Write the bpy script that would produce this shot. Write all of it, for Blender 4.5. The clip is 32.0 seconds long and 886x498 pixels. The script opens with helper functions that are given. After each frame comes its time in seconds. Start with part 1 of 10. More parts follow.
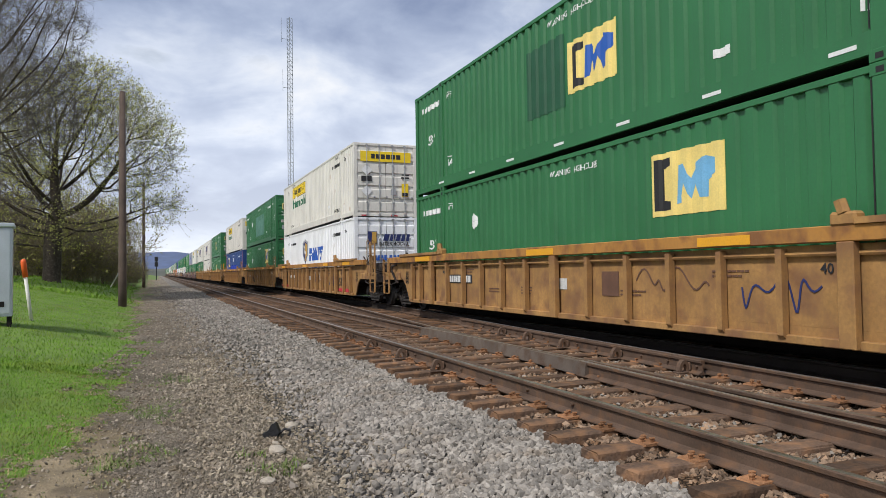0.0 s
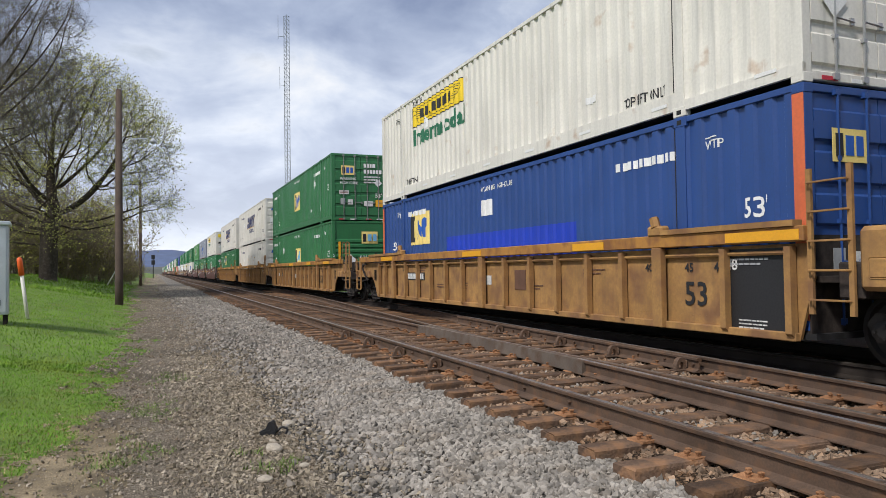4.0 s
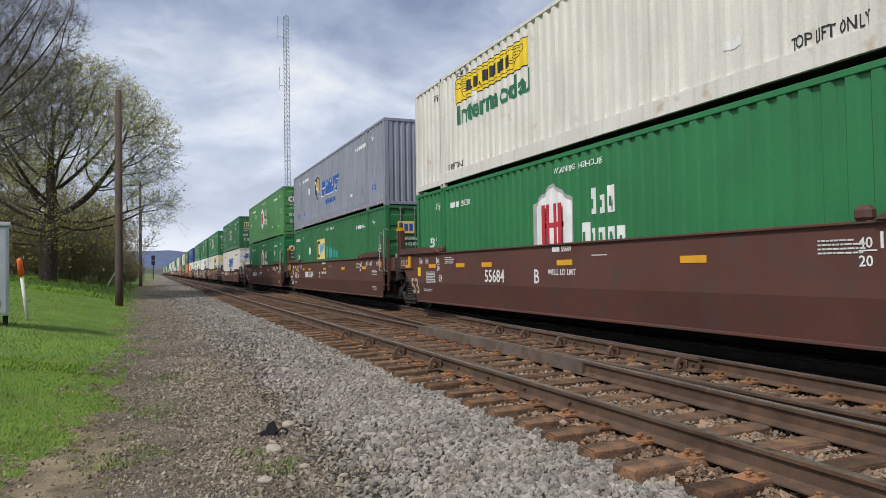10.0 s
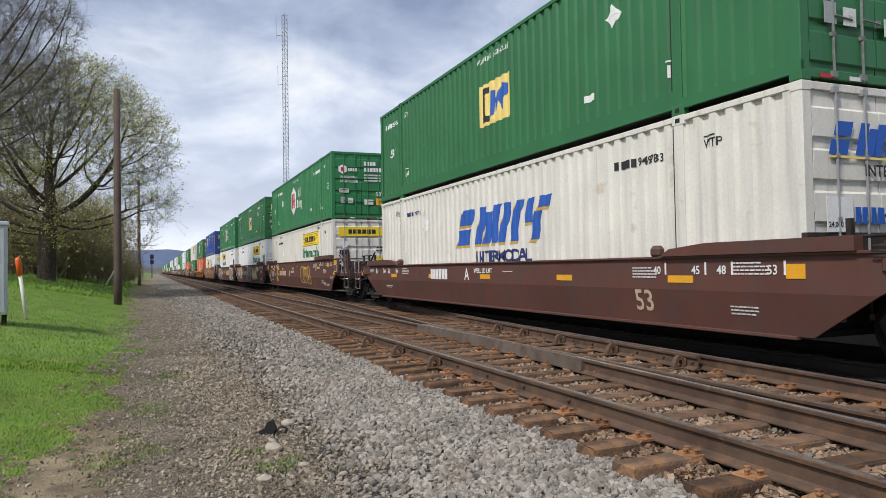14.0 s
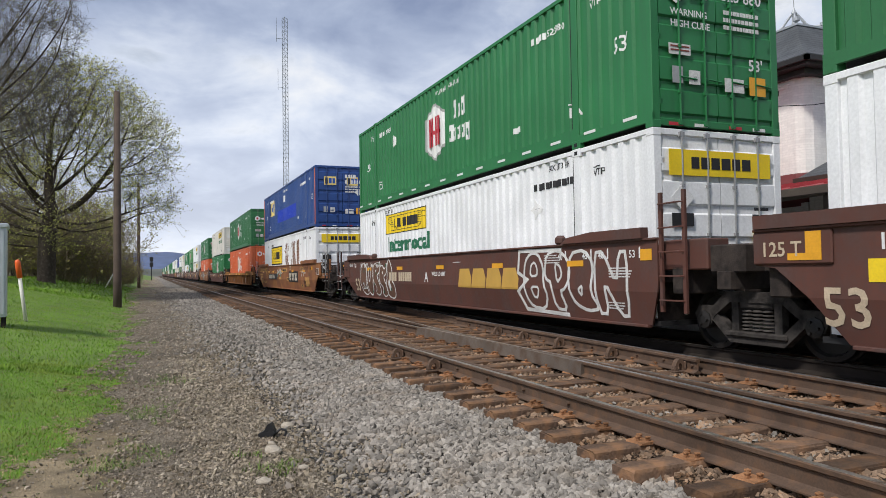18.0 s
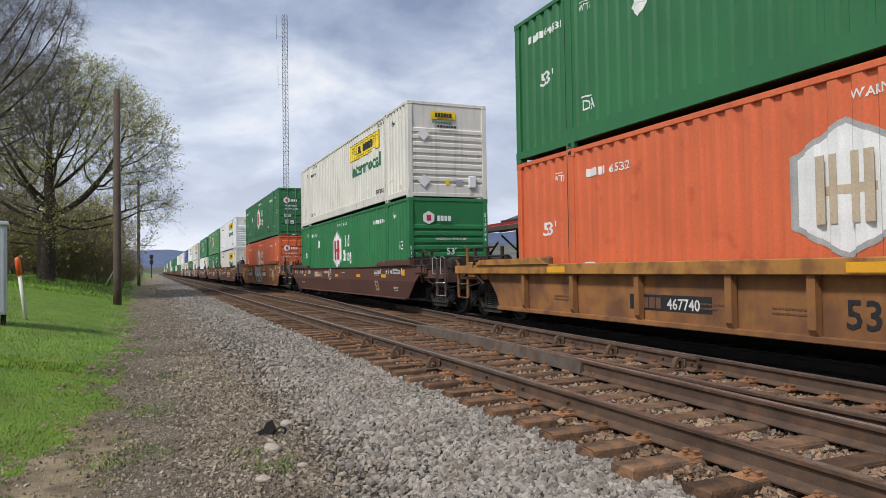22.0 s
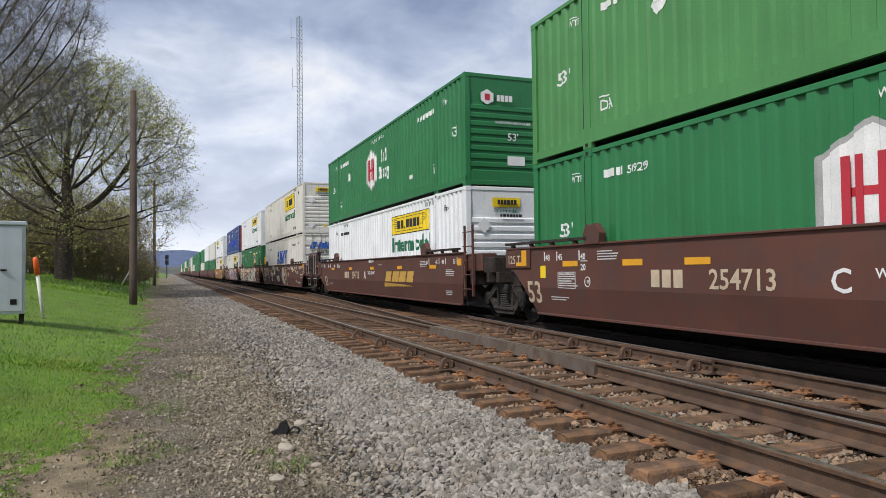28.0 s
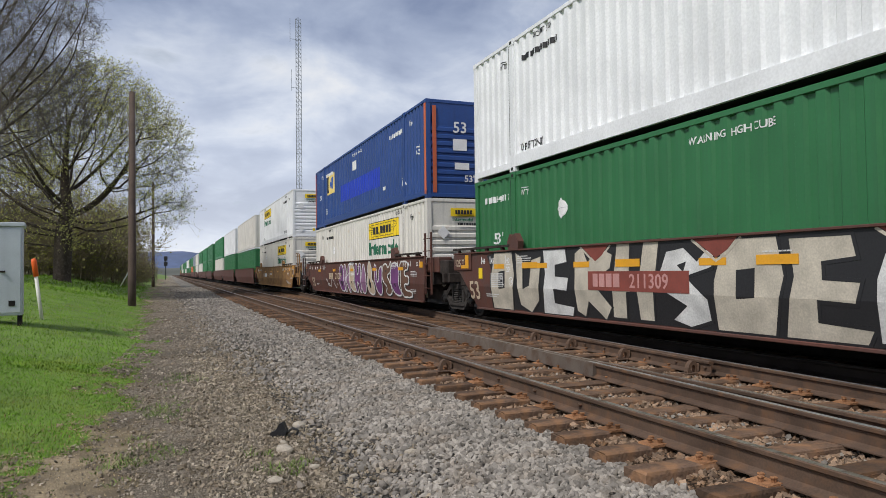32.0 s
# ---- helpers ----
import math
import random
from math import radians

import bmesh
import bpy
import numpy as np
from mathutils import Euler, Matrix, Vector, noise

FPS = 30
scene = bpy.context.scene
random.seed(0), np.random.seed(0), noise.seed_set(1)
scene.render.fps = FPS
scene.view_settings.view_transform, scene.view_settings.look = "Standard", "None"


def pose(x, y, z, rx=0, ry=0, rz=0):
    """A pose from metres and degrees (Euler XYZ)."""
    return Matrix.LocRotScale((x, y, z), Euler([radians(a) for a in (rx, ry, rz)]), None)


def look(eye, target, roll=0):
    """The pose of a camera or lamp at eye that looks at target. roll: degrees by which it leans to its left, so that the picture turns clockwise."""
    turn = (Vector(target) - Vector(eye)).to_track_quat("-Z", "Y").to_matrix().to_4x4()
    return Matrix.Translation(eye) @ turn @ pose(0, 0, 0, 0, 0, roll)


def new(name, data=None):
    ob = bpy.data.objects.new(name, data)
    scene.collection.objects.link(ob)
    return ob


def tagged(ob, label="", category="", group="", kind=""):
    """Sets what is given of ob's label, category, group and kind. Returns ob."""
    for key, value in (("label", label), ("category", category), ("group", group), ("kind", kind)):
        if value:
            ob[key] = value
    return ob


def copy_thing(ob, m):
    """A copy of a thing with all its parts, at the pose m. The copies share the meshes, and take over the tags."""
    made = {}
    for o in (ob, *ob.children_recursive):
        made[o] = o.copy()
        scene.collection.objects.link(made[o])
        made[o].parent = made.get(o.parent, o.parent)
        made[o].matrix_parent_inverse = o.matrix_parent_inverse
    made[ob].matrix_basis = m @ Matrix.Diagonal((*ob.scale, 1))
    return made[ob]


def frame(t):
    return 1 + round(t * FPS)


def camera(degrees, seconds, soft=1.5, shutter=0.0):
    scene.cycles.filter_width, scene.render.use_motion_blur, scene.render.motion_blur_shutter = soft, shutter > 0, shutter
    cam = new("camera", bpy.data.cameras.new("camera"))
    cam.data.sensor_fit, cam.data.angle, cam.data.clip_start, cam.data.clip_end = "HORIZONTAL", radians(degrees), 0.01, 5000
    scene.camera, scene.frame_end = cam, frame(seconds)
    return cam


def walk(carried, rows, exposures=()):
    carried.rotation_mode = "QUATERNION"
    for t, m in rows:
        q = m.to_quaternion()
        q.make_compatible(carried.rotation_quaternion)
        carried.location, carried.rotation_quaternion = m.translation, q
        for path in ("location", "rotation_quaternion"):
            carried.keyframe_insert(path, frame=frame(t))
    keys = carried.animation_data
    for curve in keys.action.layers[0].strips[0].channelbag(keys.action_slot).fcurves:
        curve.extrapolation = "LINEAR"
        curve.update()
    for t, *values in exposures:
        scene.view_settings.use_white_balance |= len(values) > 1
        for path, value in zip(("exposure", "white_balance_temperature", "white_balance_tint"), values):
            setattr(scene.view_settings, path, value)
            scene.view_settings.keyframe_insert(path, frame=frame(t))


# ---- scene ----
# The filmer stands still beside the line, with a phone: seconds, heading, tilt, roll in degrees, eye x and z.
PATH = [
    (0, 22.242, 1.777, -0.811, -0.002, 1.649),
    (0.5, 22.268, 1.756, -0.853, -0.001, 1.648),
    (1, 22.293, 1.715, -0.902, -0.002, 1.649),
    (1.5, 22.238, 1.713, -0.928, -0.002, 1.649),
    (2, 22.305, 1.703, -0.919, -0.002, 1.649),
    (2.5, 22.333, 1.733, -0.911, -0.001, 1.649),
    (3, 22.417, 1.709, -0.896, -0.001, 1.650),
    (3.5, 22.476, 1.593, -0.888, -0.000, 1.649),
    (5.5, 22.365, 1.667, -0.751, 0.000, 1.651),
    (6, 22.335, 1.688, -0.783, 0.001, 1.650),
    (6.5, 22.373, 1.682, -0.795, 0.002, 1.650),
    (7, 22.290, 1.697, -0.876, 0.001, 1.650),
    (7.5, 22.415, 1.699, -0.898, 0.001, 1.650),
    (8, 22.414, 1.681, -0.950, 0.001, 1.650),
    (8.5, 22.417, 1.644, -0.899, 0.001, 1.651),
    (9, 22.440, 1.663, -0.914, 0.000, 1.651),
    (9.5, 22.468, 1.632, -0.907, 0.002, 1.652),
    (10, 22.466, 1.613, -0.938, 0.003, 1.653),
    (10.5, 22.537, 1.669, -0.965, 0.001, 1.651),
    (11, 22.538, 1.607, -0.969, 0.000, 1.651),
    (11.5, 22.507, 1.586, -0.999, 0.000, 1.651),
    (12, 22.581, 1.557, -0.949, -0.001, 1.649),
    (12.5, 22.537, 1.583, -0.975, -0.000, 1.649),
    (13, 22.572, 1.547, -0.986, 0.002, 1.650),
    (13.5, 22.571, 1.483, -1.028, 0.002, 1.650),
    (14, 22.557, 1.496, -1.029, 0.002, 1.650),
    (14.5, 22.571, 1.546, -1.025, 0.002, 1.649),
    (16.5, 22.603, 1.655, -0.828, 0.000, 1.650),
    (17, 22.598, 1.648, -0.843, -0.001, 1.649),
    (17.5, 22.614, 1.706, -0.888, -0.001, 1.649),
    (18, 22.589, 1.747, -0.938, -0.002, 1.648),
    (18.5, 22.576, 1.758, -0.957, -0.001, 1.648),
    (19, 22.545, 1.734, -0.961, -0.001, 1.648),
    (19.5, 22.555, 1.710, -0.957, -0.000, 1.649),
    (20, 22.576, 1.642, -0.935, -0.000, 1.649),
    (20.5, 22.610, 1.637, -0.904, -0.001, 1.650),
    (21, 22.608, 1.594, -0.869, -0.001, 1.650),
    (21.5, 22.598, 1.564, -0.888, 0.002, 1.650),
    (22, 22.584, 1.563, -0.905, 0.004, 1.650),
    (22.5, 22.378, 1.508, -0.888, 0.006, 1.649),
    (23, 22.176, 1.495, -0.847, 0.008, 1.649),
    (23.5, 21.884, 1.565, -0.790, 0.010, 1.648),
    (24, 21.745, 1.628, -0.761, 0.009, 1.647),
    (24.5, 21.663, 1.659, -0.770, 0.010, 1.647),
    (25, 21.556, 1.661, -0.791, 0.010, 1.647),
    (25.5, 21.472, 1.677, -0.815, 0.011, 1.647),
    (27.5, 21.512, 1.689, -0.699, -0.000, 1.648),
    (28, 21.499, 1.688, -0.687, -0.001, 1.648),
    (28.5, 21.560, 1.654, -0.629, 0.000, 1.649),
    (29, 21.562, 1.651, -0.624, 0.002, 1.649),
    (29.5, 21.587, 1.660, -0.633, 0.003, 1.650),
    (30, 21.586, 1.723, -0.690, 0.004, 1.649),
    (30.5, 21.524, 1.707, -0.702, 0.005, 1.650),
    (31, 21.565, 1.740, -0.718, 0.005, 1.650),
    (31.5, 21.559, 1.724, -0.707, 0.004, 1.650),
    (32, 21.578, 1.778, -0.718, 0.004, 1.650),
]


def held_pose(yaw, tilt, roll, x, z):
    a, b = radians(yaw), radians(tilt)
    eye = Vector((x, 0.0, z))
    return look(eye, eye + Vector((math.sin(a) * math.cos(b), math.cos(a) * math.cos(b), math.sin(b))), roll)


cam = camera(65.0, 32.0, 0.6)
walk(cam, [(t, held_pose(a, b, r, x, z)) for t, a, b, r, x, z in PATH],
     exposures=[(0, 0.08), (1, 0.09), (2, -0.10), (3, 0.10), (5, 0.02), (6, -0.06), (7, -0.16), (9, -0.13), (10.5, -0.01), (12, 0.09), (14, 0.08), (17, 0.05), (20, -0.02), (22, -0.02), (24, 0.02), (25, -0.06), (26.5, -0.01), (28, 0.03), (30, 0.02), (31, -0.08), (32, -0.12)])

# ---- light: broken cloud, a weak sun from the grass side ----
SUN_FROM = Vector((-0.80, -0.42, 1.05)).normalized()
sun = new("sun", bpy.data.lights.new("sun", "SUN"))
sun.data.energy, sun.data.angle, sun.data.color = 3.35, radians(8), (1.0, 0.955, 0.91)
sun.matrix_world = look(SUN_FROM * 50, (0, 0, 0))

world = bpy.data.worlds.new("sky")
scene.world = world
world.use_nodes = True
wt = world.node_tree
wt.nodes.clear()


def wnode(kind, **kw):
    n = wt.nodes.new(kind)
    for k, v in kw.items():
        n.inputs[k].default_value = v
    return n


def wmath(op, a, b=None):
    n = wt.nodes.new("ShaderNodeMath")
    n.operation = op
    for i, v in enumerate((a, b)):
        if v is None:
            continue
        if isinstance(v, (int, float)):
            n.inputs[i].default_value = v
        else:
            wt.links.new(v, n.inputs[i])
    return n.outputs[0]


def build_sky():
    sky = wt.nodes.new("ShaderNodeTexSky")
    sky.sky_type = "NISHITA"
    sky.sun_disc = False
    sky.sun_elevation = math.asin(SUN_FROM.z)
    sky.sun_rotation = math.atan2(SUN_FROM.x, SUN_FROM.y)
    coord = wt.nodes.new("ShaderNodeTexCoord")
    sep = wt.nodes.new("ShaderNodeSeparateXYZ")
    wt.links.new(coord.outputs["Generated"], sep.inputs[0])
    # flat cloud deck: direction over height
    up = wmath("ADD", wmath("MAXIMUM", sep.outputs[2], 0.0), 0.30)
    comb = wt.nodes.new("ShaderNodeCombineXYZ")
    wt.links.new(wmath("DIVIDE", sep.outputs[0], up), comb.inputs[0])
    wt.links.new(wmath("DIVIDE", sep.outputs[1], up), comb.inputs[1])

    def clouds(scale, detail, rough, off, dist=0.0):
        mp = wt.nodes.new("ShaderNodeMapping")
        mp.inputs["Location"].default_value = off
        wt.links.new(comb.outputs[0], mp.inputs[0])
        n = wnode("ShaderNodeTexNoise", Scale=scale, Detail=detail, Roughness=rough, Distortion=dist)
        wt.links.new(mp.outputs[0], n.inputs["Vector"])
        return n.outputs[0]

    def ramp(value, stops):
        r = wt.nodes.new("ShaderNodeValToRGB")
        el = r.color_ramp.elements
        while len(el) < len(stops):
            el.new(0.5)
        for e, (p, c) in zip(el, stops):
            e.position, e.color = p, (*c, 1)
        wt.links.new(value, r.inputs[0])
        return r.outputs[0]

    big = clouds(1.35, 8.0, 0.50, (3.1, 1.7, 0.0), 0.25)
    small = clouds(3.6, 7.0, 0.55, (0.4, 5.2, 0.0), 0.3)
    mix = wmath("ADD", wmath("MULTIPLY", big, 0.66), wmath("MULTIPLY", small, 0.34))
    deck = ramp(mix, [(0.35, (0.97, 0.98, 1.0)), (0.425, (0.68, 0.75, 0.89)), (0.485, (0.46, 0.54, 0.72)), (0.57, (0.28, 0.35, 0.53))])
    low = wmath("MULTIPLY", wmath("MINIMUM", wmath("MAXIMUM", wmath("SUBTRACT", 1.0, wmath("DIVIDE", sep.outputs[2], 0.34)), 0.0), 1.0), 0.66)
    haze = wt.nodes.new("ShaderNodeMix")
    haze.data_type = "RGBA"
    wt.links.new(low, haze.inputs[0])
    wt.links.new(deck, haze.inputs[6])
    haze.inputs[7].default_value = (0.84, 0.88, 0.95, 1)
    deck = haze.outputs[2]
    heavy = wt.nodes.new("ShaderNodeMapRange")
    wt.links.new(sep.outputs[2], heavy.inputs[0])
    for k, v in enumerate((0.16, 0.50, 1.0, 0.74)):
        heavy.inputs[k + 1].default_value = v
    shade = wt.nodes.new("ShaderNodeMix")
    shade.data_type, shade.blend_type = "RGBA", "MULTIPLY"
    shade.inputs[0].default_value = 1.0
    wt.links.new(deck, shade.inputs[6])
    wt.links.new(heavy.outputs[0], shade.inputs[7])
    deck = shade.outputs[2]
    gaps = ramp(small, [(0.30, (1, 1, 1)), (0.38, (0, 0, 0))])
    dim = wt.nodes.new("ShaderNodeMix")
    dim.data_type, dim.blend_type = "RGBA", "MULTIPLY"
    dim.inputs[0].default_value = 1.0
    wt.links.new(sky.outputs[0], dim.inputs[6])
    dim.inputs[7].default_value = (0.09, 0.09, 0.09, 1)
    mx = wt.nodes.new("ShaderNodeMix")
    mx.data_type = "RGBA"
    wt.links.new(wmath("MULTIPLY", gaps, 0.35), mx.inputs[0])
    wt.links.new(deck, mx.inputs[6])
    wt.links.new(dim.outputs[2], mx.inputs[7])
    bg = wt.nodes.new("ShaderNodeBackground")
    wt.links.new(mx.outputs[2], bg.inputs[0])
    bg.inputs[1].default_value = 1.06
    out = wt.nodes.new("ShaderNodeOutputWorld")
    wt.links.new(bg.outputs[0], out.inputs[0])


build_sky()

# ---- mesh tools ----


class Shape:
    """Collects vertices and faces of one mesh."""

    def __init__(self):
        self.v, self.f = [], []

    def add(self, verts, faces):
        n = len(self.v)
        self.v.extend(verts)
        self.f.extend(tuple(n + i for i in f) for f in faces)
        return self

    def box(self, x0, x1, y0, y1, z0, z1, b=0.0):
        if b <= 0:
            v = [(x, y, z) for x in (x0, x1) for y in (y0, y1) for z in (z0, z1)]
            return self.add(v, [(0, 1, 3, 2), (4, 6, 7, 5), (0, 4, 5, 1), (2, 3, 7, 6), (0, 2, 6, 4), (1, 5, 7, 3)])
        v = []
        for sx in (0, 1):
            for sy in (0, 1):
                for sz in (0, 1):
                    x, y, z = (x0, x1)[sx], (y0, y1)[sy], (z0, z1)[sz]
                    ix, iy, iz = (x0 + b, x1 - b)[sx], (y0 + b, y1 - b)[sy], (z0 + b, z1 - b)[sz]
                    v += [(x, iy, iz), (ix, y, iz), (ix, iy, z)]

        def k(sx, sy, sz, a):
            return ((sx * 2 + sy) * 2 + sz) * 3 + a

        f = []
        for s in (0, 1):
            fx = [k(s, 0, 0, 0), k(s, 1, 0, 0), k(s, 1, 1, 0), k(s, 0, 1, 0)]
            fy = [k(0, s, 0, 1), k(1, s, 0, 1), k(1, s, 1, 1), k(0, s, 1, 1)]
            fz = [k(0, 0, s, 2), k(1, 0, s, 2), k(1, 1, s, 2), k(0, 1, s, 2)]
            f += [tuple(fx if s else fx[::-1]), tuple(fy[::-1] if s else fy), tuple(fz if s else fz[::-1])]
        for a in (0, 1):
            for c in (0, 1):
                f.append((k(a, c, 0, 0), k(a, c, 1, 0), k(a, c, 1, 1), k(a, c, 0, 1)))
                f.append((k(a, 0, c, 0), k(a, 1, c, 0), k(a, 1, c, 2), k(a, 0, c, 2)))
                f.append((k(0, a, c, 1), k(1, a, c, 1), k(1, a, c, 2), k(0, a, c, 2)))
        for sx in (0, 1):
            for sy in (0, 1):
                for sz in (0, 1):
                    f.append((k(sx, sy, sz, 0), k(sx, sy, sz, 1), k(sx, sy, sz, 2)))
        return self.add(v, f)

    def tube(self, p, q, r, n=6, r2=None):
        p, q = Vector(p), Vector(q)
        d = (q - p).normalized()
        a = d.cross((0, 0, 1) if abs(d.z) < 0.9 else (1, 0, 0)).normalized()
        c = d.cross(a)
        r2 = r if r2 is None else r2
        v = []
        for base, rad in ((p, r), (q, r2)):
            for i in range(n):
                t = 2 * math.pi * i / n
                v.append(tuple(base + a * (rad * math.cos(t)) + c * (rad * math.sin(t))))
        f = [(i, (i + 1) % n, n + (i + 1) % n, n + i) for i in range(n)]
        return self.add(v, f + [tuple(range(n))[::-1], tuple(range(n, 2 * n))])

    def path(self, pts, r, n=6):
        for p, q in zip(pts, pts[1:]):
            self.tube(p, q, r, n)
        return self

    def extrude(self, outline, axis, a, b):
        """A polygon swept along an axis from a to b; outline in the other two axes, in xyz order."""
        def at(u, w, t):
            return {"x": (t, u, w), "y": (u, t, w), "z": (u, w, t)}[axis]
        n = len(outline)
        v = [at(u, w, a) for u, w in outline] + [at(u, w, b) for u, w in outline]
        f = [(i, (i + 1) % n, n + (i + 1) % n, n + i) for i in range(n)]
        return self.add(v, f + [tuple(range(n))[::-1], tuple(range(n, 2 * n))])

    def lathe(self, profile, axis="z", n=16, centre=(0, 0, 0)):
        """profile: (radius, height) pairs, spun about the axis."""
        v, f, m = [], [], len(profile)
        for i in range(n):
            t = 2 * math.pi * i / n
            for r, h in profile:
                u, w = r * math.cos(t), r * math.sin(t)
                p = {"z": (u, w, h), "x": (h, u, w), "y": (u, h, w)}[axis]
                v.append(tuple(Vector(p) + Vector(centre)))
        for i in range(n):
            j = (i + 1) % n
            for k in range(m - 1):
                f.append((i * m + k, j * m + k, j * m + k + 1, i * m + k + 1))
        return self.add(v, f + [tuple(i * m for i in range(n))[::-1], tuple(i * m + m - 1 for i in range(n))])

    def mesh(self, name, material, smooth=False):
        me = bpy.data.meshes.new(name)
        me.from_pydata(self.v, [], self.f)
        bm = bmesh.new()
        bm.from_mesh(me)
        bmesh.ops.recalc_face_normals(bm, faces=bm.faces)
        bm.to_mesh(me)
        bm.free()
        if smooth:
            me.polygons.foreach_set("use_smooth", [True] * len(me.polygons))
        if material:
            me.materials.append(material)
        return me


def part(name, mesh, parent, at=None, label=""):
    ob = new(name, mesh)
    ob.parent = parent
    if at is not None:
        ob.matrix_basis = at if isinstance(at, Matrix) else Matrix.Translation(at)
    return tagged(ob, label) if label else ob


def thing(name, label, category, group="", at=None, kind=""):
    ob = new(name)
    ob.empty_display_size = 0.2
    if at is not None:
        ob.matrix_basis = at if isinstance(at, Matrix) else Matrix.Translation(at)
    return tagged(ob, label, category, group, kind)


MESHES = {}


def cached(key, make):
    if key not in MESHES:
        MESHES[key] = make()
    return MESHES[key]


def from_arrays(name, verts, faces, material, smooth=False):
    """One mesh out of numpy arrays, all faces with the same number of corners."""
    verts, faces = np.asarray(verts, np.float32), np.asarray(faces, np.int32)
    me = bpy.data.meshes.new(name)
    k = faces.shape[1]
    me.vertices.add(len(verts))
    me.vertices.foreach_set("co", verts.ravel())
    me.loops.add(faces.size)
    me.loops.foreach_set("vertex_index", faces.ravel())
    me.polygons.add(len(faces))
    me.polygons.foreach_set("loop_start", np.arange(0, faces.size, k, dtype=np.int32))
    me.polygons.foreach_set("loop_total", np.full(len(faces), k, np.int32))
    me.polygons.foreach_set("use_smooth", np.full(len(faces), smooth))
    me.update(calc_edges=True)
    me.validate()
    me.materials.append(material)
    return me


# ---- materials ----


def material(name, colour, rough=0.6, metal=0.0, spots=None, scale=3.0, fine=60.0, vary=0.12, bump=0.0, streak=0.0, island=0.0, rand=0.0, spec=0.5):
    """A painted, stony or rusty surface: colour with two scales of variation, an optional second colour in spots, fine relief,
    streaks that run down, and a shift from piece to piece."""
    m = bpy.data.materials.new(name)
    m.use_nodes = True
    nt = m.node_tree
    bsdf = nt.nodes["Principled BSDF"]
    bsdf.inputs["Metallic"].default_value = metal
    bsdf.inputs["Specular IOR Level"].default_value = spec
    link = nt.links.new
    coord = nt.nodes.new("ShaderNodeTexCoord").outputs["Object"]

    def noise_at(sc, detail=4.0, vec=coord, stretch=None):
        if stretch:
            mp = nt.nodes.new("ShaderNodeMapping")
            mp.inputs["Scale"].default_value = stretch
            link(vec, mp.inputs[0])
            vec = mp.outputs[0]
        n = nt.nodes.new("ShaderNodeTexNoise")
        n.inputs["Scale"].default_value, n.inputs["Detail"].default_value = sc, detail
        link(vec, n.inputs["Vector"])
        return n.outputs[0]

    def mix(fac, a, b, blend="MIX"):
        n = nt.nodes.new("ShaderNodeMix")
        n.data_type, n.blend_type = "RGBA", blend
        for sock, v in ((n.inputs[0], fac), (n.inputs[6], a), (n.inputs[7], b)):
            if isinstance(v, tuple):
                sock.default_value = (*v, 1)
            elif isinstance(v, (int, float)):
                sock.default_value = v
            else:
                link(v, sock)
        return n.outputs[2]

    def spread(v, lo, hi, a=0.0, b=1.0):
        n = nt.nodes.new("ShaderNodeMapRange")
        link(v, n.inputs[0])
        for i, x in enumerate((lo, hi, a, b)):
            n.inputs[i + 1].default_value = x
        return n.outputs[0]

    def grey(v):
        n = nt.nodes.new("ShaderNodeCombineColor")
        for i in range(3):
            link(v, n.inputs[i])
        return n.outputs[0]

    broad, small = noise_at(scale), noise_at(fine, 3.0)
    c = mix(1.0, colour, grey(spread(broad, 0.3, 0.7, 1 - vary, 1 + vary)), "MULTIPLY")
    c = mix(1.0, c, grey(spread(small, 0.3, 0.7, 1 - vary * 0.7, 1 + vary * 0.7)), "MULTIPLY")
    if spots:
        second, lo, hi = spots
        c = mix(spread(noise_at(scale * 2.3, 6.0), lo, hi), c, second)
    if streak:
        run = noise_at(1.0, 5.0, stretch=(7.0, 7.0, 0.35))
        c = mix(spread(run, 0.52, 0.78, 0.0, streak), c, tuple(x * 0.35 + 0.02 for x in colour))
    if rand:
        c = mix(1.0, c, grey(spread(nt.nodes.new("ShaderNodeObjectInfo").outputs["Random"], 0, 1, 1 - rand, 1 + rand)), "MULTIPLY")
    if island:
        g = nt.nodes.new("ShaderNodeNewGeometry").outputs["Random Per Island"]
        c = mix(1.0, c, grey(spread(g, 0, 1, 1 - island, 1 + island)), "MULTIPLY")
    link(c, bsdf.inputs["Base Color"])
    link(spread(small, 0.3, 0.7, max(rough - 0.1, 0.05), min(rough + 0.1, 1.0)), bsdf.inputs["Roughness"])
    if bump:
        b = nt.nodes.new("ShaderNodeBump")
        b.inputs["Strength"].default_value, b.inputs["Distance"].default_value = min(bump, 1.0), 0.02
        link(small, b.inputs["Height"])
        link(b.outputs[0], bsdf.inputs["Normal"])
    return m


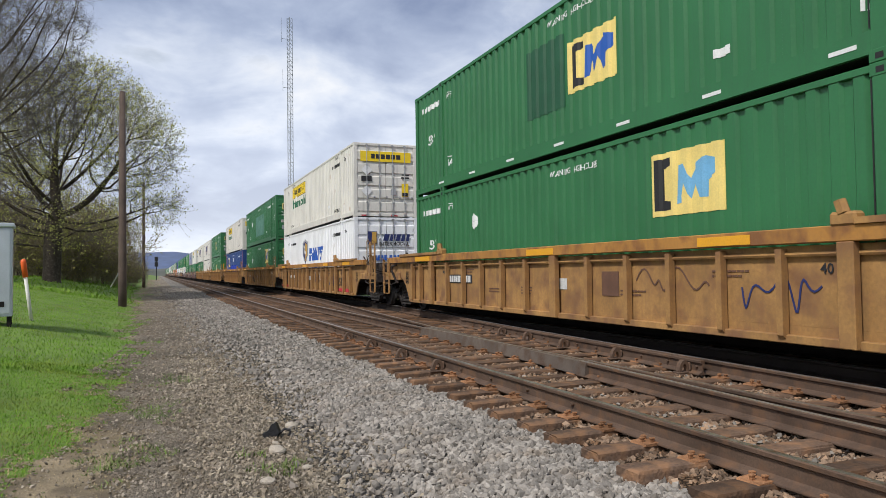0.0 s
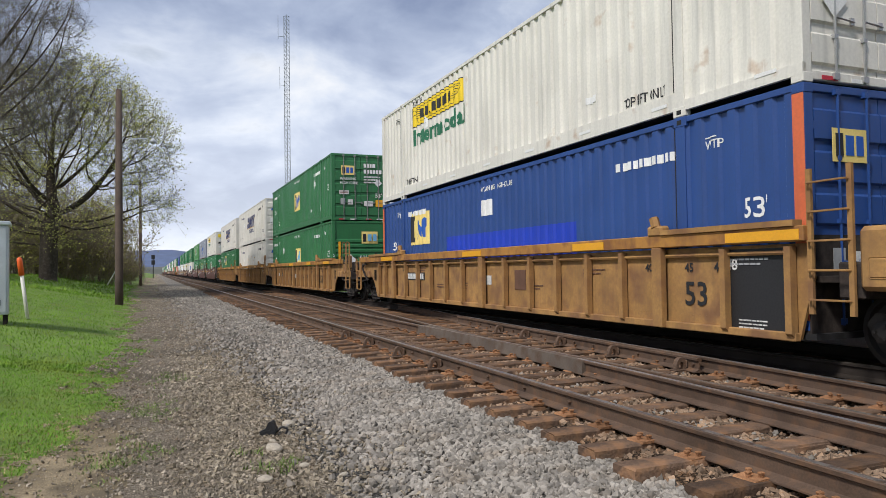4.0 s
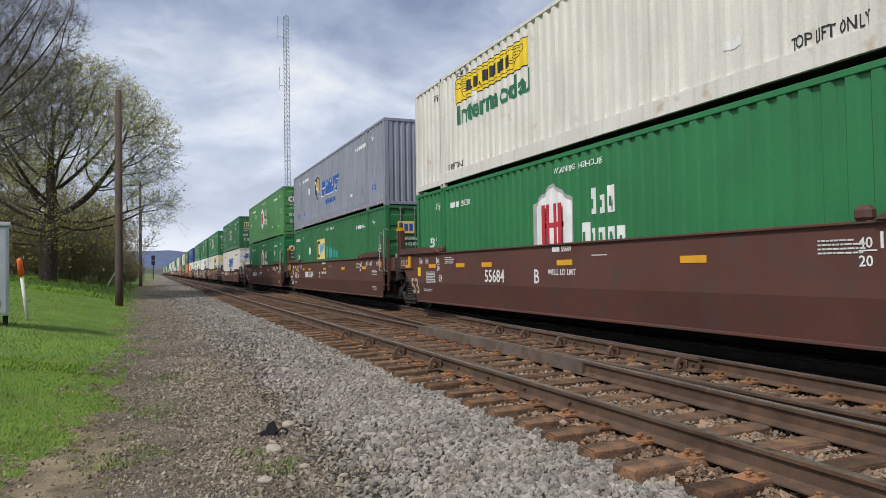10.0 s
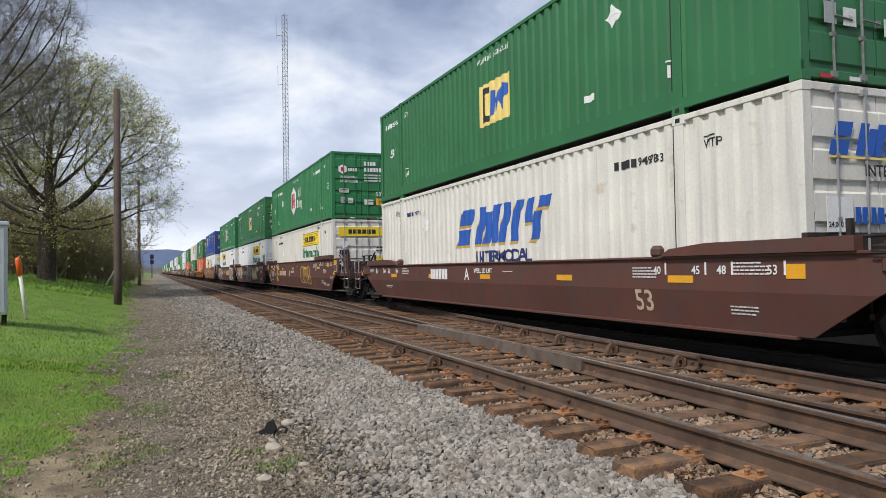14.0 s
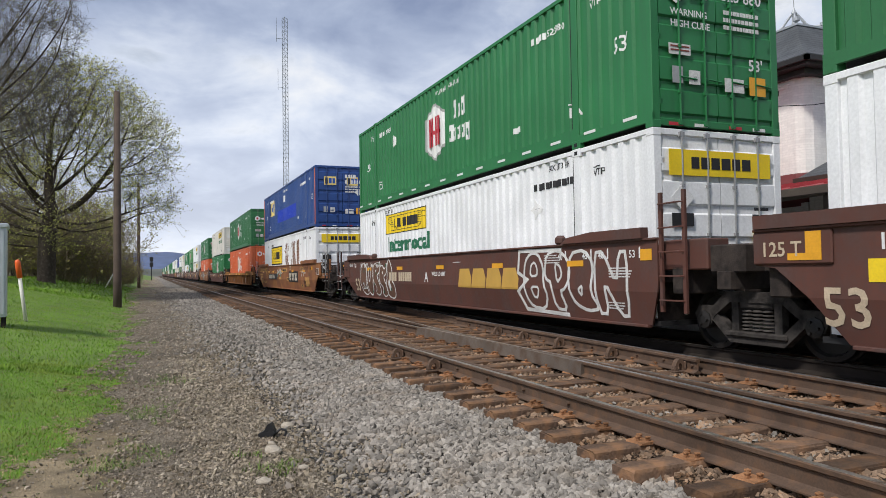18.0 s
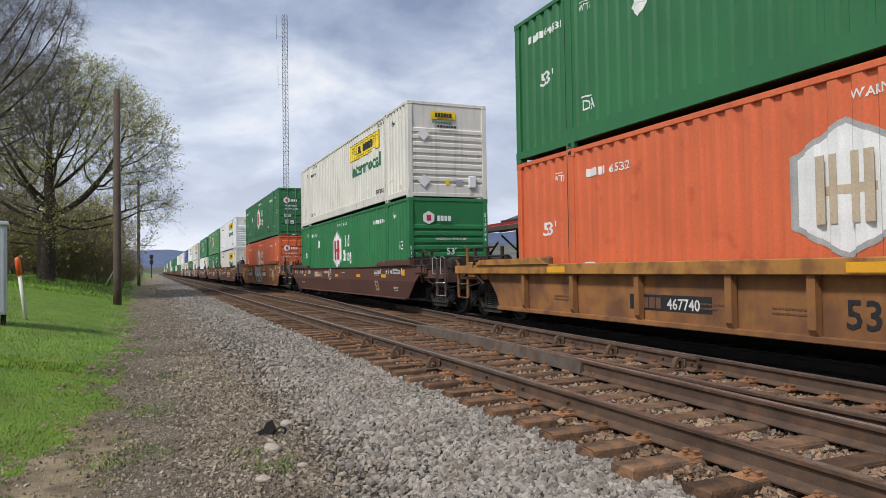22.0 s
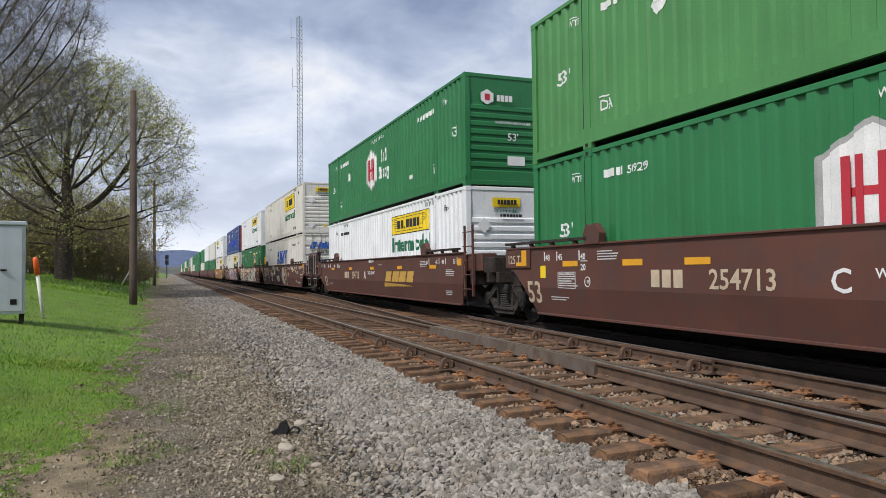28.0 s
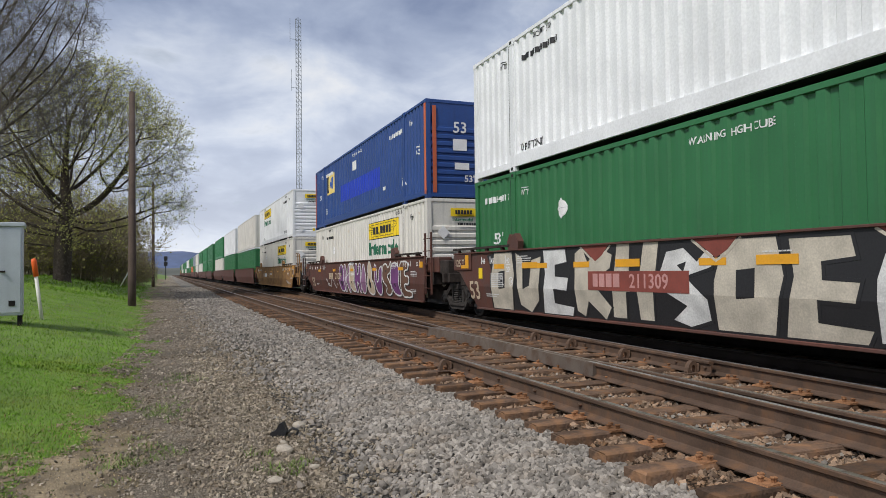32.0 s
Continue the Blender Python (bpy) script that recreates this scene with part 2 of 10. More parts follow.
def gravel(name, pale, dark, size, patch=None, scale=0.8, depth=0.02, gap=0.35, spec=0.2):
    """Ground covered with broken stone: each piece its own tone, shadow painted dark into the gaps between, broad
    patches of another tone.
    """
    m = bpy.data.materials.new(name)
    m.use_nodes = True
    nt = m.node_tree
    link = nt.links.new
    bsdf = nt.nodes["Principled BSDF"]
    bsdf.inputs["Roughness"].default_value, bsdf.inputs["Specular IOR Level"].default_value = 0.92, spec
    coord = nt.nodes.new("ShaderNodeTexCoord").outputs["Object"]

    def noise_at(sc, detail=5.0):
        n = nt.nodes.new("ShaderNodeTexNoise")
        n.inputs["Scale"].default_value, n.inputs["Detail"].default_value = sc, detail
        link(coord, n.inputs["Vector"])
        return n.outputs[0]

    def spread(v, lo, hi, a=0.0, b=1.0):
        n = nt.nodes.new("ShaderNodeMapRange")
        link(v, n.inputs[0])
        for i, x in enumerate((lo, hi, a, b)):
            n.inputs[i + 1].default_value = x
        return n.outputs[0]

    def mix(fac, a, b, blend="MIX"):
        n = nt.nodes.new("ShaderNodeMix")
        n.data_type, n.blend_type = "RGBA", blend
        for sock, v in ((n.inputs[0], fac), (n.inputs[6], a), (n.inputs[7], b)):
            if isinstance(v, tuple):
                sock.default_value = (*v, 1)
            elif isinstance(v, (int, float)):
                sock.default_value = v
            else:
                link(v, sock)
        return n.outputs[2]

    def cells(feature, sc):
        n = nt.nodes.new("ShaderNodeTexVoronoi")
        n.feature = feature
        n.inputs["Scale"].default_value = sc
        link(coord, n.inputs["Vector"])
        return n

    big, small = cells("F1", 1 / size), cells("F1", 2.7 / size)
    edge = cells("DISTANCE_TO_EDGE", 1 / size).outputs["Distance"]
    sep = nt.nodes.new("ShaderNodeSeparateColor")
    link(big.outputs["Color"], sep.inputs[0])
    sep2 = nt.nodes.new("ShaderNodeSeparateColor")
    link(small.outputs["Color"], sep2.inputs[0])
    c = mix(sep.outputs[0], dark, pale)
    c = mix(spread(sep2.outputs[0], 0.55, 1.0, 0.0, 0.55), c, tuple(1.25 * x for x in pale))
    if patch:
        second, lo, hi = patch
        c = mix(spread(noise_at(scale, 6.0), lo, hi, 0.0, 0.8), c, mix(sep.outputs[1], tuple(0.5 * x for x in second), second))
    c = mix(spread(edge, 0.0, 0.12, gap, 0.0), c, tuple(0.25 * x for x in dark))
    link(c, bsdf.inputs["Base Color"])
    h = nt.nodes.new("ShaderNodeMath")
    h.operation = "ADD"
    link(spread(edge, 0.0, 0.22), h.inputs[0])
    link(spread(sep2.outputs[1], 0.0, 1.0, 0.0, 0.4), h.inputs[1])
    b = nt.nodes.new("ShaderNodeBump")
    b.inputs["Strength"].default_value, b.inputs["Distance"].default_value = 1.0, depth
    link(h.outputs[0], b.inputs["Height"])
    link(b.outputs[0], bsdf.inputs["Normal"])
    return m


RAIL_TOP = 0.476          # railhead over the filmer's feet
TIE_TOP = 0.295
X1, X2 = 3.59, 5.09       # near track, railhead centres
XT = 8.25                 # middle of the train's track
X4, X5 = XT - 0.75, XT + 0.75

GRASS = material("grass_ground", (0.120, 0.195, 0.028), 0.9, spots=((0.15, 0.15, 0.05), 0.58, 0.72), scale=1.2, fine=45, vary=0.25, bump=0.5)
DIRT = gravel("road_grit", (0.345, 0.290, 0.218), (0.150, 0.124, 0.094), 0.022, ((0.185, 0.152, 0.115), 0.48, 0.64), 0.55, 0.012)
SOIL = material("verge_soil", (0.275, 0.220, 0.142), 0.95, spots=((0.150, 0.120, 0.082), 0.46, 0.64), scale=1.4, fine=70, vary=0.45, bump=1.0, spec=0.15)
# dark tones and strong gaps paint the shade between the loose stones
BED = gravel("ballast_bed", (0.19, 0.176, 0.158), (0.05, 0.046, 0.042), 0.038, None, 1.0, 0.03, 0.85)
RUSTY_BED = gravel("rusty_ballast_bed", (0.185, 0.125, 0.080), (0.045, 0.031, 0.023), 0.036, ((0.24, 0.145, 0.08), 0.5, 0.66), 1.1, 0.03, 0.8)
# ballast below the train: the train's shade is painted in as near black
SHADE_BED = material("shade_dark_ballast", (0.012, 0.011, 0.010), 0.95, spots=((0.022, 0.019, 0.017), 0.5, 0.7), scale=2.0, fine=28, vary=0.3, bump=0.9, spec=0.15)
STONE = material("ballast_stone", (0.255, 0.231, 0.201), 0.9, spots=((0.24, 0.205, 0.167), 0.48, 0.68), scale=1.5, fine=90, vary=0.18, island=0.42, spec=0.25)
GRIT = material("road_stone", (0.295, 0.252, 0.196), 0.92, spots=((0.215, 0.168, 0.118), 0.48, 0.66), scale=1.3, fine=90, vary=0.2, bump=0.4, island=0.5, spec=0.25)
DIRTY_STONE = material("dirty_ballast_stone", (0.275, 0.232, 0.170), 0.92, spots=((0.165, 0.132, 0.092), 0.45, 0.65), scale=1.2, fine=90, vary=0.22, bump=0.5, island=0.5, spec=0.2)
RUSTY_STONE = material("rusty_ballast_stone", (0.235, 0.160, 0.105), 0.9, spots=((0.27, 0.150, 0.075), 0.5, 0.7), scale=5, fine=90, vary=0.2, bump=0.4, island=0.5)
PALE = material("pale_stone", (0.40, 0.35, 0.28), 0.8, scale=8, fine=70, vary=0.15, bump=0.4)
RAIL_SIDE = material("rail_rust", (0.094, 0.060, 0.041), 0.75, spots=((0.150, 0.082, 0.045), 0.50, 0.72), scale=3, fine=60, vary=0.28, bump=0.15, spec=0.35)
RAIL_HEAD = material("rail_running_top", (0.36, 0.32, 0.28), 0.45, 0.9, spots=((0.20, 0.13, 0.09), 0.52, 0.70), scale=5, fine=80, vary=0.2)
BRIGHT_HEAD = material("polished_rail_top", (0.60, 0.60, 0.60), 0.42, 1.0, scale=3, fine=80, vary=0.12)
TIE = material("tie_wood", (0.108, 0.069, 0.047), 0.9, spots=((0.205, 0.112, 0.060), 0.46, 0.66), scale=2.4, fine=34, vary=0.38, bump=0.6, rand=0.4, spec=0.2)
PLATE = material("tie_plate_rust", (0.27, 0.135, 0.066), 0.9, scale=8, fine=80, vary=0.3, bump=0.5, rand=0.3, spec=0.2)
FROG = material("frog_steel", (0.155, 0.125, 0.10), 0.55, 0.3, spots=((0.12, 0.08, 0.055), 0.45, 0.65), scale=2.5, fine=50, vary=0.2, bump=0.3)


def smooth(a, b, x):
    t = np.clip((np.asarray(x, float) - a) / (b - a), 0, 1)
    return t * t * (3 - 2 * t)


def rough_noise(x, y, seed=0.0):
    x, y = np.asarray(x, float), np.asarray(y, float)
    return (np.sin(1.7 * x + 0.6 * y + seed) * np.sin(0.9 * y - 1.1 * x + 1.3 * seed) + 0.5 * np.sin(3.9 * x - 2.3 * y + 2.1 * seed) * np.sin(4.3 * y + 0.7 * x)
            + 0.25 * np.sin(9.1 * x + 3.3 * y) * np.sin(8.2 * y - 2.9 * x + seed))


def ground_z(x, y):
    """Height of the ground: a road that climbs gently to the line's level, a ballast shoulder, a bank of grass."""
    x, y = np.asarray(x, float), np.asarray(y, float)
    road = 0.22 * smooth(4, 22, y) * (1 - smooth(140, 400, y))
    shoulder = smooth(1.15, 2.75, x) * (0.178 - road) + 0.084 * smooth(3.1, 3.5, x)
    bank = 0.19 * np.maximum(0, -x - 0.9) * (1 - smooth(-30, -8, -x) * 0)
    bank = np.minimum(bank, 1.4 + 0.02 * np.maximum(0, -x - 9))
    z = road + shoulder + np.minimum(bank, 2.6) * smooth(2, 14, y)
    return z + 0.018 * rough_noise(x, y) * (1 - smooth(1.5, 2.9, x))


def grass_edge(y):
    """x at which the grass ends and the road begins."""
    y = np.asarray(y, float)
    return -0.50 - 0.72 * (1 - smooth(5.6, 10.5, y)) - 1.15 * smooth(14, 60, y) - 0.5 * smooth(60, 200, y) + 0.16 * np.sin(0.9 * y) + 0.09 * np.sin(2.7 * y + 1)


def sheet(name, xs, ys, material_, label, lift=0.0, height=ground_z, keep=None):
    xx, yy = np.meshgrid(xs, ys, indexing="ij")
    zz = height(xx, yy) + lift
    n, m = xx.shape
    v = np.stack([xx, yy, zz], -1).reshape(-1, 3)
    i = (np.arange(n - 1)[:, None] * m + np.arange(m - 1)).ravel()
    f = np.stack([i, i + m, i + m + 1, i + 1], 1)
    if keep is not None:
        f = f[keep(v[f].mean(1))]
    ob = new(name, from_arrays(name, v, f, material_, True))
    return tagged(ob, label, "ground", kind="structure")


YS = np.concatenate([np.linspace(-3000, -60, 16), np.linspace(-40, -2, 20), np.linspace(-1, 34, 176), np.linspace(36, 120, 43), np.linspace(140, 4000, 30)])
XS = np.concatenate([np.linspace(-3000, -70, 14), np.linspace(-50, -6, 23), np.linspace(-5.8, 3.0, 89), np.linspace(3.2, 14, 40), np.linspace(16, 60, 12), np.linspace(80, 3000, 12)])
sheet("ground", XS, YS, GRASS, "mown spring grass rising gently away from the line", height=lambda x, y: ground_z(x, y) - 0.12 * smooth(0.2, 1.2, x))
# road: laid just over the grass sheet, ragged at its edge


def tuft(x, y, s=2.3):
    return rough_noise(s * x, s * y, 4.0)


def cover(x, y):
    """Above nought where grass holds the ground, below where it is bare; uneven along the road's edge."""
    return grass_edge(y) - x + 0.30 * tuft(x, y) + 0.20 * tuft(x, y, 6.1) + 0.10 * tuft(x, y, 15.0)


def bare(c):
    g = np.random.default_rng(3)
    return cover(c[:, 0], c[:, 1]) < 0.14 * g.normal(size=len(c))


def road_part(c):
    """Where grit covers the soil, its edge wandering along the road."""
    g = np.random.default_rng(6)
    return c[:, 0] > -0.25 - 0.55 * smooth(7.0, 9.5, c[:, 1]) + 0.24 * tuft(c[:, 0], c[:, 1], 1.6) + 0.22 * tuft(c[:, 0], c[:, 1], 7.0) + 0.12 * g.normal(size=len(c))


RX = np.linspace(-1.9, 1.7, 145)
RY = np.concatenate([np.linspace(-30, -8.2, 60), np.linspace(-8, 2.4, 220), np.linspace(2.45, 14, 330), np.linspace(14.1, 34, 140), np.linspace(34.5, 120, 100), np.linspace(123, 900, 60)])
tagged(sheet("gravel_road", RX, RY, DIRT, "grey-brown trodden gravel track beside the railway", 0.012, keep=lambda c: road_part(c) & bare(c)), category="road")
EDGES = [(np.linspace(-3.0, 0.6, 145), np.linspace(2.5, 13.0, 360)), (np.linspace(-3.0, 0.4, 69), np.linspace(13.0, 40.0, 300)), (np.linspace(-3.4, 0.2, 36), np.linspace(40.0, 200.0, 300)), (np.linspace(-4.0, 0.2, 120), np.linspace(-8.0, 2.5, 260)), (np.linspace(-4.0, 0.2, 40), np.linspace(-30.0, -8.0, 120))]
for ex, ey in EDGES:
    tagged(sheet("road_verge", ex, ey, SOIL, "bare brown soil and litter where the grass gives out", 0.008, keep=bare), category="soil")
BX = np.concatenate([np.linspace(1.25, 3.05, 37)])
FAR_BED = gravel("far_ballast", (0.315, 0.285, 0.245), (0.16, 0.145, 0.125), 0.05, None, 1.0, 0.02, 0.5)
BY = np.concatenate([np.linspace(-30, 0, 40), np.linspace(0.2, 34, 240), np.linspace(34.5, 120, 100), np.linspace(123, 900, 60)])
tagged(sheet("ballast_shoulder", BX, BY[BY < 46], BED, "grey crushed-stone ballast shoulder", 0.022), category="ballast")
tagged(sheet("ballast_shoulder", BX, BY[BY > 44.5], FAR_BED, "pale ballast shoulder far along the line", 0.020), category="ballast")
TX = np.linspace(2.9, 6.95, 25)
FX = np.linspace(6.95, 11.6, 25)


def bed_z(x, y):
    return 0.245 - 0.075 * (1 - smooth(2.95, 3.40, x)) - 0.05 * smooth(9.8, 11.6, x) + 0.012 * rough_noise(3 * np.asarray(x), 3 * np.asarray(y), 2.0)


tagged(sheet("track_bed", TX, BY, RUSTY_BED, "rust-stained ballast between the rails", 0.0, height=bed_z), category="ballast")


tagged(sheet("train_track_bed", FX, BY, SHADE_BED, "ballast under the passing train, its shade painted near black", 0.0, height=bed_z), category="ballast")


# ---- rails: one profile swept along a plan line ----
RAIL_OUTLINE = [(-0.075, -0.181), (0.075, -0.181), (0.075, -0.170), (0.022, -0.150), (0.009, -0.138), (0.009, -0.048), (0.034, -0.034), (0.036, -0.008), (0.028, 0.0),
                (-0.028, 0.0), (-0.036, -0.008), (-0.034, -0.034), (-0.009, -0.048), (-0.009, -0.138), (-0.022, -0.150), (-0.075, -0.170)]


# rails below the train, the shade there put into their dark colour
SHADE_RAIL = material("shade_dark_rail", (0.030, 0.024, 0.020), 0.8, scale=3, fine=60, vary=0.22, bump=0.4, spec=0.2)


def rail_mesh(name, line, z=RAIL_TOP, shiny=True):
    """line: function of y; rows: the y's."""
    fn, ys = line
    n = len(RAIL_OUTLINE)
    v, f = [], []
    for y in ys:
        x = fn(y)
        v += [(x + u, y, z + w) for u, w in RAIL_OUTLINE]
    for i in range(len(ys) - 1):
        for k in range(n):
            j = (k + 1) % n
            f.append((i * n + k, i * n + j, (i + 1) * n + j, (i + 1) * n + k))
    f += [tuple(range(n))[::-1], tuple(range((len(ys) - 1) * n, len(ys) * n))]
    me = bpy.data.meshes.new(name)
    me.from_pydata(v, [], f)
    me.materials.append(RAIL_SIDE)
    me.materials.append(shiny if shiny not in (True, False) else RAIL_HEAD if shiny else RAIL_SIDE)
    for i, p in enumerate(me.polygons):
        p.material_index = 1 if i < len(f) - 2 and i % n == 8 else 0
    bm = bmesh.new()
    bm.from_mesh(me)
    bmesh.ops.recalc_face_normals(bm, faces=bm.faces)
    bm.to_mesh(me)
    bm.free()
    return me


# crossover from the train's track to the near one
CROSS_Y = [-24, -10, 0, 3.4, 5.6, 8.7, 13, 16, 20.5, 25, 30, 36, 42, 50]
CROSS_X = [3.68, 4.12, 4.58, 4.77, 4.88, 5.03, 5.28, 5.51, 5.86, 6.24, 6.62, 7.02, 7.33, 7.49]


def cross(y):
    return float(np.interp(y, CROSS_Y, np.convolve(np.pad(CROSS_X, 1, "edge"), [0.1, 0.8, 0.1], "valid")))


def straight(x):
    return lambda y: x


LONG = [-60, 900]
track_near = thing("railway_track", "near railway track of worn rusty rails on wooden ties", "track", kind="structure")
for x in (X1, X2):
    ys = LONG
    part("rail", rail_mesh("rail", (straight(x), ys)), track_near)
track_far = thing("railway_track", "railway track that carries the passing train", "track", kind="structure")
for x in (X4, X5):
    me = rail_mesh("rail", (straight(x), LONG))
    me.materials[0] = SHADE_RAIL
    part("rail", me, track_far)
crossover = thing("crossover", "crossover rails between the two tracks, with frog and guard rails", "track", kind="structure")
part("rail", rail_mesh("rail", (cross, [float(y) for y in np.linspace(-24, 7.6, 24)]), shiny=BRIGHT_HEAD), crossover)
part("rail", rail_mesh("rail", (cross, [float(y) for y in np.linspace(13.2, 50, 30)])), crossover)
part("rail", rail_mesh("rail", (lambda y: cross(y) + 1.5, [float(y) for y in np.linspace(-24, 50, 60)]), shiny=BRIGHT_HEAD), crossover)
# guard rails, set inside the outer rails
GUARD1 = lambda y: X1 + 0.085 + 0.10 * max(0, (abs(y - 11.6) - 3.6)) ** 2 * 0.12
part("guard_rail", rail_mesh("guard_rail", (GUARD1, [float(y) for y in np.linspace(7.0, 17.0, 21)]), shiny=False), crossover)
GUARD3 = lambda y: cross(y) + 1.5 - 0.10 - 0.10 * max(0, (abs(y - 11.0) - 3.2)) ** 2 * 0.3
part("guard_rail", rail_mesh("guard_rail", (GUARD3, [float(y) for y in np.linspace(6.9, 15.6, 21)]), RAIL_TOP - 0.004, shiny=False), crossover)


def frog_mesh():
    s = Shape()
    ys = [7.4, 8.4, 9.4, 10.6, 12.0, 13.6]
    v = []
    for y in ys:
        a, b = sorted((cross(y), X2))
        v += [(a - 0.07, y, RAIL_TOP - 0.17), (a - 0.05, y, RAIL_TOP - 0.006), (b + 0.05, y, RAIL_TOP - 0.006), (b + 0.07, y, RAIL_TOP - 0.17)]
    f = []
    for i in range(len(ys) - 1):
        for k in range(3):
            f.append((i * 4 + k, i * 4 + k + 1, i * 4 + 5 + k, i * 4 + 4 + k))
    f += [(0, 1, 2, 3), tuple(len(v) - 4 + k for k in range(4))]
    s.add(v, f)
    return s.mesh("frog", FROG)


part("frog", frog_mesh(), crossover, label="cast steel frog where two rails cross")


def brace_mesh():
    """A cast brace that arches from its foot on the tie to the rail's head."""
    s = Shape()
    s.box(-0.22, 0.0, -0.06, 0.06, -0.185, -0.165, 0.005)
    arc = np.linspace(0.0, math.pi, 9)
    out = [(-0.10 - 0.088 * math.cos(a), -0.165 + 0.150 * math.sin(a)) for a in arc]
    inn = [(-0.10 - 0.046 * math.cos(a), -0.165 + 0.098 * math.sin(a)) for a in arc[::-1]]
    s.extrude(out + inn, "y", -0.035, 0.035)
    s.box(-0.035, -0.012, -0.05, 0.05, -0.15, -0.05, 0.008)
    s.box(-0.20, -0.17, -0.02, 0.02, -0.165, -0.135, 0.004)
    return s.mesh("rail_brace", RAIL_SIDE)


def bolt_mesh():
    return Shape().lathe([(0.0, -0.030), (0.016, -0.030), (0.020, -0.018), (0.020, 0.0)], "x", 6).mesh("bolt", RAIL_SIDE)


BRACE = brace_mesh()
for y in (8.75, 10.25, 11.9, 13.5):
    part("rail_brace", BRACE, crossover, (X1 - 0.02, y, RAIL_TOP))
for y in (7.15, 8.7, 10.3, 11.7, 12.9):
    part("rail_brace", BRACE, crossover, (GUARD3(y) - 0.02, y, RAIL_TOP))

BOLT = bolt_mesh()
for k in range(14):
    part("bolt", BOLT, crossover, (X1 - 0.010, 5.6 + 0.86 * k, RAIL_TOP - 0.09))
    part("bolt", BOLT, crossover, (GUARD3(7.0 + 0.6 * k) - 0.010, 7.0 + 0.6 * k, RAIL_TOP - 0.09))

# ---- ties, plates and spikes ----


def tie_mesh(length, seed):
    rnd = random.Random(seed)
    s = Shape()
    s.box(0, length, -0.115, 0.115, -0.17, 0, 0.012)
    s.v = [(x + rnd.uniform(-0.012, 0.012), y + rnd.uniform(-0.008, 0.008), z + rnd.uniform(-0.006, 0.004)) for x, y, z in s.v]
    return s.mesh("tie", TIE)


SHORT = [tie_mesh(2.6, i) for i in range(3)]
LONG_TIE = [tie_mesh(4.9, 10 + i) for i in range(3)]
FAR_TIE = [tie_mesh(2.6, 20 + i) for i in range(2)]


def plate_mesh():
    s = Shape()
    s.extrude([(-0.19, 0.0), (0.19, 0.0), (0.18, 0.014), (0.08, 0.022), (-0.08, 0.022), (-0.18, 0.014)], "y", -0.09, 0.09)
    for x, y in ((-0.09, -0.05), (-0.09, 0.05), (0.09, -0.045), (0.09, 0.05), (-0.145, 0.0), (0.145, 0.02)):
        s.box(x - 0.012, x + 0.012, y - 0.012, y + 0.012, 0.01, 0.055)
        s.box(x - 0.02, x + 0.02, y - 0.016, y + 0.016, 0.04, 0.055, 0.004)
    return s.mesh("tie_plate", PLATE)


TIE_PLATE = plate_mesh()


def lay_ties():
    rnd = random.Random(4)
    y = -8.0
    while y < 50:
        wide = -6 < y < 44
        x0 = 2.98 + rnd.uniform(-0.07, 0.07)
        skew = rnd.uniform(-1.2, 1.2)
        part("tie", rnd.choice(LONG_TIE if wide else SHORT), track_near, pose(x0, y + rnd.uniform(-0.03, 0.03), TIE_TOP + rnd.uniform(-0.012, 0.004), 0, 0, skew))
        part("tie", rnd.choice(FAR_TIE), track_far, pose(XT - 1.3 + (0.35 if wide else 0), y + 0.1, TIE_TOP, 0, 0, skew))
        if y < 15:
            for x in (X1, X2):
                part("tie_plate", TIE_PLATE, track_near, pose(x, y, TIE_TOP - 0.004, 0, 0, skew))
            c = cross(y) + 1.5
            if wide:
                part("tie_plate", TIE_PLATE, crossover, pose(c, y, TIE_TOP - 0.004, 0, 0, skew))
        y += 0.545 + rnd.uniform(-0.03, 0.03)


lay_ties()

# ---- the train ----
SPEED = 14.7              # metres a second, towards the filmer
CL, CW, CH = 16.154, 2.591, 2.896


def paint(name, colour, **kw):
    kw.setdefault("rough", 0.45)
    kw.setdefault("scale", 0.9)
    kw.setdefault("fine", 25)
    kw.setdefault("vary", 0.10)
    kw.setdefault("streak", 0.30)
    return material(name, colour, **kw)


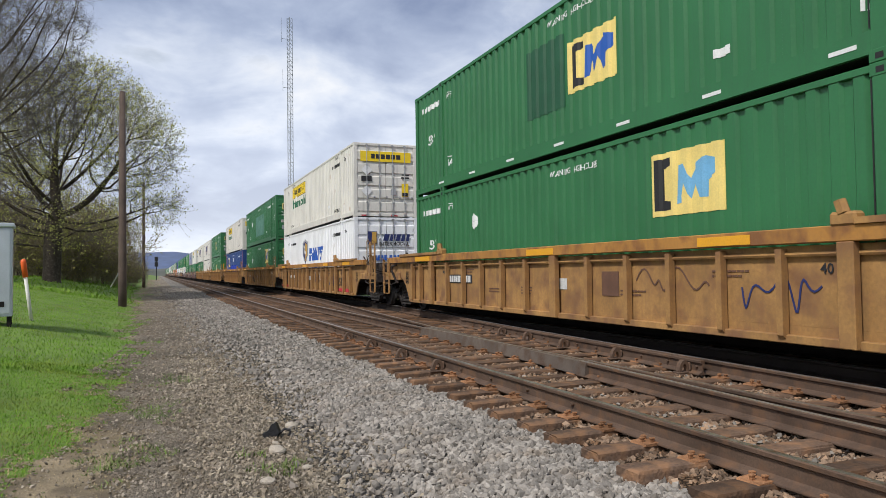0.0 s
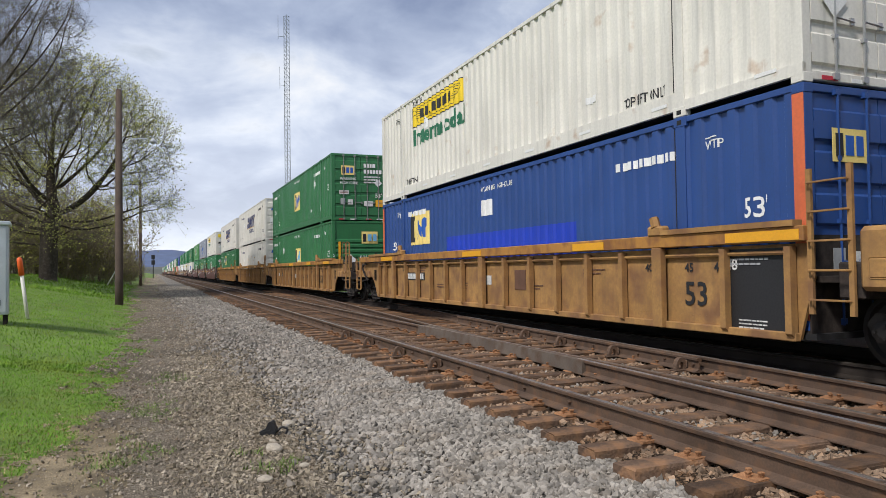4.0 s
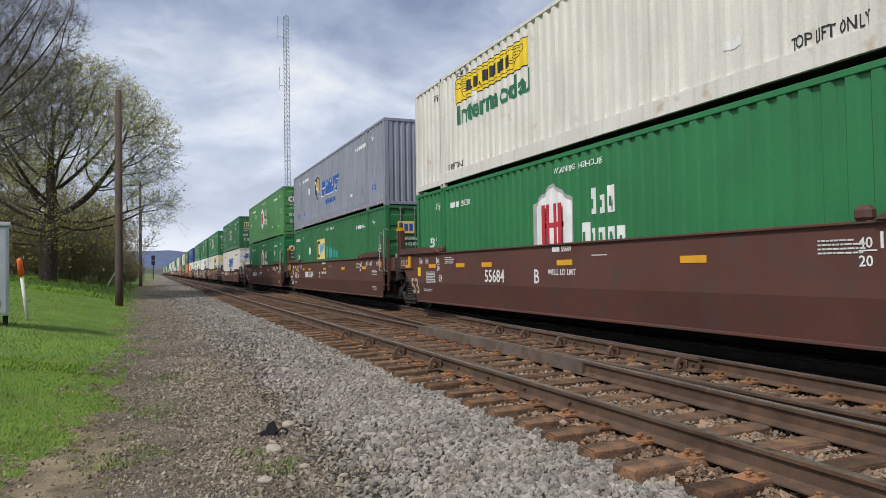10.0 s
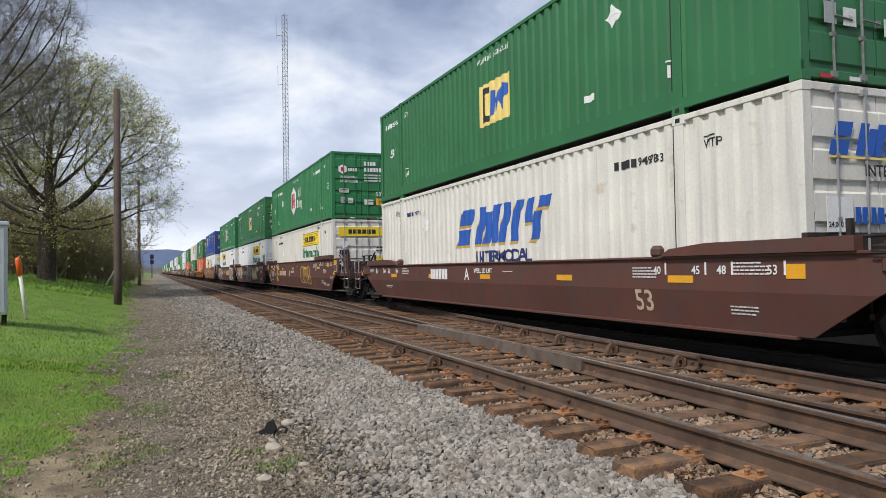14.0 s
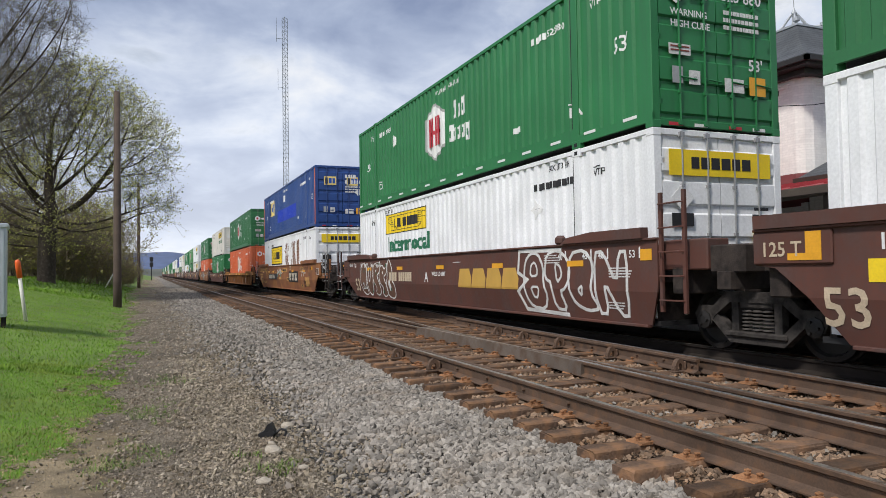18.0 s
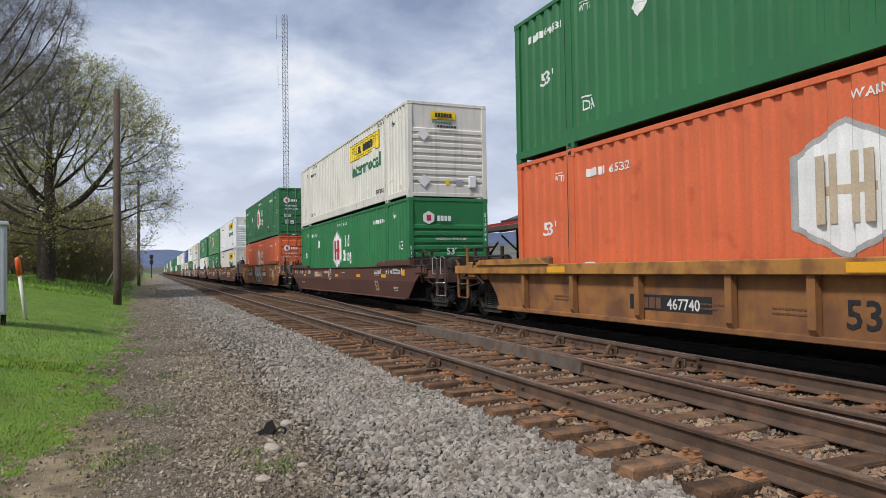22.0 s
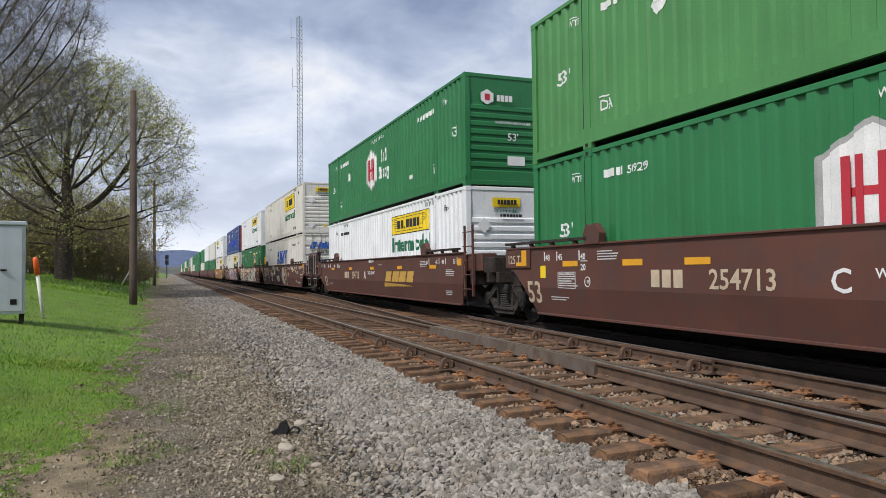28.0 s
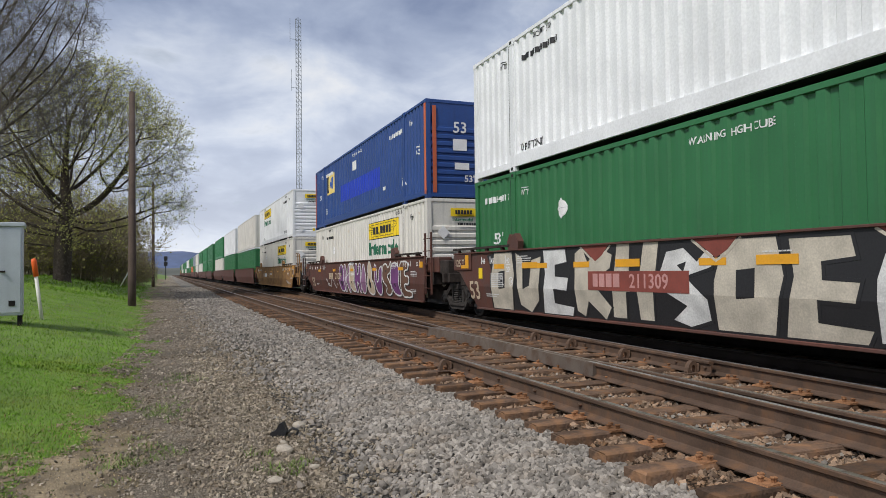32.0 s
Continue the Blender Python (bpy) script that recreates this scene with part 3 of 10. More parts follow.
PAINT = {
    "deep": paint("green_container_paint", (0.027, 0.152, 0.053)),
    "bright": paint("bright_green_container_paint", (0.023, 0.180, 0.059)),
    "old": paint("faded_green_container_paint", (0.076, 0.250, 0.078)),
    "white": paint("white_container_paint", (0.700, 0.675, 0.612), streak=0.42, spots=((0.42, 0.26, 0.15), 0.63, 0.80), vary=0.08),
    "fresh": paint("clean_white_container_paint", (0.80, 0.81, 0.82), streak=0.10),
    "grey": paint("grey_container_paint", (0.26, 0.28, 0.34)),
    "blue": paint("blue_container_paint", (0.021, 0.065, 0.235)),
    "orange": paint("orange_container_paint", (0.64, 0.14, 0.052), spots=((0.48, 0.085, 0.034), 0.60, 0.74)),
    "tan": paint("tan_car_paint", (0.345, 0.188, 0.062), rough=0.8, spots=((0.215, 0.108, 0.048), 0.44, 0.66), scale=1.1, vary=0.2, streak=0.4, bump=0.1),
    "yellow": paint("yellow_car_paint", (0.40, 0.190, 0.042), rough=0.75, spots=((0.22, 0.095, 0.034), 0.44, 0.66), scale=1.6, streak=0.4),
    "ochre": paint("weathered_yellow_car_paint", (0.27, 0.118, 0.036), rough=0.8, spots=((0.15, 0.066, 0.030), 0.42, 0.64), scale=0.8, vary=0.16, streak=0.55, bump=0.12),
    "rusty": paint("weathered_ochre_car_paint", (0.225, 0.084, 0.036), rough=0.75, spots=((0.34, 0.15, 0.045), 0.48, 0.72), scale=0.5, vary=0.18, streak=0.5, bump=0.15),
    "brown": paint("brown_car_paint", (0.106, 0.040, 0.028), rough=0.7, spots=((0.085, 0.045, 0.037), 0.48, 0.68), vary=0.16, streak=0.35),
    "sooty": paint("sooty_brown_paint", (0.070, 0.034, 0.029), rough=0.8, spots=((0.035, 0.024, 0.022), 0.45, 0.68), scale=2.0, vary=0.2, streak=0.3),
    "black": paint("black_car_paint", (0.013, 0.013, 0.014), rough=0.7, streak=0.1),
}
DUSTY = material("dusty_cast_steel", (0.052, 0.046, 0.042), 0.9, 0.0, spots=((0.018, 0.016, 0.015), 0.45, 0.7), scale=4, fine=60, vary=0.2, bump=0.3, spec=0.2)
GRIME = material("grimy_end_steel", (0.048, 0.038, 0.033), 0.9, 0.0, spots=((0.020, 0.017, 0.016), 0.45, 0.7), scale=3, fine=50, vary=0.25, bump=0.2, spec=0.2)
SPRING = material("worn_spring_steel", (0.075, 0.066, 0.060), 0.7, 0.2, scale=6, fine=60, vary=0.2)
HOSE = material("black_hose_rubber", (0.014, 0.014, 0.015), 0.7, scale=8, fine=60, vary=0.2)
STEEL = material("dirty_truck_steel", (0.014, 0.012, 0.012), 0.85, 0.0, spots=((0.032, 0.025, 0.021), 0.5, 0.7), scale=4, fine=60, vary=0.2, bump=0.2, spec=0.2)
WHEEL = material("wheel_steel", (0.018, 0.016, 0.015), 0.6, 0.2, scale=5, fine=60, vary=0.15)
ZINC = material("galvanised_rod", (0.42, 0.42, 0.42), 0.45, 0.6, scale=5, fine=60, vary=0.12)
WORN_ZINC = material("dull_galvanised_rod", (0.23, 0.25, 0.235), 0.6, 0.35, spots=((0.15, 0.12, 0.095), 0.5, 0.7), scale=5, fine=60, vary=0.18)
INK = {
    "leaf": material("green_ground_marking", (0.026, 0.190, 0.064), 0.5, scale=2, fine=40, vary=0.1),
    "mauve": material("mauve_spray", (0.26, 0.13, 0.23), 0.6, scale=3, fine=40, vary=0.15),
    "butter": material("butter_yellow_spray", (0.60, 0.50, 0.25), 0.6, scale=3, fine=40, vary=0.12),
    "white": material("white_marking", (0.75, 0.75, 0.74), 0.6, scale=2, fine=40, vary=0.1),
    "black": material("black_marking", (0.018, 0.018, 0.02), 0.6, scale=2, fine=40, vary=0.1),
    "yellow": material("yellow_marking", (0.82, 0.585, 0.016), 0.55, scale=2, fine=40, vary=0.08),
    "cream": material("cream_marking", (0.80, 0.62, 0.20), 0.6, scale=2, fine=40, vary=0.1),
    "amber": material("amber_reflector", (0.75, 0.36, 0.02), 0.4, scale=2, fine=40, vary=0.08),
    "blue": material("blue_marking", (0.020, 0.10, 0.42), 0.55, scale=2, fine=40, vary=0.1),
    "navy": material("navy_marking", (0.02, 0.03, 0.12), 0.55, scale=2, fine=40, vary=0.1),
    "sky": material("faded_blue_marking", (0.16, 0.40, 0.62), 0.6, scale=2, fine=40, vary=0.12),
    "red": material("red_marking", (0.50, 0.03, 0.05), 0.55, scale=2, fine=40, vary=0.1),
    "green": material("green_marking", (0.015, 0.14, 0.07), 0.55, scale=2, fine=40, vary=0.1),
    "grey": material("grey_marking", (0.34, 0.35, 0.36), 0.6, scale=2, fine=40, vary=0.12),
    "patch": material("repainted_patch", (0.014, 0.085, 0.040), 0.6, scale=2, fine=40, vary=0.12),
    "ghost": material("faded_patch", (0.10, 0.24, 0.19), 0.6, scale=1.5, fine=40, vary=0.2),
    "teal": material("teal_marking", (0.03, 0.30, 0.27), 0.6, scale=2, fine=40, vary=0.1),
    "gold": material("gold_marking", (0.55, 0.33, 0.07), 0.5, scale=2, fine=40, vary=0.1),
    "rust": material("rust_patch", (0.17, 0.065, 0.025), 0.85, scale=4, fine=50, vary=0.3, bump=0.3),
    "violet": material("violet_spray", (0.16, 0.05, 0.17), 0.6, scale=3, fine=40, vary=0.2),
    "sand": material("sand_spray", (0.52, 0.42, 0.30), 0.6, scale=3, fine=40, vary=0.15),
    "pale": material("pale_ghost_marking", (0.60, 0.59, 0.55), 0.6, scale=2, fine=40, vary=0.1),
    "cobalt": material("cobalt_patch", (0.012, 0.048, 0.46), 0.5, scale=2, fine=40, vary=0.1),
    "umber": material("umber_spray", (0.13, 0.065, 0.04), 0.7, scale=3, fine=40, vary=0.2),
    "vermilion": material("vermilion_marking", (0.48, 0.11, 0.045), 0.6, scale=2, fine=40, vary=0.12),
    "maroon": material("faded_maroon_marking", (0.22, 0.055, 0.04), 0.7, scale=2, fine=40, vary=0.2),
    "blush": material("blush_pink_spray", (0.50, 0.26, 0.24), 0.6, scale=2, fine=40, vary=0.15),
    "bone": material("bone_white_spray", (0.50, 0.455, 0.37), 0.65, scale=3, fine=40, vary=0.2),
    "ochre": material("worn_ochre_halo", (0.44, 0.24, 0.075), 0.75, scale=5, fine=50, vary=0.3),
    "silver": material("silver_spray", (0.36, 0.36, 0.35), 0.5, scale=3, fine=40, vary=0.15),
    "chalk": material("chalky_spray", (0.62, 0.62, 0.60), 0.65, scale=3, fine=40, vary=0.2),
}

WAVE = 0.30               # corrugation pitch
DEEP = 0.044


def side_panel(pitch, deep):
    """Corrugated sheet, facing -x; its outer crests lie at x = 0."""
    s, y, pts = Shape(), 0.16, []
    while y < CL - 0.16 - pitch * 0.5:
        for u, d in ((0.0, 0), (0.40, 0), (0.53, 1), (0.87, 1)):
            pts.append((y + u * pitch, d * deep))
        y += pitch
    pts.append((CL - 0.16, 0.0))
    v, f = [], []
    for y, d in pts:
        v += [(d, y, 0.14), (d, y, CH - 0.06)]
    for i in range(len(pts) - 1):
        f.append((2 * i, 2 * i + 1, 2 * i + 3, 2 * i + 2))
    return s.add(v, f)


def front_wall(upright=False):
    """End wall with ribs, facing -y, its outer face at y = 0."""
    s, z, pts = Shape(), -1.10 if upright else 0.30, []
    while z < (0.95 if upright else 2.05):
        for u, d in ((0.0, 0), (0.45, 0), (0.60, 1), (0.85, 1)):
            pts.append((z + u * 0.21, d * 0.035))
        z += 0.21
    pts = [(-1.14 if upright else 0.14, 0.0)] + pts + [(1.14 if upright else CH - 0.06, 0.0)]
    v, f = [], []
    for z, d in pts:
        v += [(z, d, CH - 0.06), (z, d, 0.14)] if upright else [(-1.14, d, z), (1.14, d, z)]
    for i in range(len(pts) - 1):
        f.append((2 * i, 2 * i + 1, 2 * i + 3, 2 * i + 2))
    return s.add(v, f)


def door_leaf():
    """One pressed door sheet with five raised panels; hinge side at x = 0, 1.125 wide."""
    pts = [(0.15, 0.012)]
    for a in range(5):
        z = 0.22 + a * 0.50
        pts += [(z, 0.012), (z + 0.03, -0.018), (z + 0.36, -0.018), (z + 0.39, 0.012)]
    pts.append((CH - 0.10, 0.012))
    v, f = [], []
    for z, d in pts:
        v += [(0.0, d, z), (1.125, d, z)]
    n = len(pts)
    for i in range(n - 1):
        f.append((2 * i, 2 * i + 1, 2 * i + 3, 2 * i + 2))
    m = len(v)
    v += [(0.0, 0.05, 0.15), (1.125, 0.05, 0.15), (0.0, 0.05, CH - 0.10), (1.125, 0.05, CH - 0.10)]
    f += [(m, m + 2, m + 3, m + 1), (0, m, m + 1, 1), (2 * n - 2, 2 * n - 1, m + 3, m + 2), tuple(range(0, 2 * n, 2)) + (m + 2, m), tuple(range(1, 2 * n, 2)) + (m + 3, m + 1)]
    return Shape().add(v, f)


def lock_rod():
    s = Shape()
    s.tube((0, -0.045, 0.05), (0, -0.045, CH - 0.04), 0.017, 6)
    for z in (0.06, CH - 0.12):
        s.box(-0.045, 0.045, -0.06, 0.0, z, z + 0.07)
    for z in (0.55, 1.25, 2.0):
        s.box(-0.03, 0.03, -0.062, 0.0, z, z + 0.05)
    s.tube((0, -0.06, 0.80), (0.33, -0.05, 0.78), 0.013, 5)
    s.box(0.27, 0.33, -0.05, 0.0, 0.74, 0.83)
    return s


def casting():
    s = Shape()
    s.box(-0.006, 0.156, -0.006, 0.170, 0, 0.118, 0.008)
    s.box(-0.008, 0.0, 0.045, 0.115, 0.03, 0.09)
    return s


def lift_post_mesh(mat):
    """The stout post on which a container is lifted, with a cast block at foot and head; its eyes and a side groove are
    black for shade.
    """
    s = Shape().box(-0.012, 0.05, -0.02, 0.17, 0.0, CH, 0.006)
    for z in (0.0, CH - 0.14):
        s.box(-0.018, 0.09, -0.05, 0.20, z, z + 0.146, 0.01)
        s.box(-0.021, -0.0185, 0.03, 0.12, z + 0.035, z + 0.10)
    s.box(-0.0045, 0.0, 0.18, 0.196, 0.38, CH - 0.16)
    me = s.mesh("lift_post", mat)
    # flat black faces stand in for the shadow in eyes and groove
    me.materials.append(PAINT["black"])
    for p in me.polygons:
        if p.center.x < -0.0184 or (-0.0046 < p.center.x < -0.001 and p.center.y > 0.178 and p.center.z < CH - 0.1):
            p.material_index = 1
    return me


def bar(w, h, slant=0.0, t=0.006):
    """A flat mark on a side that faces -x: w along the side, h up."""
    s = Shape()
    s.extrude([(0, 0), (w, 0), (w + slant, h), (slant, h)], "x", -t, 0)
    return s


GLYPHS = {}


def letters(text, size, ink, bold=0.013):
    """Flat lettering as a mesh in the x-y plane, cached."""
    key = (text, size, ink, bold)
    if key not in GLYPHS:
        c = bpy.data.curves.new("letters", "FONT")
        c.body, c.size, c.align_x, c.extrude = text, size, "LEFT", 0.001
        c.offset = bold * size
        c.resolution_u = 2
        ob = bpy.data.objects.new("letters", c)
        me = bpy.data.meshes.new_from_object(ob)
        me.materials.clear()
        me.materials.append(INK[ink])
        bpy.data.objects.remove(ob)
        GLYPHS[key] = me
    return GLYPHS[key]


# lettering reads from the far end towards the near one on the side that faces the filmer
SIDE_TEXT = Matrix(((0, 0, -1, 0), (-1, 0, 0, 0), (0, 1, 0, 0), (0, 0, 0, 1)))
END_TEXT = Matrix(((1, 0, 0, 0), (0, 0, -1, 0), (0, 1, 0, 0), (0, 0, 0, 1)))


def side_word(parent, text, y, z, size, ink="white", x=-CW / 2 - 0.004):
    return part("lettering", letters(text, size, ink), parent, Matrix.Translation((x, y, z)) @ SIDE_TEXT)


def serial_mark(parent, serial, y, z, size, ink):
    """A number that can be read, or plain blocks of its size."""
    if serial:
        side_word(parent, serial, y - 0.62, z, size, ink)
        block_row(parent, y, z, 0.52, round(size * 0.72, 3), 4, ink, 0.4, 0, 2, "serial_block")
    else:
        block_row(parent, y, z, 1.42, round(size * 0.72, 3), 10, ink, 0.4, 0, 2, "serial_block")


def side_bar(parent, name, y, z, w, h, ink, slant=0.0, x=-CW / 2, t=0.006):
    """A mark from y down to y - w (reading direction), its foot at z."""
    key = ("bar", round(w, 3), round(h, 3), round(slant, 3), round(t, 4), ink)
    me = cached(key, lambda: bar(w, h, -slant, t).mesh("marking", INK[ink]))
    return part(name, me, parent, (x, y - w, z))


def end_bar(parent, name, x, z, w, h, ink, y=-0.02, slant=0.0):
    key = ("ebar", round(w, 3), round(h, 3), round(slant, 3), ink)
    me = cached(key, lambda: Shape().extrude([(0, 0), (w, 0), (w + slant, h), (slant, h)], "y", -0.006, 0).mesh("marking", INK[ink]))
    return part(name, me, parent, (x, y, z))


def end_word(parent, text, x, z, size, ink="white", y=-0.024):
    return part("lettering", letters(text, size, ink), parent, Matrix.Translation((x, y, z)) @ END_TEXT)


def polygon_mark(key, outline, ink, t):
    """A flat shape on the side: outline in reading direction and height."""
    return cached(("poly", key, ink, t), lambda: Shape().extrude([(-u, w) for u, w in outline], "x", -t, 0).mesh("marking", INK[ink]))


def side_poly(parent, name, key, outline, y, z, ink, t=0.008, x=-CW / 2):
    return part(name, polygon_mark(key, outline, ink, t), parent, (x, y, z))


def panel_logo(c, y, z, w=1.47, h=0.95, faded=False):
    """Yellow panel with two black blocks and a blue crown form."""
    side_bar(c, "logo_panel", y, z, w, h, "cream")
    side_poly(c, "logo_stroke", ("bracket", w, h), [(0, 0), (0.24 * w, 0), (0.24 * w, 0.13 * h), (0.12 * w, 0.16 * h), (0.12 * w, 0.66 * h), (0.24 * w, 0.69 * h), (0.24 * w, 0.82 * h), (0, 0.82 * h)], y - 0.07 * w, z + 0.09 * h, "black", 0.009)
    b = "sky" if faded else "blue"
    side_poly(c, "logo_stroke", ("crown", w, h), [(0, 0), (0.08 * w, 0.02 * h), (0.12 * w, 0.30 * h), (0.20 * w, 0.05 * h), (0.27 * w, 0.30 * h), (0.34 * w, 0.05 * h), (0.42 * w, 0.05 * h), (0.43 * w, 0.30 * h), (0.54 * w, 0.38 * h), (0.54 * w, 0.60 * h), (0.40 * w, 0.66 * h), (0.30 * w, 0.58 * h), (0.20 * w, 0.36 * h), (0.12 * w, 0.60 * h), (0.03 * w, 0.60 * h)], y - 0.37 * w, z + 0.17 * h, b, 0.009)


def ribbon(s, pts, w, t, closed=False):
    """A band of even width along a line, in one piece; points of the two axes of a side."""
    n = len(pts)
    left, right = [], []
    for i in range(n):
        a = Vector(pts[(i - 1) % n] if closed or i else pts[i])
        b = Vector(pts[i])
        c = Vector(pts[(i + 1) % n] if closed or i < n - 1 else pts[i])
        d1, d2 = (b - a), (c - b)
        d1 = d1.normalized() if d1.length > 1e-6 else d2.normalized()
        d2 = d2.normalized() if d2.length > 1e-6 else d1
        m = Vector((-d1.y - d2.y, d1.x + d2.x))
        m = m.normalized() if m.length > 0.2 else Vector((-d1.y, d1.x))
        k = w / 2 / max(0.5, m.dot(Vector((-d1.y, d1.x))))
        left.append(b + m * k)
        right.append(b - m * k)
    v = [(x, p.x, p.y) for x in (-t, 0.0) for p in left + right]
    f, m = [], 2 * n
    for i in range(n if closed else n - 1):
        j = (i + 1) % n
        f += [(i, j, n + j, n + i), (m + i, m + n + i, m + n + j, m + j), (i, m + i, m + j, j), (n + i, n + j, m + n + j, m + n + i)]
    if not closed:
        f += [(0, n, m + n, m), (n - 1, m + n - 1, m + 2 * n - 1, 2 * n - 1)]
    return s.add(v, f)


def row_shape(w, h, n, gap, slant, seed, flip):
    rnd = random.Random(seed)
    widths = [rnd.uniform(0.7, 1.3) for _ in range(n)]
    k, u, s = w / (sum(widths) + gap * (n - 1)), 0.0, Shape()
    for a in widths:
        pts = [(u, 0), (u + a * k, 0), (u + a * k + slant, h), (u + slant, h)]
        if flip:
            s.extrude([(-p, q) for p, q in pts], "x", -0.009, 0)
        else:
            s.extrude(pts, "y", -0.006, 0)
        u += (a + gap) * k
    return s


def block_row(c, y, z, w, h, n, ink, gap=0.22, slant=0.0, seed=1, name="logo_lettering", x=None):
    """A row of plain blocks in place of a brand name or a number."""
    me = cached(("row", w, h, n, ink, gap, slant, seed), lambda: row_shape(w, h, n, gap, slant, seed, True).mesh(name, INK[ink]))
    return part(name, me, c, (-CW / 2 if x is None else x, y, z))


def wide_word(c, text, y, z, size, ink, stretch, bold=0.030):
    """Lettering on a side, drawn broad or narrow."""
    def make():
        me = letters(text, size, ink, bold).copy()
        me.transform(Matrix.Diagonal((stretch, 1, 1, 1)))
        return me
    return part("lettering", cached(("wide", text, size, ink, stretch, bold), make), c, Matrix.Translation((-CW / 2 - 0.004, y, z)) @ SIDE_TEXT)


def sign_lines(w, h):
    """The drawn scroll of the sign: a curled ribbon's edge and its shading at both ends."""
    out = []
    for sgn, u in ((1, 0.03 * w), (-1, 0.97 * w)):
        out.append([(u + sgn * 0.055 * w * (0.5 + 0.5 * math.cos(a)), h * (0.70 + 0.14 * math.sin(a))) for a in np.linspace(0, 5.6, 9)])
        for k in range(5):
            out.append([(u + sgn * (0.05 + 0.012 * k) * w, h * (0.80 - 0.12 * k)), (u + sgn * (0.135 + 0.010 * k) * w, h * (0.78 - 0.10 * k))])
        out.append([(u + sgn * 0.055 * w, h * 0.62), (u + sgn * 0.10 * w, h * 0.30), (u + sgn * 0.12 * w, h * 0.13)])
    out += [[(0.15 * w, 0.13 * h), (0.85 * w, 0.13 * h)], [(0.09 * w, 0.88 * h), (0.91 * w, 0.88 * h)]]
    s = Shape()
    for pts in out:
        ribbon(s, [(-a, b) for a, b in pts], 0.016, 0.009)
    return s.mesh("logo_stroke", INK["black"])


def yellow_sign(c, y, z, w=3.65, h=0.56, word=True, wordz=None):
    side_bar(c, "logo_border", y + 0.025, z - 0.025, w + 0.05, h + 0.05, "black", t=0.003)
    side_bar(c, "logo_panel", y, z, w, h, "yellow")
    part("logo_stroke", cached(("scroll", w, h), lambda: sign_lines(w, h)), c, (-CW / 2, y, z))
    for n, (u, k, hh) in enumerate(((0.20, 0.045, 0.46), (0.27, 0.018, 0.09), (0.31, 0.065, 0.46), (0.395, 0.018, 0.09), (0.44, 0.085, 0.46), (0.545, 0.080, 0.46), (0.645, 0.080, 0.46), (0.735, 0.060, 0.46))):
        side_bar(c, "logo_lettering", y - u * w, z + 0.27 * h, k * w, hh * h, "black", t=0.011)
    if word:
        wide_word(c, "Intermodal", y - 0.10, (wordz if wordz is not None else z - 0.55), 0.64, "green", 1.30)


RUST_SPOTS = ((8.27, 7.32, 1.0, 2.49), (8.60, 8.54, 1.95, 2.40), (6.66, 6.58, 1.95, 2.46), (6.45, 6.28, 2.18, 2.48), (7.02, 6.88, 1.0, 1.58), (6.50, 6.40, 1.0, 1.52),
              (6.14, 5.12, 1.0, 2.50), (5.05, 4.94, 1.0, 1.50), (4.92, 4.08, 1.0, 2.53), (9.85, 9.55, 1.0, 1.32), (5.00, 4.95, 2.2, 2.5))


def peeled_paint(c):
    """Rust where the white coat has come off, following the corrugation, with ragged edges."""
    rnd = random.Random(3)
    s, dy, dz = Shape(), 0.03, 0.045
    for ya, yb, za, zb in RUST_SPOTS:
        n, m = max(2, round((ya - yb) / dy)), round((zb - za) / dz)
        tops = [zb - abs(rnd.gauss(0, 0.06)) for i in range(n)]
        left = right = 0.0
        slits = {i: (rnd.uniform(za, zb), rnd.uniform(0.15, 0.9)) for i in range(n) if rnd.random() < 0.22}
        for j in range(m):
            left = min(0.05, max(0.0, left + rnd.gauss(0, 0.018)))
            right = min(0.05, max(0.0, right + rnd.gauss(0, 0.018)))
            z = za + j * dz
            for i in range(n):
                y = ya - (i + 0.5) * (ya - yb) / n
                if z > tops[i] or y > ya - left or y < yb + right or rnd.random() < 0.015:
                    continue
                if i in slits and abs(z - slits[i][0]) < slits[i][1] * 0.5:
                    continue
                corners = []
                for a, b in ((-0.5, 0), (0.5, 0), (0.5, 1), (-0.5, 1)):
                    q = y + a * (ya - yb) / n
                    u = ((q - 0.16) / WAVE) % 1.0
                    d = 0 if u < 0.40 else (u - 0.40) / 0.13 if u < 0.53 else 1 if u < 0.87 else (1 - u) / 0.13
                    corners.append((0.008 + d * DEEP, q, z + b * dz))
                s.add(corners, [(0, 1, 2, 3)])
    part("rust_patch", s.mesh("rust_patch", INK["rust"]), c, (-CW / 2, 0, 0), "bare rust where the white paint has peeled")


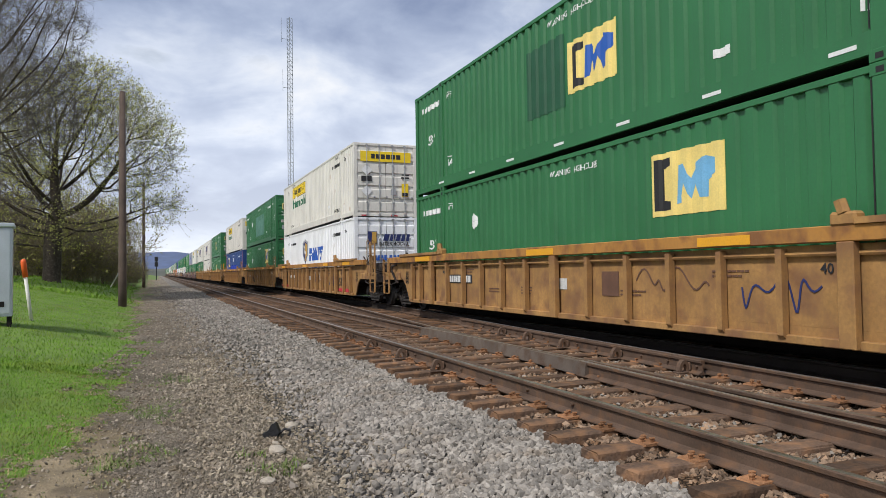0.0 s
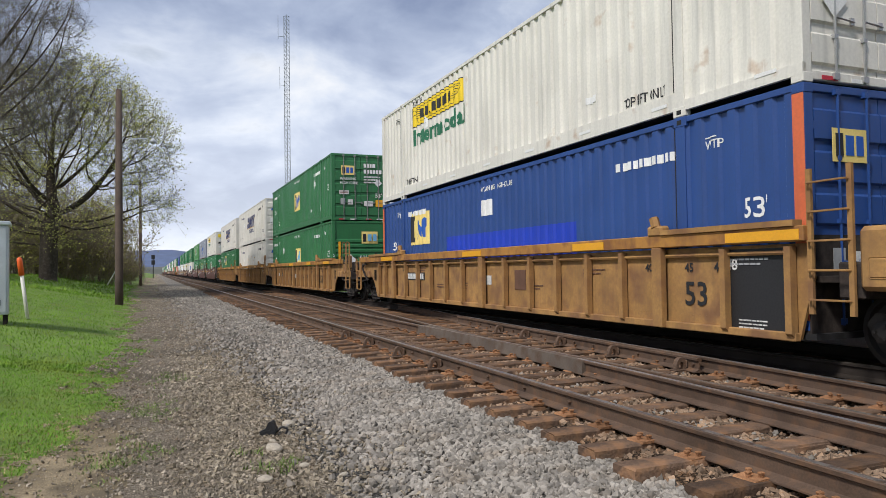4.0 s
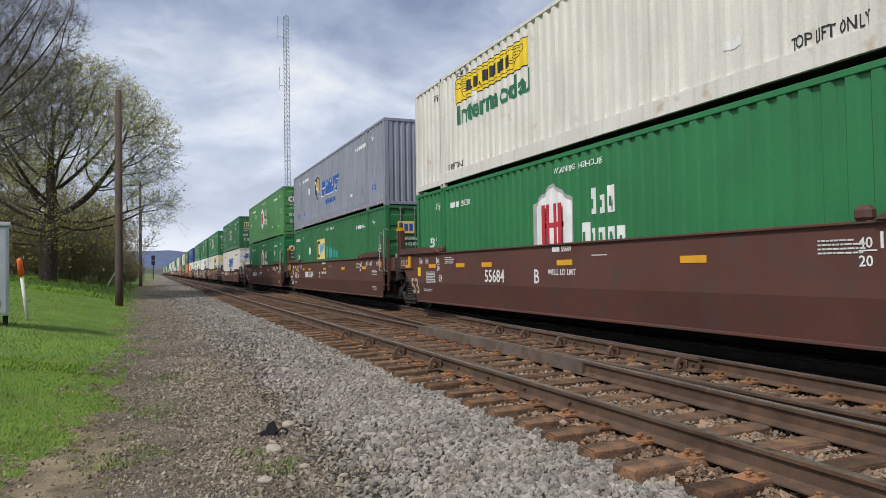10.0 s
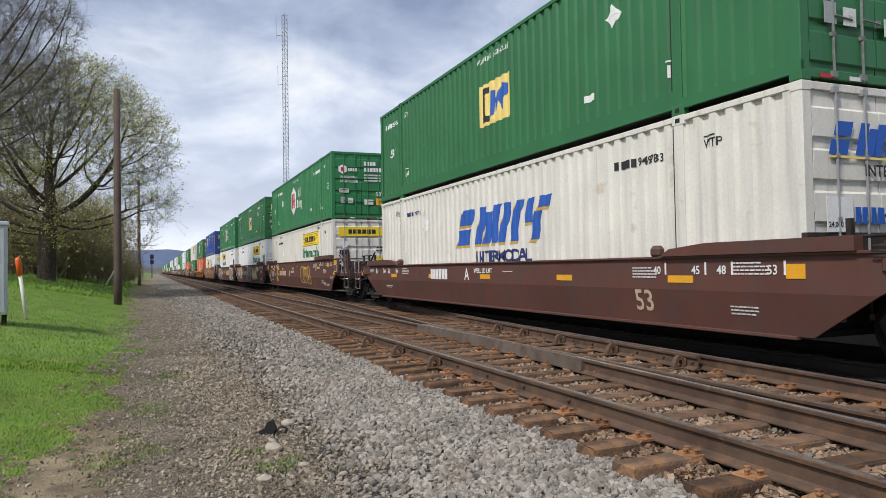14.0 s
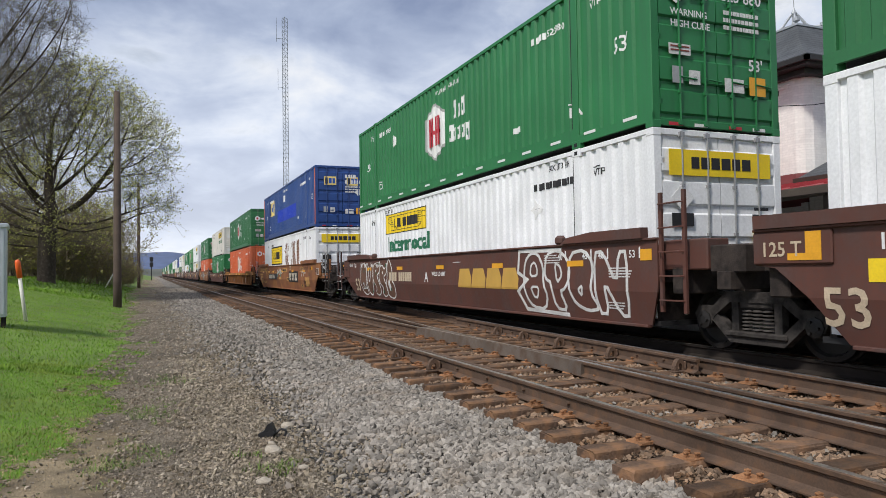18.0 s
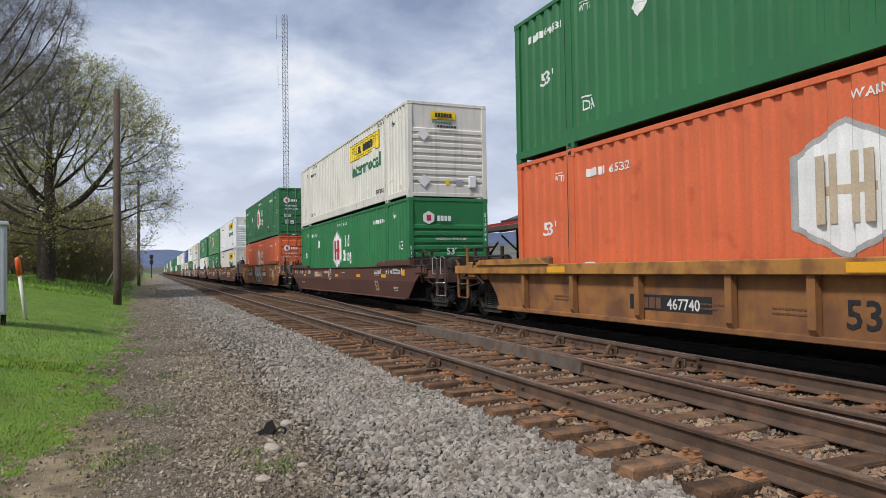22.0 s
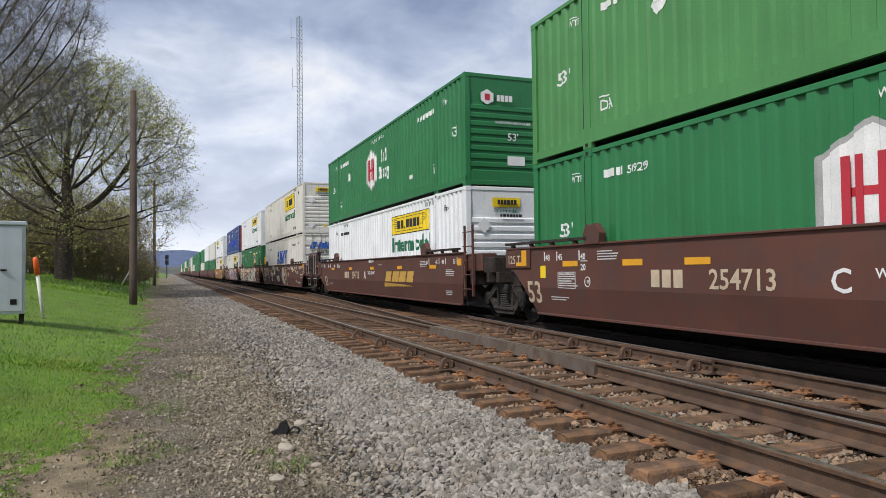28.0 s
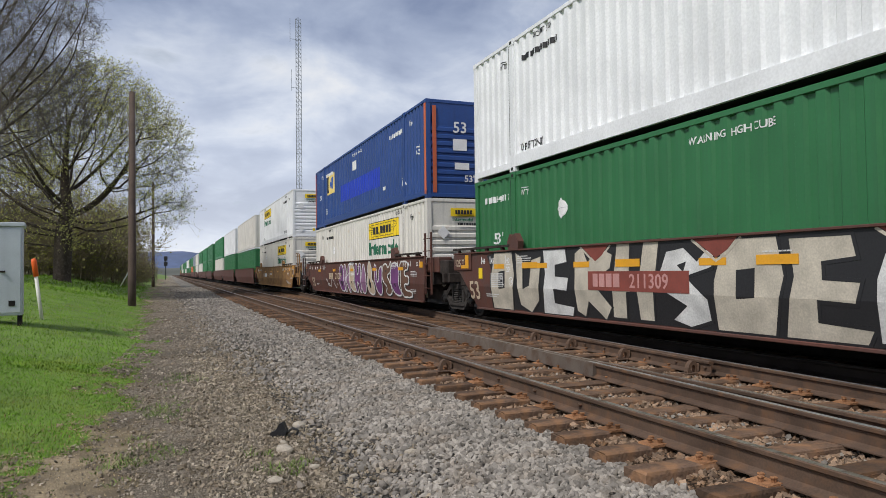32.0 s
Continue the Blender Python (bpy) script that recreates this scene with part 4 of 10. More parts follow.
def hexagon_sign(c, y, z, s=1.25, red="red"):
    hx = [(0.5, -0.06), (1.0, 0.20), (1.0, 0.82), (0.5, 1.08), (0.0, 0.82), (0.0, 0.20)]
    side_poly(c, "logo_rim", ("hexrim", s), [(0.5 * s + (u - 0.5) * 1.12 * s, 0.51 * s + (w - 0.51) * 1.10 * s) for u, w in hx], y, z, "silver", 0.004)
    side_poly(c, "logo_panel", ("hex", s), [(u * s, w * s) for u, w in hx], y, z, "white", 0.006)
    for u, a in ((0.22, 0.09), (0.36, 0.07), (0.57, 0.07), (0.69, 0.09)):
        side_bar(c, "logo_stroke", y - u * s, z + 0.20 * s, a * s, 0.62 * s, red, t=0.010)
    side_bar(c, "logo_stroke", y - 0.22 * s, z + 0.46 * s, 0.56 * s, 0.08 * s, red, t=0.010)
    for u0, zz, forms in ((1.50, 0.58, ((0.15, 0.36), (0.15, 0.25), (0.17, 0.36))), (1.26, 0.14, ((0.20, 0.34), (0.11, 0.25), (0.18, 0.25), (0.16, 0.25), (0.17, 0.34)))):
        u = u0
        for k, (a, b) in enumerate(forms):
            low = zz - (0.09 if zz < 0.3 and k == 4 else 0.0)
            out = [(0, 0), (a * s, 0), (a * s, b * s), (0, b * s)]
            side_poly(c, "logo_lettering", ("hexword", zz, k, s), out, y - u * s, z + low * s, "white", 0.007)
            side_bar(c, "logo_gap", y - (u + 0.38 * a) * s, z + (low + 0.08) * s, 0.26 * a * s, (0.10 if b < 0.3 else 0.13) * s, "leaf" if red == "red" else "vermilion", t=0.009)
            u += a + 0.05


SLANT_FORMS = [
    [(0.0, 0.0), (0.17, 0.0), (0.20, 0.44), (0.03, 0.44)], [(0.05, 0.56), (0.21, 0.56), (0.24, 1.0), (0.08, 1.0)],
    [(0.25, 0.0), (0.33, 0.0), (0.40, 1.0), (0.32, 1.0)], [(0.345, 0.0), (0.425, 0.0), (0.48, 0.84), (0.40, 0.84)], [(0.44, 0.0), (0.50, 0.0), (0.57, 1.0), (0.49, 1.0)],
    [(0.53, 0.0), (0.605, 0.0), (0.675, 1.0), (0.60, 1.0)],
    [(0.65, 0.0), (0.725, 0.0), (0.795, 1.0), (0.72, 1.0)], [(0.805, 0.42), (0.865, 0.42), (0.91, 1.0), (0.85, 1.0)],
    [(0.855, 0.0), (0.925, 0.0), (0.975, 0.66), (0.905, 0.66)], [(0.925, 0.74), (1.04, 0.74), (1.06, 1.0), (0.945, 1.0)],
]


def slant_logo(c, y, z, w=4.3, h=0.80, ink="blue", edge="gold"):
    """Five slanting forms in a row with a yellow edge below them, and a line of spaced lettering."""
    def edges():
        s = Shape()
        for form in SLANT_FORMS:
            s.extrude([(-u * w + 0.05 * h, v * h - 0.07 * h) for u, v in form], "x", -0.005, 0)
        return s.mesh("logo_edge", INK[edge])
    part("logo_edge", cached(("slantedge", w, h, edge), edges), c, (-CW / 2, y, z))
    for k, form in enumerate(SLANT_FORMS):
        pts = [(u * w, v * h) for u, v in form]
        side_poly(c, "logo_stroke", ("slant", k, w, h), pts, y, z, ink, 0.009)
    wide_word(c, "INTERMODAL", y - 0.26 * w, z - 0.42, 0.085 * w, "pale" if ink == "pale" else "navy" if ink != "pale" and edge != "white" else "blue", 1.12)


def crest(c, y, z, s=1.0):
    side_poly(c, "logo_rim", ("crest0", s), [(-0.09 * s, 0.93 * s), (0.5 * s, 1.06 * s), (1.09 * s, 0.93 * s), (1.09 * s, 0.30 * s), (0.5 * s, -0.14 * s), (-0.09 * s, 0.30 * s)], y, z, "grey", 0.004)
    side_poly(c, "logo_panel", ("crest", s), [(0, 0.85 * s), (0.5 * s, 0.95 * s), (s, 0.85 * s), (s, 0.35 * s), (0.5 * s, -0.02 * s), (0, 0.35 * s)], y, z, "navy")
    side_poly(c, "logo_stroke", ("crest2", s), [(0.5 * s, 0.90 * s), (0.93 * s, 0.80 * s), (0.93 * s, 0.38 * s), (0.5 * s, 0.05 * s)], y, z, "gold", 0.009)
    side_poly(c, "logo_stroke", ("crest3", s), [(0.15 * s, 0.78 * s), (0.36 * s, 0.80 * s), (0.50 * s, 0.50 * s), (0.60 * s, 0.55 * s), (0.78 * s, 0.22 * s), (0.55 * s, 0.42 * s), (0.44 * s, 0.36 * s)], y, z, "white", 0.011)


def placard(c, y, z, s=0.20, ink="white"):
    side_poly(c, "placard", ("placard", s), [(0, -s), (s, 0), (0, s), (-s, 0)], y, z, ink)
    side_poly(c, "placard_line", ("pline", s), [(-0.62 * s, -0.05 * s), (0.62 * s, 0.05 * s), (0.62 * s, 0.08 * s), (-0.62 * s, -0.02 * s)], y, z, "grey", 0.010)


def end_placard(c, x, z, s=0.22):
    me = cached(("eplac", s), lambda: Shape().extrude([(0, -s), (s, 0), (0, s), (-s, 0)], "y", -0.006, 0).mesh("placard", INK["white"]))
    part("placard", me, c, (x, -0.022, z))


def end_row(c, x, z, w, h, n, ink, seed=2, slant=0.0):
    me = cached(("erow", w, h, n, ink, slant, seed), lambda: row_shape(w, h, n, 0.3, slant, seed, False).mesh("logo_lettering", INK[ink]))
    part("logo_lettering", me, c, (x, -0.028, z))


def common_marks(c, k, upper, serial, seed, what=""):
    light = k in ("white", "fresh")
    ink = "black" if light else "white"
    rnd = random.Random(seed)
    tag = "53ft" if k in ("white", "grey") and rnd.random() < 0.4 else "53'"
    feet = what.startswith(("slant", "crest"))
    if feet:
        tone = "blue" if k == "grey" else ink
        for y in (1.50, 15.0):
            side_word(c, "53ft", y, 0.64, 0.29, tone)
        for y in (2.80, 13.5):
            wide_word(c, "IA", y, 0.64, 0.24, tone, 0.9, 0.008)
            side_bar(c, "marking", y + 0.02, 0.85, 0.24, 0.018, tone)
        for i in range(11 if what == "crest_up" else 0):
            y = 15.6 - (1.48 if what == "crest_up" else 2.8) * i
            side_bar(c, "reflective_strip", y, 0.12, 0.62, 0.05, "white", x=-CW / 2 - 0.009)
            side_bar(c, "reflective_strip", y - 0.14, 0.118, 0.15, 0.054, "red", x=-CW / 2 - 0.009, t=0.009)
            side_bar(c, "reflective_strip", y - 0.42, 0.118, 0.15, 0.054, "red", x=-CW / 2 - 0.009, t=0.009)
    elif k in ("white", "fresh"):
        for y in (3.38, CL - 2.3):
            if what != "rusty_sign":
                wide_word(c, "TOP LIFT ONLY", y, 0.40, 0.22, "black", 0.66, 0.006)
        for y in (3.08, 13.22):
            wide_word(c, "STACK LIMIT 3 HIGH", y, 2.45 if what == "rusty_sign" else 2.63, 0.19 if what == "rusty_sign" else 0.16, "black", 0.52, 0.004)
    else:
        side_word(c, tag, 0.98, 1.38, 0.36, ink)
        side_word(c, tag, CL - 0.98, 1.38, 0.36, ink)
        side_word(c, "WARNING HIGH CUBE", 8.70, 2.54, 0.15, ink)
    for y in (1.62, CL - 2.35 if k == "deep" else CL - 1.42):
        wide_word(c, "WTP", y, 2.36, 0.17, ink, 0.90, 0.008)
        side_bar(c, "marking", y, 2.51, 0.24, 0.016, ink)
    if what == "rusty_sign":
        wide_word(c, " ".join(serial), 3.96, 2.20, 0.17, "black", 0.56, 0.004)
    elif not (k == "deep" and seed in (1, 4)) and what not in ("sign_low", "sign_big") and not (k == "bright" and seed == 11):
        serial_mark(c, serial, 3.6, 2.31, 0.18, ink)
    if what not in ("rusty_sign", "sign_far", "sign_low_far"):
        serial_mark(c, serial, CL - 0.55 if k == "deep" else CL - 2.48, 2.33 if not light else 2.30, 0.19 if not light else 0.16, "navy" if what.startswith("slant") else ink)
    for y in (2.28, CL - 2.4) if k not in ("white", "fresh", "grey") else ():
        side_word(c, "IA" if seed % 2 else "DA", y, 0.60, 0.26, ink)
        side_bar(c, "marking", y + 0.02, 0.83, 0.26, 0.025, ink)
    side_bar(c, "marking", 4.4, 0.70, 0.30, 0.12, "white")
    if what == "rusty_sign":
        placard(c, 7.72, 1.95, 0.22)
    if seed % 3 and k not in ("orange", "blue") and what != "rusty_sign" and not (k == "bright" and seed == 11):
        placard(c, 3.55 if seed % 2 else 12.2, 1.95)
    if seed % 3 == 0 and k not in ("orange", "blue") and what != "rusty_sign":
        placard(c, 12.2, 1.75)
    if rnd.random() < 0.16 or (k == "bright" and seed == 14):
        step = 1.95 if seed != 14 else 1.1
        y = 0.7
        while y < CL:
            side_bar(c, "reflective_strip", y, 0.20, 0.34, 0.05, "white" if k != "fresh" else "red", x=-CW / 2 - 0.008)
            y += step


def end_marks(c, k, end, what, serial):
    if serial and end == "front" and k in ("bright", "deep", "old", "orange"):
        # the number again, down both corner posts
        for x, z in ((-1.27, 1.35), (1.17, 2.35)):
            end_word(c, "\n".join(serial), x, z, 0.15, "white", -0.004)
    light = k in ("white", "fresh")
    ink = "black" if light else "white"
    if end == "door":
        if what.startswith("sign") or what == "rusty_sign":
            end_bar(c, "logo_panel", -1.03, 2.18, 2.06, 0.40, "yellow", -0.022)
            end_row(c, -0.60, 2.29, 1.20, 0.18, 6, "black", 5)
            end_placard(c, -0.78, 1.84)
            end_placard(c, -0.78, 1.02)
            end_bar(c, "notice", -1.00, 1.40, 0.42, 0.20, "black", -0.024)
            end_bar(c, "notice", 0.64, 0.82, 0.28, 0.52, "yellow", -0.024)
            end_bar(c, "notice", 0.66, 0.84, 0.24, 0.14, "black", -0.030)
            end_bar(c, "notice", 0.20, 0.88, 0.22, 0.24, "grey", -0.024)
            end_bar(c, "marking", 0.66, 1.66, 0.30, 0.05, "black", -0.024)
            end_bar(c, "marking", 0.62, 1.54, 0.34, 0.06, "black", -0.024)
        elif what.startswith("slant") or what.startswith("crest"):
            if what.startswith("crest"):
                end_bar(c, "logo_panel", -0.80, 1.85, 0.40, 0.50, "navy", -0.024)
                end_bar(c, "logo_stroke", -0.60, 1.88, 0.18, 0.44, "gold", -0.030)
                end_row(c, -0.15, 1.98, 1.05, 0.26, 5, "navy", 6, 0.07)
            else:
                for k_, form in enumerate(SLANT_FORMS):
                    me = cached(("endslant", k_), lambda: Shape().extrude([(1.80 * u, 0.40 * v) for u, v in form], "y", -0.006, 0).mesh("logo_stroke", INK["blue"]))
                    part("logo_stroke", me, c, (-0.92, -0.026, 2.04))
                end_bar(c, "logo_edge", -0.90, 2.0, 1.66, 0.03, "cream", -0.024)
            end_word(c, "INTERMODAL", -0.32, 1.80, 0.20, "black", -0.030)
            end_bar(c, "notice", -0.98, 1.12, 0.44, 0.42, "white", -0.024)
            end_word(c, "24,000 lbs", -0.96, 1.18, 0.09, "black", -0.032)
            end_word(c, serial, 0.10, 1.22, 0.27, "blue", -0.030) if serial else end_row(c, 0.10, 1.22, 0.85, 0.20, 6, "blue", 8)
            end_row(c, -0.50, 1.22, 0.50, 0.20, 4, "blue", 8)
        else:
            if what.startswith("hex"):
                me = cached("ehex", lambda: Shape().extrude([(0, -0.20), (0.18, -0.10), (0.18, 0.10), (0, 0.20), (-0.18, 0.10), (-0.18, -0.10)], "y", -0.006, 0).mesh("logo_panel", INK["white"]))
                part("logo_panel", me, c, (-0.82, -0.022, 2.14))
                end_bar(c, "logo_stroke", -0.89, 2.06, 0.14, 0.16, "red", -0.030)
                end_row(c, -0.58, 2.06, 0.38, 0.14, 4, "white", 3)
            else:
                for x in ((-0.88, 0.20) if k == "blue" else (-0.88,)):
                    end_bar(c, "logo_panel", x, 1.98, 0.58, 0.40, "cream", -0.022)
                    end_bar(c, "logo_stroke", x + 0.05, 2.04, 0.12, 0.28, "black", -0.030)
                    end_row(c, x + 0.22, 2.06, 0.30, 0.24, 2, "blue", 4)
            end_word(c, serial[:3] + " " + serial[3:], 0.08, 2.10, 0.26, "white", -0.030) if serial else end_row(c, 0.12, 2.06, 0.8, 0.17, 6, "white", 4)
            end_row(c, 0.12, 2.32, 0.52, 0.17, 4, "white", 9)
            if k != "blue":
                end_word(c, "WARNING", -0.94, 1.76, 0.15, "white", -0.030)
                end_word(c, "HIGH CUBE", -0.94, 1.58, 0.15, "white", -0.030)
                end_word(c, "53'", 0.62, 1.02, 0.26, "white", -0.030)
                end_bar(c, "notice", -0.98, 1.14, 0.42, 0.17, "chalk", -0.024)
                for dz in (1.20, 1.26):
                    end_bar(c, "notice_line", -0.95, dz, 0.36, 0.02, "maroon", -0.031)
            for k_, dz in enumerate((1.64, 1.76, 1.88)):
                end_row(c, 0.12, dz, 0.74, 0.065, 11, "chalk", 3 + k_)
            end_bar(c, "notice", -0.60, 0.70, 0.22, 0.22, "chalk", -0.024)
            end_bar(c, "notice", 0.64, 0.62, 0.34, 0.30, "amber", -0.024)
            end_bar(c, "notice", 0.12, 0.64, 0.40, 0.22, "chalk", -0.024)
            end_bar(c, "notice", -0.92, 0.70, 0.20, 0.26, "grey", -0.024)
            if not what.startswith("hex"):
                end_placard(c, 0.76, 1.66, 0.18)
        for x in (-1.0, -0.5, 0.2, 0.7):
            end_bar(c, "reflective_strip", x, 0.045, 0.26, 0.05, "red" if x in (-1.0, 0.2) else "white", -0.008)
    else:
        if light:
            end_bar(c, "logo_panel", -0.55, 2.38, 0.80, 0.24, "yellow", 0.012)
            end_row(c, -0.42, 2.44, 0.54, 0.12, 6, "black", 5)
            end_word(c, "Intermodal", -0.50, 2.24, 0.15, "green", 0.010)
            end_row(c, -0.35, 2.12, 0.62, 0.07, 7, "black", 8)
            end_placard(c, -0.80, 1.90, 0.20)
            end_placard(c, -0.80, 0.50, 0.20)
            end_bar(c, "notice", -0.10, 0.40, 0.13, 0.15, "yellow", 0.008)
            end_bar(c, "notice", 0.24, 0.38, 0.24, 0.18, "grey", 0.008)
            part("document_box", cached("docbox", lambda: Shape().box(0, 0.24, -0.07, 0, 0, 0.36, 0.02).mesh("document_box", PAINT["fresh"])), c, (0.66, 0.015, 0.32))
        else:
            me = cached("ehex", lambda: Shape().extrude([(0, -0.20), (0.18, -0.10), (0.18, 0.10), (0, 0.20), (-0.18, 0.10), (-0.18, -0.10)], "y", -0.006, 0).mesh("logo_panel", INK["white"]))
            if what.startswith("panel"):
                end_bar(c, "logo_panel", 0.0, 1.92, 0.72, 0.52, "cream", 0.010)
                end_bar(c, "logo_stroke", 0.06, 2.0, 0.14, 0.34, "black", 0.002)
                end_row(c, 0.26, 2.02, 0.40, 0.30, 2, "sky", 4)
                for x in (-1.03, 0.98):
                    end_bar(c, "notice", x, 0.75, 0.10, 1.25, "amber", -0.004)
                end_placard(c, -0.50, 1.2, 0.26)
            elif what.startswith("crest"):
                end_bar(c, "notice", -0.15, 0.72, 0.42, 0.30, "white", 0.008)
                end_bar(c, "notice_line", -0.11, 0.93, 0.34, 0.04, "grey", 0.002)
                end_word(c, "4,000 lbs", -0.12, 0.78, 0.10, "black", 0.002)
                end_word(c, "53ft", -0.18, 1.52, 0.36, "blue", 0.006)
                for k_ in range(6):
                    end_bar(c, "serial_block", 0.70, 1.75 - 0.17 * k_, 0.09, 0.12, "blue", 0.008)
                return
            elif what.startswith("blue"):
                for x in (-1.10, 0.98):
                    end_bar(c, "corner_stripe", x, 0.16, 0.12, 2.55, "vermilion", -0.004)
                end_word(c, "53", -0.45, 1.95, 0.46, "white", 0.004)
                end_bar(c, "notice", -0.45, 1.42, 0.44, 0.34, "white", 0.008)
                end_bar(c, "notice", -0.40, 0.86, 0.46, 0.20, "white", 0.008)
            else:
                part("logo_panel", me, c, (-0.66, 0.010, 2.30))
                end_bar(c, "logo_stroke", -0.73, 2.22, 0.14, 0.16, "red", 0.002)
                end_row(c, -0.40, 2.20, 0.44, 0.16, 4, "white", 3)
                end_word(c, "WARNING HIGH CUBE", -0.45, 1.63, 0.10, "white", 0.006)
                end_bar(c, "notice", -0.10, 0.56, 0.50, 0.24, "white", 0.008)
            end_word(c, "53'", -0.10, 1.20 if not what.startswith("blue") else 0.5, 0.28, "white", 0.004)


def dress(c, what, k, upper, serial, seed):
    if what == "panel_patch":
        panel_logo(c, 8.0, 1.08)
        side_bar(c, "repainted_patch", 9.53, 0.90, 1.36, 1.38, "patch", t=0.004)
    elif what == "panel_big":
        panel_logo(c, 5.77, 1.55, 1.49, 0.94, True)
    elif what == "panel_near":
        panel_logo(c, 5.19, 1.48, 1.50, 0.98)
    elif what == "panel_mid":
        panel_logo(c, 8.6, 1.07)
    elif what == "panel_mid_low":
        panel_logo(c, 8.5, 1.14, 1.45, 0.82, True)
    elif what == "panel_low":
        panel_logo(c, 5.72 if seed > 20 else 11.4, 1.52, 1.5 if seed > 20 else 1.6, 0.93)
    elif what == "panel_torn":
        panel_logo(c, 10.5, 1.32, 1.6, 0.90, True)
        for i in range(5):
            side_bar(c, "torn_patch", 8.6 - 0.42 * i, 1.35, 0.30, 0.50 - 0.06 * i, "teal")
    elif what == "ghost_patch":
        side_bar(c, "faded_patch", 9.84, 0.68, 4.18, 1.46, "ghost", t=0.004)
        side_bar(c, "repainted_patch", 7.9, 1.80, 0.40, 0.30, "patch", t=0.007)
        side_bar(c, "repainted_patch", 6.7, 1.80, 0.40, 0.30, "patch", t=0.007)
    elif what.startswith("hex"):
        hexagon_sign(c, 9.42, 0.96, 1.25, "sand" if k == "orange" else "red")
    elif what == "sign_far":
        yellow_sign(c, 13.3, 2.01)
    elif what == "sign_big":
        yellow_sign(c, 6.52, 1.97 if seed % 2 else 1.72, 3.65, 0.57 if seed % 2 else 0.85, True, 1.36 if seed % 2 else 1.12)
    elif what == "sign_low":
        yellow_sign(c, 6.40, 1.97, 3.6, 0.57, True, 1.40)
    elif what == "sign_low_far":
        yellow_sign(c, 13.1, 1.99, 3.55, 0.58, True, 1.42)
    elif what == "rusty_sign":
        side_bar(c, "logo_panel", 13.2, 1.28, 3.85, 1.12, "black", t=0.005)
        yellow_sign(c, 13.1, 1.36, 3.65, 0.96, False)
        peeled_paint(c)
    elif what == "slant_up":
        slant_logo(c, 10.2, 1.36, 4.4, 0.85, "navy")
    elif what == "slant_ghost":
        slant_logo(c, 10.3, 1.28, 4.5, 0.80, "pale")
    elif what == "slant_low":
        slant_logo(c, 10.05, 1.31, 4.25, 0.84, "blue")
    elif what.startswith("crest"):
        y, z = (10.3, 1.32) if what == "crest" else (10.9, 1.20)
        crest(c, y, z, 1.1)
        slant_logo(c, y - 1.45, z + 0.05, 3.1, 0.62, "blue", "white")
    elif what.startswith("blue"):
        panel_logo(c, 13.6, 1.48, 1.55, 0.92)
        side_bar(c, "repainted_patch", 10.8, 0.90, 6.0, 0.70, "cobalt", t=0.004)
        side_bar(c, "notice", 8.7, 1.98, 0.5, 0.36, "white")
        for x in (-CW / 2 - 0.004,):
            for y in (0.0, CL - 0.16):
                part("corner_stripe", cached("ostripe", lambda: Shape().box(-0.004, 0, 0, 0.16, 0.12, CH - 0.12).mesh("corner_stripe", PAINT["orange"])), c, (x, y, 0))
    common_marks(c, k, upper, serial, seed, what)


def hug(c, ob):
    """Lays a mark on a container's side into its corrugation."""
    me = ob.data.copy()
    me.transform(ob.matrix_basis)
    ys = [v.co.y for v in me.vertices]
    zs = [v.co.z for v in me.vertices]
    lo, hi = min(ys), max(ys)
    if min(zs) < 0.36 or max(zs) > CH - 0.085 or hi - lo < 0.12:
        return
    bm = bmesh.new()
    bm.from_mesh(me)
    k = int((lo - 0.16) / WAVE) - 1
    while 0.16 + k * WAVE < hi:
        for u in (0.0, 0.40, 0.53, 0.87):
            y = 0.16 + (k + u) * WAVE
            if lo + 0.002 < y < hi - 0.002:
                bmesh.ops.bisect_plane(bm, geom=bm.verts[:] + bm.edges[:] + bm.faces[:], plane_co=(0, y, 0), plane_no=(0, 1, 0))
        k += 1
    for v in bm.verts:
        u = ((v.co.y - 0.16) / WAVE) % 1.0
        d = 0.0 if u < 0.40 else (u - 0.40) / 0.13 if u < 0.53 else 1.0 if u < 0.87 else (1.0 - u) / 0.13
        v.co.x += 0.009 + d * DEEP
    bm.to_mesh(me)
    bm.free()
    ob.data = me
    ob.matrix_basis = Matrix()


# ---- marks on the cars, bent with their sides ----


def drape(me, bend):
    """Lays a mark in the plane of a car's side onto its bend at 0.80."""
    bm = bmesh.new()
    bm.from_mesh(me)
    if bend:
        bmesh.ops.bisect_plane(bm, geom=bm.verts[:] + bm.edges[:] + bm.faces[:], plane_co=(0, 0, 0.80), plane_no=(0, 0, 1))
        for v in bm.verts:
            if v.co.z < 0.80:
                v.co.x += 0.20 * (0.80 - v.co.z)
    bm.to_mesh(me)
    bm.free()
    return me


def car_poly(car, name, outline, ink, bend, t=0.006, x=-1.50):
    """outline: points of y and height on the car's near side."""
    if len(outline) < 3:
        return None
    me = Shape().extrude(list(outline), "x", -t, 0.0).mesh(name, INK[ink])
    return part(name, drape(me, bend), car, (x, 0, 0))


def car_rect(car, name, y, z, w, h, ink, bend, t=0.006, x=-1.50):
    key = ("carrect", round(w, 3), round(h, 3), round(z, 3), ink, bend, t)
    me = cached(key, lambda: drape(Shape().box(-t, 0, -w, 0, z, z + h).mesh(name, INK[ink]), bend))
    return part(name, me, car, (x, y, 0))


